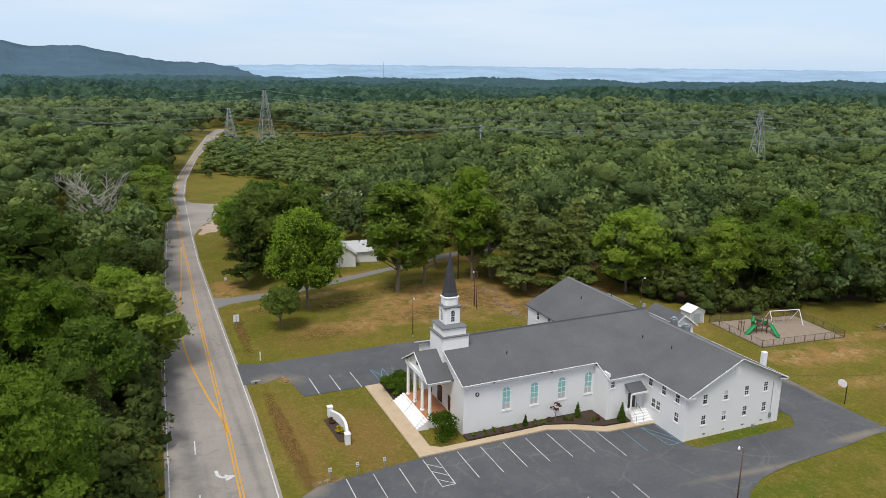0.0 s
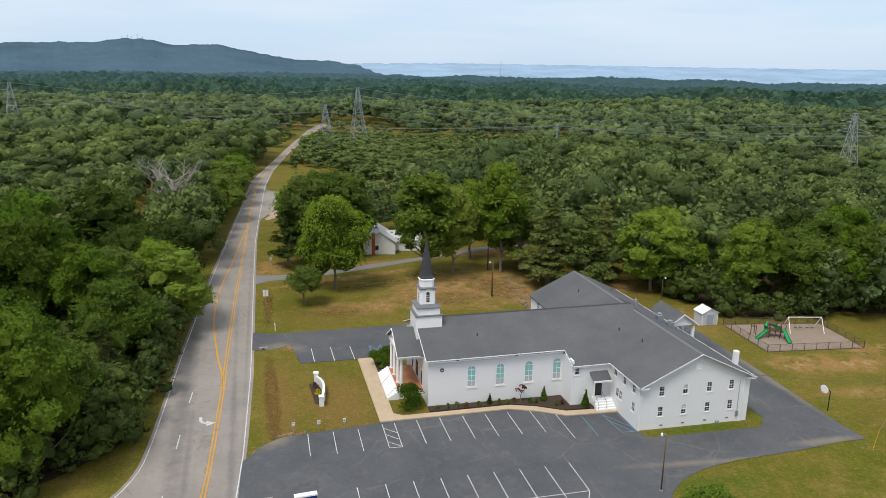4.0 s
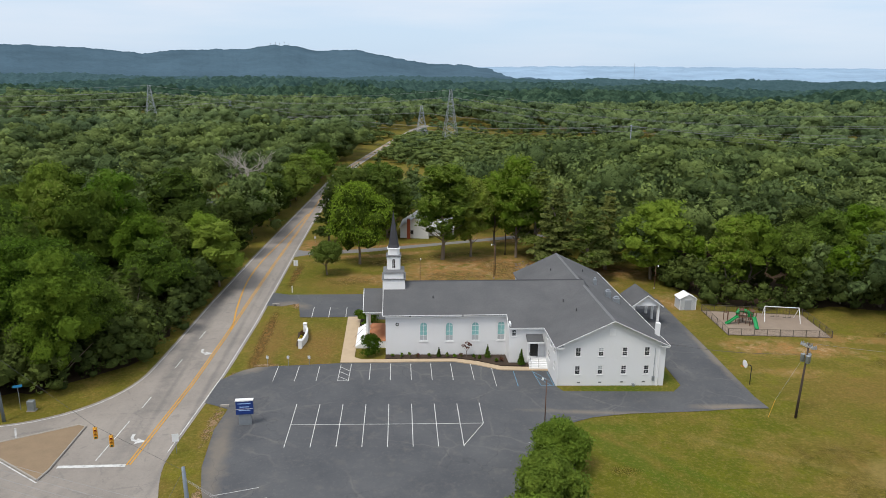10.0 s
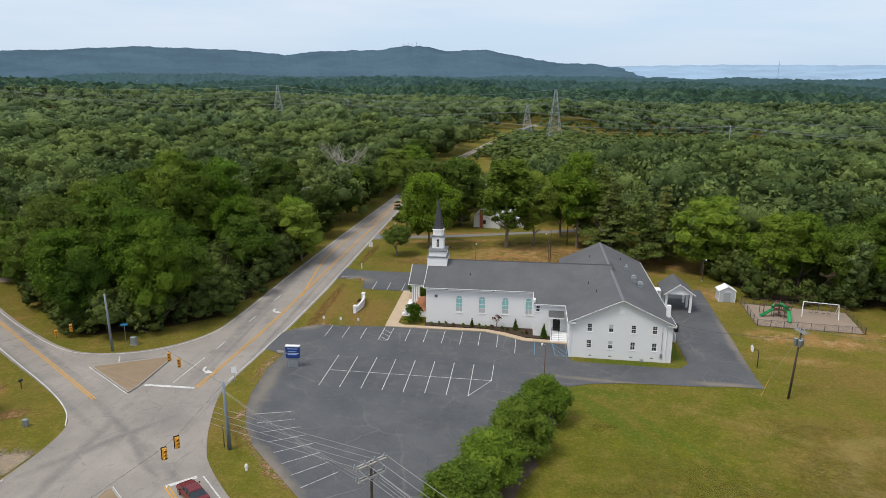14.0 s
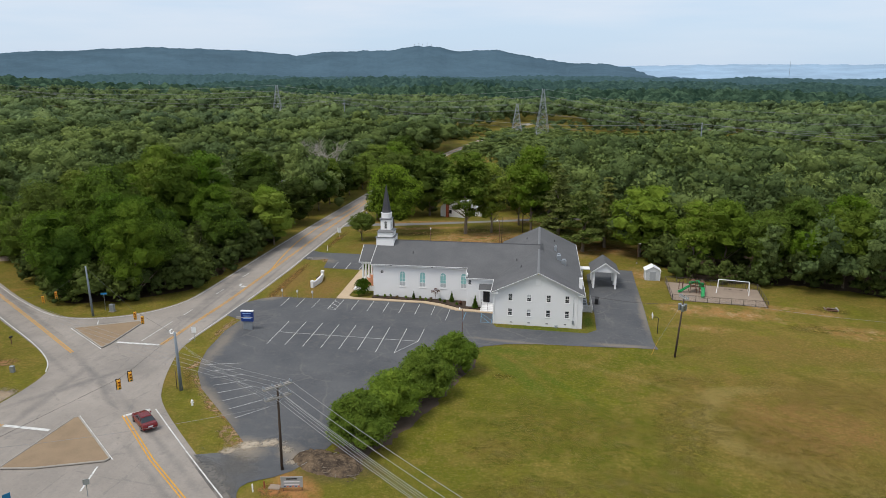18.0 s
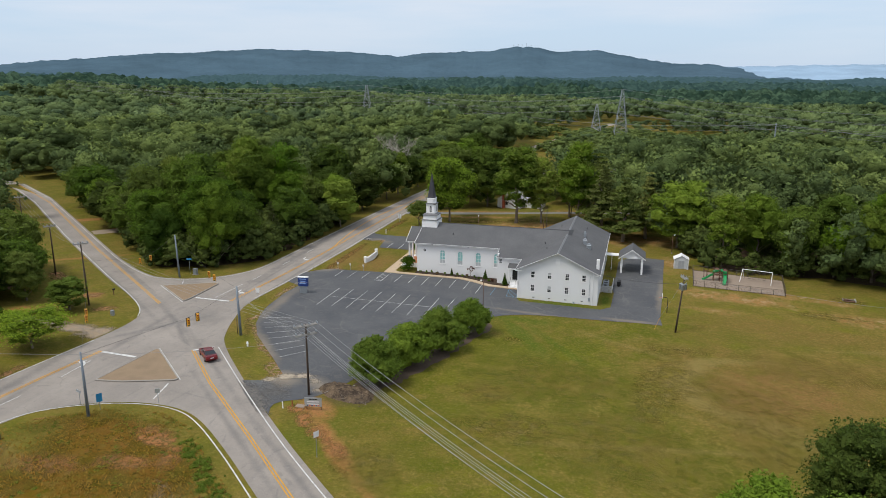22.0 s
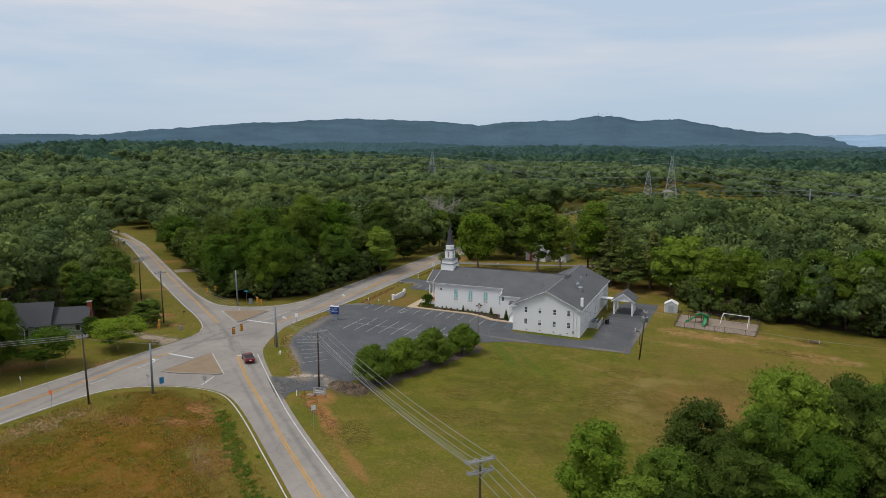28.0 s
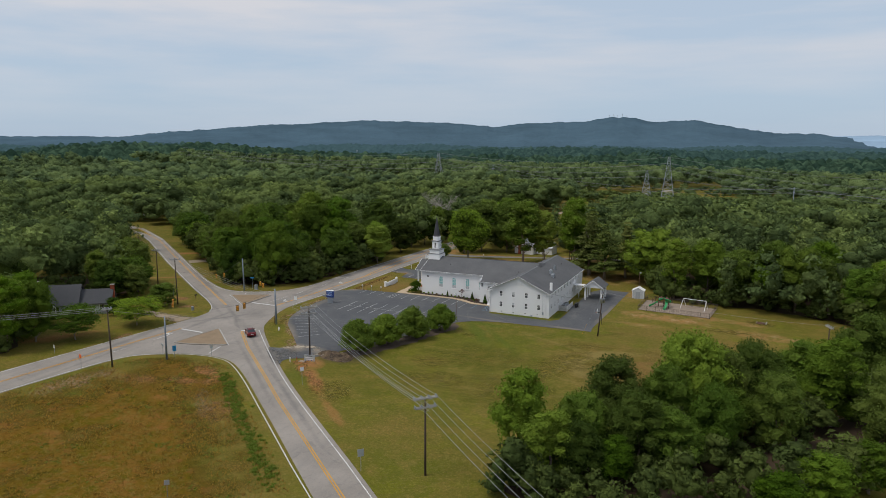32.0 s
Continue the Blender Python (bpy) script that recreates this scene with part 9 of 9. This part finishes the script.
for x, y in ((41.0, 3.2), (41.1, 4.1)):
    bn = thing("wheelie_bin", pose(x, y, ground_z(x, y) + 0.05), "black wheeled rubbish bin on the asphalt", "bin", "bins")
    part("body", MB().loft([[(-0.24, -0.28, 0.05), (0.24, -0.28, 0.05), (0.24, 0.28, 0.05), (-0.24, 0.28, 0.05)], [(-0.31, -0.36, 1.0), (0.31, -0.36, 1.0), (0.31, 0.36, 1.0), (-0.31, 0.36, 1.0)]]), IRON, bn, fix=True)
    part("lid", MB().box(-0.33, 0.33, -0.38, 0.38, 1.0, 1.07, bev=0.02), IRON, bn, fix=True)
    for s in (-1, 1):
        part("wheel", MB().tube([(s * 0.3, 0.26, 0.12), (s * 0.24, 0.26, 0.12)], 0.12, 10), IRON, bn)


# ---- planting ----
def bush(x, y, h, w, label, mat, cone=False, n=700, size=0.12, seed=1, lift_z=0.18, core=0.8):
    t = thing("shrub", pose(x, y, ground_z(x, y) + lift_z), label, "shrub")
    if cone:
        cl = [(0, 0, h * f, w / 2 * (1.03 - f), w / 2 * (1.03 - f), h * 0.16) for f in (0.12, 0.28, 0.44, 0.6, 0.75, 0.88)]
    else:
        cl = crown_clumps(h, w, h * 0.12, 12, seed, "dome")
    me = leaf_mesh("shrub_leaves", cl, n, size, mat=mat, seed=seed, core=core)
    part("foliage", me, None, t)
    part("stem", MB().tube([(0, 0, -0.2), (0, 0, h * 0.4)], 0.05), BARK, t)
    return t


bush(7.7, -0.75, 1.4, 0.7, "small dark conical evergreen in the bed", LEAF_DARK, True, seed=3)
bush(14.8, -1.0, 1.9, 1.0, "dark upright evergreen in the bed", LEAF_DARK, True, seed=4)
bush(19.3, -3.65, 2.3, 1.2, "conical green evergreen beside the entry", LEAF_DARK, True, n=1000, seed=5)
bush(-2.4, 0.5, 3.0, 4.0, "round bright green shrub before the porch", LEAF_BRIGHT, n=2600, size=0.13, seed=6, lift_z=0, core=0.5)
bush(-3.3, 13.4, 2.7, 4.2, "round green shrub beside the porch", LEAF_BRIGHT, n=1900, size=0.16, seed=7, lift_z=0)
bush(-3.9, 11.9, 0.7, 0.8, "small yellow-green shrub in the mulch", LEAF_BRIGHT, n=250, seed=8)
FLOWER = mat_leaf("yellow_flowers", (0.42, 0.30, 0.02), (0.65, 0.48, 0.05), cut=0)
bush(-12.95, 5.6, 0.8, 1.0, "yellow flowering plant by the sign wall", FLOWER, n=260, seed=9, lift_z=0.05)
bush(-13.2, 8.2, 0.6, 0.9, "dark red flowering plant by the sign wall", plain("dark_red_leaves", (0.10, 0.03, 0.02), 0.7), n=200, seed=10, lift_z=0.05)
for k, x in enumerate((1.0, 2.3, 3.4, 4.6, 6.3, 8.9, 10.0, 10.9, 12.7, 13.6, 15.9, 16.6, 18.2)):
    y = -0.85 if x < 11 else (-1.5 if x < 15 else -2.6)
    y = max(y, -1.0) if x < 12.5 else y
    bush(x, y, 0.5 + 0.12 * (k % 3), 0.6 + 0.1 * (k % 2), ("small yellow-green shrub in the mulch bed", "small purple-brown shrub in the mulch bed")[k % 4 == 3], LEAF_BRIGHT if k % 4 != 3 else bpy.data.materials["dark_red_leaves"], n=130, size=0.1, seed=20 + k)
ct = thing("young_tree", pose(11.7, -0.9, ground_z(11.7, -0.9) + 0.2), "small dark-leaved young tree in the bed", "tree")
part("stem", MB().tube([(0, 0, -0.2), (0.05, 0, 0.8), (0.1, 0.05, 1.4)], [0.05, 0.04, 0.02], 6).tube([(0.05, 0, 0.8), (-0.4, 0, 1.6)], 0.02, 5).tube([(0.05, 0, 0.9), (0.5, 0.1, 1.7)], 0.02, 5), BARK, ct)
part("foliage", leaf_mesh("young_tree_leaves", [(0.5, 0.1, 1.8, 0.3, 0.3, 0.25), (-0.4, 0, 1.7, 0.3, 0.3, 0.25), (0.1, 0, 2.1, 0.35, 0.3, 0.25), (0.2, 0, 1.4, 0.25, 0.25, 0.2)], 160, 0.12, mat=bpy.data.materials["dark_red_leaves"], seed=33, core=0), None, ct)
tagged(part("mulch_strip", MB().flat(wobbly([(21.0, -25), (21.8, -27.5), (20.0, -33), (17.2, -43), (13.6, -52), (11.6, -55), (9.6, -55.2), (8.0, -53.6), (8.4, -52.0), (11.5, -45.1), (15.3, -36), (17.8, -27), (19.2, -23.6)], 0.8, 0.35, 9), lift(0.035)), plain("dry_mulch", (0.105, 0.076, 0.054), 0.95, var=0.7, scale=1.2)), "dark mulch strip under the row of bushy trees", "flower bed", kind="structure")


# ---- cars ----
def car(x, y, turn, paint, label, L=4.7, W=1.8, H=1.45):
    """A saloon: lofted body, glazed cabin, wheels with rims, lamps. Local +x is forwards."""
    t = thing("car", pose(x, y, ground_z(x, y) + 0.05, 0, 0, turn), label, "car")
    prof = [(-L / 2, 0.45, 0.78), (-L / 2 + 0.12, 0.28, 0.98), (-L * 0.36, 0.2, 1.0), (-L * 0.1, 0.18, 0.96), (L * 0.18, 0.18, 0.94), (L * 0.4, 0.22, 0.82), (L / 2 - 0.08, 0.28, 0.72), (L / 2, 0.42, 0.6)]
    rings = []
    for px, z0, z1 in prof:
        k = W / 2 * (0.86 if abs(px) > L / 2 - 0.05 else 0.95 if abs(px) > L * 0.42 else 1.0)
        rings.append([(px, -k * 0.92, z0), (px, k * 0.92, z0), (px, k, (z0 + z1) / 2), (px, k * 0.93, z1 - 0.04), (px, k * 0.8, z1), (px, -k * 0.8, z1), (px, -k * 0.93, z1 - 0.04), (px, -k, (z0 + z1) / 2)])
    body = part("body", MB().loft(rings), paint, t, fix=True)
    k0, k1 = W / 2 * 0.86, W / 2 * 0.66
    part("cabin_glass", MB().loft([[(-L * 0.37, -k0, 0.96), (L * 0.21, -k0, 0.94), (L * 0.21, k0, 0.94), (-L * 0.37, k0, 0.96)], [(-L * 0.22, -k1, H - 0.05), (L * 0.06, -k1, H - 0.05), (L * 0.06, k1, H - 0.05), (-L * 0.22, k1, H - 0.05)]]), DARK_GLASS, t, fix=True)
    part("roof", MB().loft([[(-L * 0.23, -k1 - 0.02, H - 0.06), (L * 0.07, -k1 - 0.02, H - 0.06), (L * 0.07, k1 + 0.02, H - 0.06), (-L * 0.23, k1 + 0.02, H - 0.06)], [(-L * 0.2, -k1 * 0.85, H), (L * 0.04, -k1 * 0.85, H), (L * 0.04, k1 * 0.85, H), (-L * 0.2, k1 * 0.85, H)]]), paint, t, fix=True)
    for s in (-1, 1):
        for px in (-L * 0.08, -L * 0.225):
            part("pillar", MB().tube([(px + 0.03, s * k0, 0.95), (px + 0.02, s * (k1 + 0.01), H - 0.06)], 0.035, 5), paint, t)
        part("headlight", MB().box(L / 2 - 0.14, L / 2 - 0.0, min(s * 0.5, s * 0.78), max(s * 0.5, s * 0.78), 0.56, 0.68), TRIM, t)
        part("tail_light", MB().box(-L / 2 - 0.01, -L / 2 + 0.1, min(s * 0.45, s * 0.76), max(s * 0.45, s * 0.76), 0.66, 0.8), LAMP_RED, t)
        part("door_mirror", MB().box(L * 0.15, L * 0.15 + 0.12, min(s * W / 2, s * (W / 2 + 0.16)), max(s * W / 2, s * (W / 2 + 0.16)), 0.92, 1.05), paint, t)
        for px in (-L * 0.3, L * 0.31):
            wh = part("wheel", MB().tube([(px, s * (W / 2 - 0.2), 0.32), (px, s * (W / 2 + 0.01), 0.32)], 0.32, 16), IRON, t, "black tyre")
            part("rim", MB().tube([(px, s * (W / 2 + 0.005), 0.32), (px, s * (W / 2 + 0.02), 0.32)], 0.2, 12), GALV, wh)
    part("number_plate", MB().box(-L / 2 - 0.02, -L / 2 - 0.004, -0.26, 0.26, 0.62, 0.74), SIGN_WHITE, t)
    return t


RED_CAR = plain("dark_red_car_paint", (0.16, 0.012, 0.016), 0.25, 0.3, 0.6, 0.05)
car(-15.6, -51.9, 137, RED_CAR, "dark red saloon car waiting at the stop bar")
car(-186, 84, 20, plain("dark_car_paint", (0.02, 0.022, 0.025), 0.3, 0.2, 0.5), "dark parked car beside the far road")
car(-205, 88, 30, plain("silver_car_paint", (0.4, 0.41, 0.42), 0.3, 0.5, 0.5), "silver parked car beside the far road")


# ---- houses ----
def house(x, y, turn, w, d, eave, ridge, wall_mat, roof_mat, label, chimney=None, porch=False):
    """A small gabled house; local ridge along x."""
    t = thing("house", pose(x, y, ground_z(x, y), 0, 0, turn), label, "house")
    part("wall", MB().prism([(-d / 2, -0.5), (d / 2, -0.5), (d / 2, eave), (0, ridge - 0.15), (-d / 2, eave)], 0, -w / 2, w / 2), wall_mat, t, fix=True)
    for s in (-1, 1):
        o = d / 2 + 0.4
        ze = ridge - (ridge - eave) * o / (d / 2)
        pts = [(-w / 2 - 0.4, s * o, ze), (w / 2 + 0.4, s * o, ze), (w / 2 + 0.4, 0, ridge), (-w / 2 - 0.4, 0, ridge)]
        part("roof", MB().loft([[(p[0], p[1], p[2] - 0.14) for p in pts], pts]), roof_mat, t, fix=True)
        n = max(2, int(w / 3))
        for k in range(n):
            wx = -w / 2 + w * (k + 0.5) / n
            m = pose(wx, s * (d / 2 + 0.02), 0.9, 0, 0, 0 if s < 0 else 180)
            wn_ = part("window", MB().box(-0.5, 0.5, -0.04, 0.02, 0, 1.3, m), TRIM, t)
            part("pane", MB().box(-0.43, 0.43, -0.05, -0.042, 0.07, 1.23, m), DARK_GLASS, wn_)
            part("glazing_bar", MB().box(-0.43, 0.43, -0.06, -0.051, 0.62, 0.67, m), TRIM, wn_)
    for s in (-1, 1):
        m = pose(s * (w / 2 + 0.02), 0.6, 0.9, 0, 0, 90 * s)
        wn_ = part("window", MB().box(-0.45, 0.45, -0.04, 0.02, 0, 1.2, m), TRIM, t)
        part("pane", MB().box(-0.38, 0.38, -0.05, -0.042, 0.07, 1.13, m), DARK_GLASS, wn_)
    if chimney:
        cx, cy, ch, cm = chimney
        c = part("chimney", MB().box(cx - 0.45, cx + 0.45, cy - 0.35, cy + 0.35, -0.4, ch), cm, t, "brick chimney")
        part("cap", MB().box(cx - 0.5, cx + 0.5, cy - 0.4, cy + 0.4, ch, ch + 0.12), GREY_CONCRETE, c)
    part("door", MB().box(-0.5, 0.5, -d / 2 - 0.05, -d / 2 - 0.004, 0.0, 2.05), DOOR_DARK, t)
    return t


WHITE_SIDING = plain("white_siding", (0.72, 0.72, 0.71), 0.6, var=0.15)
GREY_METAL = plain("pale_metal_roof", (0.50, 0.50, 0.50), 0.5, 0.2, var=0.25)
bung = house(6.2, 78.2, 84, 9.5, 7.0, 2.9, 5.2, WHITE_SIDING, GREY_METAL, "white sided bungalow with brick chimney under trees", (-5.25, 1.4, 4.9, BRICK_RED))
part("wing_wall", MB().prism([(-1.5, -0.5), (3.5, -0.5), (3.5, 2.5), (1.0, 4.1), (-1.5, 2.5)], 1, -9.5, -3.52), WHITE_SIDING, bung, fix=True)
for s in (-1, 1):
    pts = [(1.0 + s * 2.9, -9.8, 2.3), (1.0 + s * 2.9, -2.6, 2.3), (1.0, -1.0, 4.25), (1.0, -9.8, 4.25)]
    part("wing_roof", MB().loft([[(p[0], p[1], p[2] - 0.12) for p in pts], pts]), GREY_METAL, bung, fix=True)
SLATE = plain("dark_slate_shingles", (0.062, 0.064, 0.070), 0.85, var=0.3, scale=1.0)
GREY_HOUSE = plain("grey_house_siding", (0.30, 0.32, 0.34), 0.7)
west = house(-66.2, -56.6, 38, 8.5, 8.5, 2.8, 6.5, GREY_HOUSE, SLATE, "grey house with dark gabled roofs and brick chimneys", (-4.7, 0.6, 7.3, BRICK_RED))
part("wing_wall", MB().prism([(-3.2, -0.5), (3.6, -0.5), (3.6, 2.7), (0.2, 5.0), (-3.2, 2.7)], 0, 4.27, 11.0), GREY_HOUSE, west, fix=True)
for s_ in (-1, 1):
    pts = [(4.0, 0.2 + s_ * 3.8, 2.45), (11.4, 0.2 + s_ * 3.8, 2.45), (11.4, 0.2, 5.2), (4.0, 0.2, 5.2)]
    part("wing_roof", MB().loft([[(p[0], p[1], p[2] - 0.14) for p in pts], pts]), SLATE, west, fix=True)
    pts = [(-1.6 + s_ * 2.5, -6.4, 2.55), (-1.6 + s_ * 2.5, -2.0, 2.55), (-1.6, -0.9, 4.7), (-1.6, -6.4, 4.7)]
    part("porch_roof", MB().loft([[(p[0], p[1], p[2] - 0.12) for p in pts], pts]), SLATE, west, fix=True)
    wn_ = part("window", MB().box(7.6 + s_ * 1.7 - 0.5, 7.6 + s_ * 1.7 + 0.5, -3.26, -3.203, 0.9, 2.2), TRIM, west)
    part("pane", MB().box(7.6 + s_ * 1.7 - 0.43, 7.6 + s_ * 1.7 + 0.43, -3.275, -3.262, 0.97, 2.13), DARK_GLASS, wn_)
part("porch_gable", MB().prism([(-3.6, 2.5), (0.4, 2.5), (-1.6, 4.4)], 1, -6.2, -6.0), TRIM, west, fix=True)
for px in (-3.5, 0.3):
    part("porch_post", MB().box(px - 0.09, px + 0.09, -6.2, -6.02, -0.4, 2.5), TRIM, west)
ch_ = part("chimney", MB().box(10.7, 11.5, -0.1, 0.7, -0.4, 6.0), BRICK_RED, west, "brick chimney")
part("cap", MB().box(10.62, 11.58, -0.18, 0.78, 6.0, 6.14), GREY_CONCRETE, ch_)
house(-53, 92, 30, 12, 8, 2.8, 5.2, WHITE_SIDING, SHINGLE, "house with grey roof half hidden by trees")
house(29, 142, 15, 14, 8, 2.6, 4.6, BRICK_RED, GREY_METAL, "brick house with pale roof in the trees")
house(-57, 345, 0, 16, 9, 4.5, 8.5, WHITE_SIDING, SHINGLE, "white house on the far hillside")
house(-194, 95, 15, 6, 5, 2.4, 3.8, WHITE_SIDING, SHINGLE, "small white building beside the far road")

# bare tree above the road
dt = thing("dead_tree", pose(-40.5, 103, ground_z(-40, 104)) @ Matrix.Diagonal((1.35, 1.35, 1.38, 1)), "leafless grey dead tree among green trees", "tree")
dg = random.Random(4)
part("trunk", MB().tube([(0, 0, -0.3), (0.2, 0, 4), (0.1, 0.3, 9)], [0.5, 0.4, 0.25], 8), plain("bleached_bark", (0.36, 0.33, 0.29), 0.9, var=0.4), dt)
for k in range(30):
    a, z = dg.uniform(0, 6.28), dg.uniform(4.0, 9.0)
    L = dg.uniform(3.0, 6.5)
    p0, p1, p2 = Vector((0.1, 0.1, z)), Vector((0.55 * L * math.cos(a), 0.55 * L * math.sin(a), z + L * dg.uniform(0.1, 0.4))), Vector((L * math.cos(a + dg.uniform(-0.3, 0.3)), L * math.sin(a), z + L * dg.uniform(0.25, 0.85)))
    br_ = part("limb", MB().tube([p0, p1, p2], [0.09, 0.05, 0.02], 5), bpy.data.materials["bleached_bark"], dt)
    for j in range(9):
        q0 = p1.lerp(p2, dg.uniform(0, 0.8))
        part("twig", MB().tube([q0, q0 + Vector((dg.uniform(-1.4, 1.4), dg.uniform(-1.4, 1.4), dg.uniform(0.6, 1.8)))], [0.032, 0.015], 4), bpy.data.materials["bleached_bark"], br_)

# stones on the bank behind the church
ST = plain("grey_field_stone", (0.20, 0.155, 0.115), 0.9, var=0.5, scale=2)
g = random.Random(5)
for k in range(64):
    f = k / 63
    x, y = 28.8 - 2.6 * f + g.uniform(-1.6, 1.6), 52 - 19 * f + g.uniform(-1, 1)
    s = g.uniform(0.12, 0.36)
    rk = MB()
    for v_, t_ in ((ICO[0], ICO[1]),):
        rk.v = [tuple(np.array(q) * s * np.array([1.2, 0.9, 0.6]) * (1 + 0.18 * g.uniform(-1, 1)) + np.array([x, y, ground_z(x, y) + s * 0.2])) for q in v_]
        rk.f = list(t_)
    tagged(part("stone", rk, ST), "grey field stone on the bare bank", "stone", "stones on the bank")

# weeds on the corner plot
wg = np.random.default_rng(12)
wv, wf = [], []
for k in range(62000):
    x, y = float(wg.uniform(-36, 60)), -68.5 - 92 * float(wg.uniform(0, 1)) ** 1.5
    if not in_poly(x, y, MEADOW_OUT) or math.sin(x * 0.5 + math.sin(y * 0.37) * 2) * math.sin(y * 0.43 + 1.3 * math.sin(x * 0.31)) < float(wg.uniform(-0.9, 0.5)):
        continue
    z = ground_z(x, y)
    hh = float(wg.uniform(0.10, 0.38)) * (0.6 if y > -80 else 1.0)
    for b_ in range(3):
        a = float(wg.uniform(0, 6.28))
        dx, dy = math.cos(a), math.sin(a)
        i = len(wv)
        wv += [(x - dy * 0.045, y + dx * 0.045, z), (x + dy * 0.045, y - dx * 0.045, z), (x + dx * 1.15 * hh, y + dy * 1.15 * hh, z + hh)]
        wf.append((i, i + 1, i + 2))
me = bpy.data.meshes.new("weeds")
me.from_pydata(wv, [], wf)
me.materials.append(mat_weeds())
facing(me, np.tile((0.0, 0.0, 1.0), (len(wv), 1)) + wg.normal(0, 0.22, (len(wv), 3)))
tagged(new("weeds", me), "tall reddish weeds on the empty plot", "weeds", kind="stuff")
tuft = []
for k in range(190):
    x, y = float(wg.uniform(-28, 30)), -69 - 55 * float(wg.uniform(0, 1)) ** 1.4
    if in_poly(x, y, MEADOW_OUT):
        r = float(wg.uniform(0.12, 0.34))
        tuft += [(x + float(wg.normal(0, 0.6)), y + float(wg.normal(0, 0.5)), ground_z(x, y) + 0.02, r, r, r * 0.45) for _ in range(5)]
tagged(part("weed_tufts", leaf_mesh("weed_tuft_leaves", tuft, 8000, 0.08, mat=LEAF_OLIVE, seed=45, core=0.5), None), "low yellow-green weed tufts in dry grass", "weeds", kind="stuff")
BR = thing("bramble_row", pose(0, 0, 0), "low green bramble row along the verge", "bramble")
cl = []
for k in range(300):
    f = k / 299
    bx, by, bs = -3.9 + 32.4 * f + float(wg.normal(0, 0.65)), -74.0 - 29.2 * f + float(wg.normal(0, 0.65)), 0.14 + 0.42 * float(wg.uniform(0, 1)) ** 1.6
    cl.append((bx, by, ground_z(bx, by) + 0.05, bs, bs, bs * 0.7))
part("foliage", leaf_mesh("bramble_leaves", cl, 17000, 0.09, mat=LEAF_OLIVE, seed=44, core=0.6), None, BR)
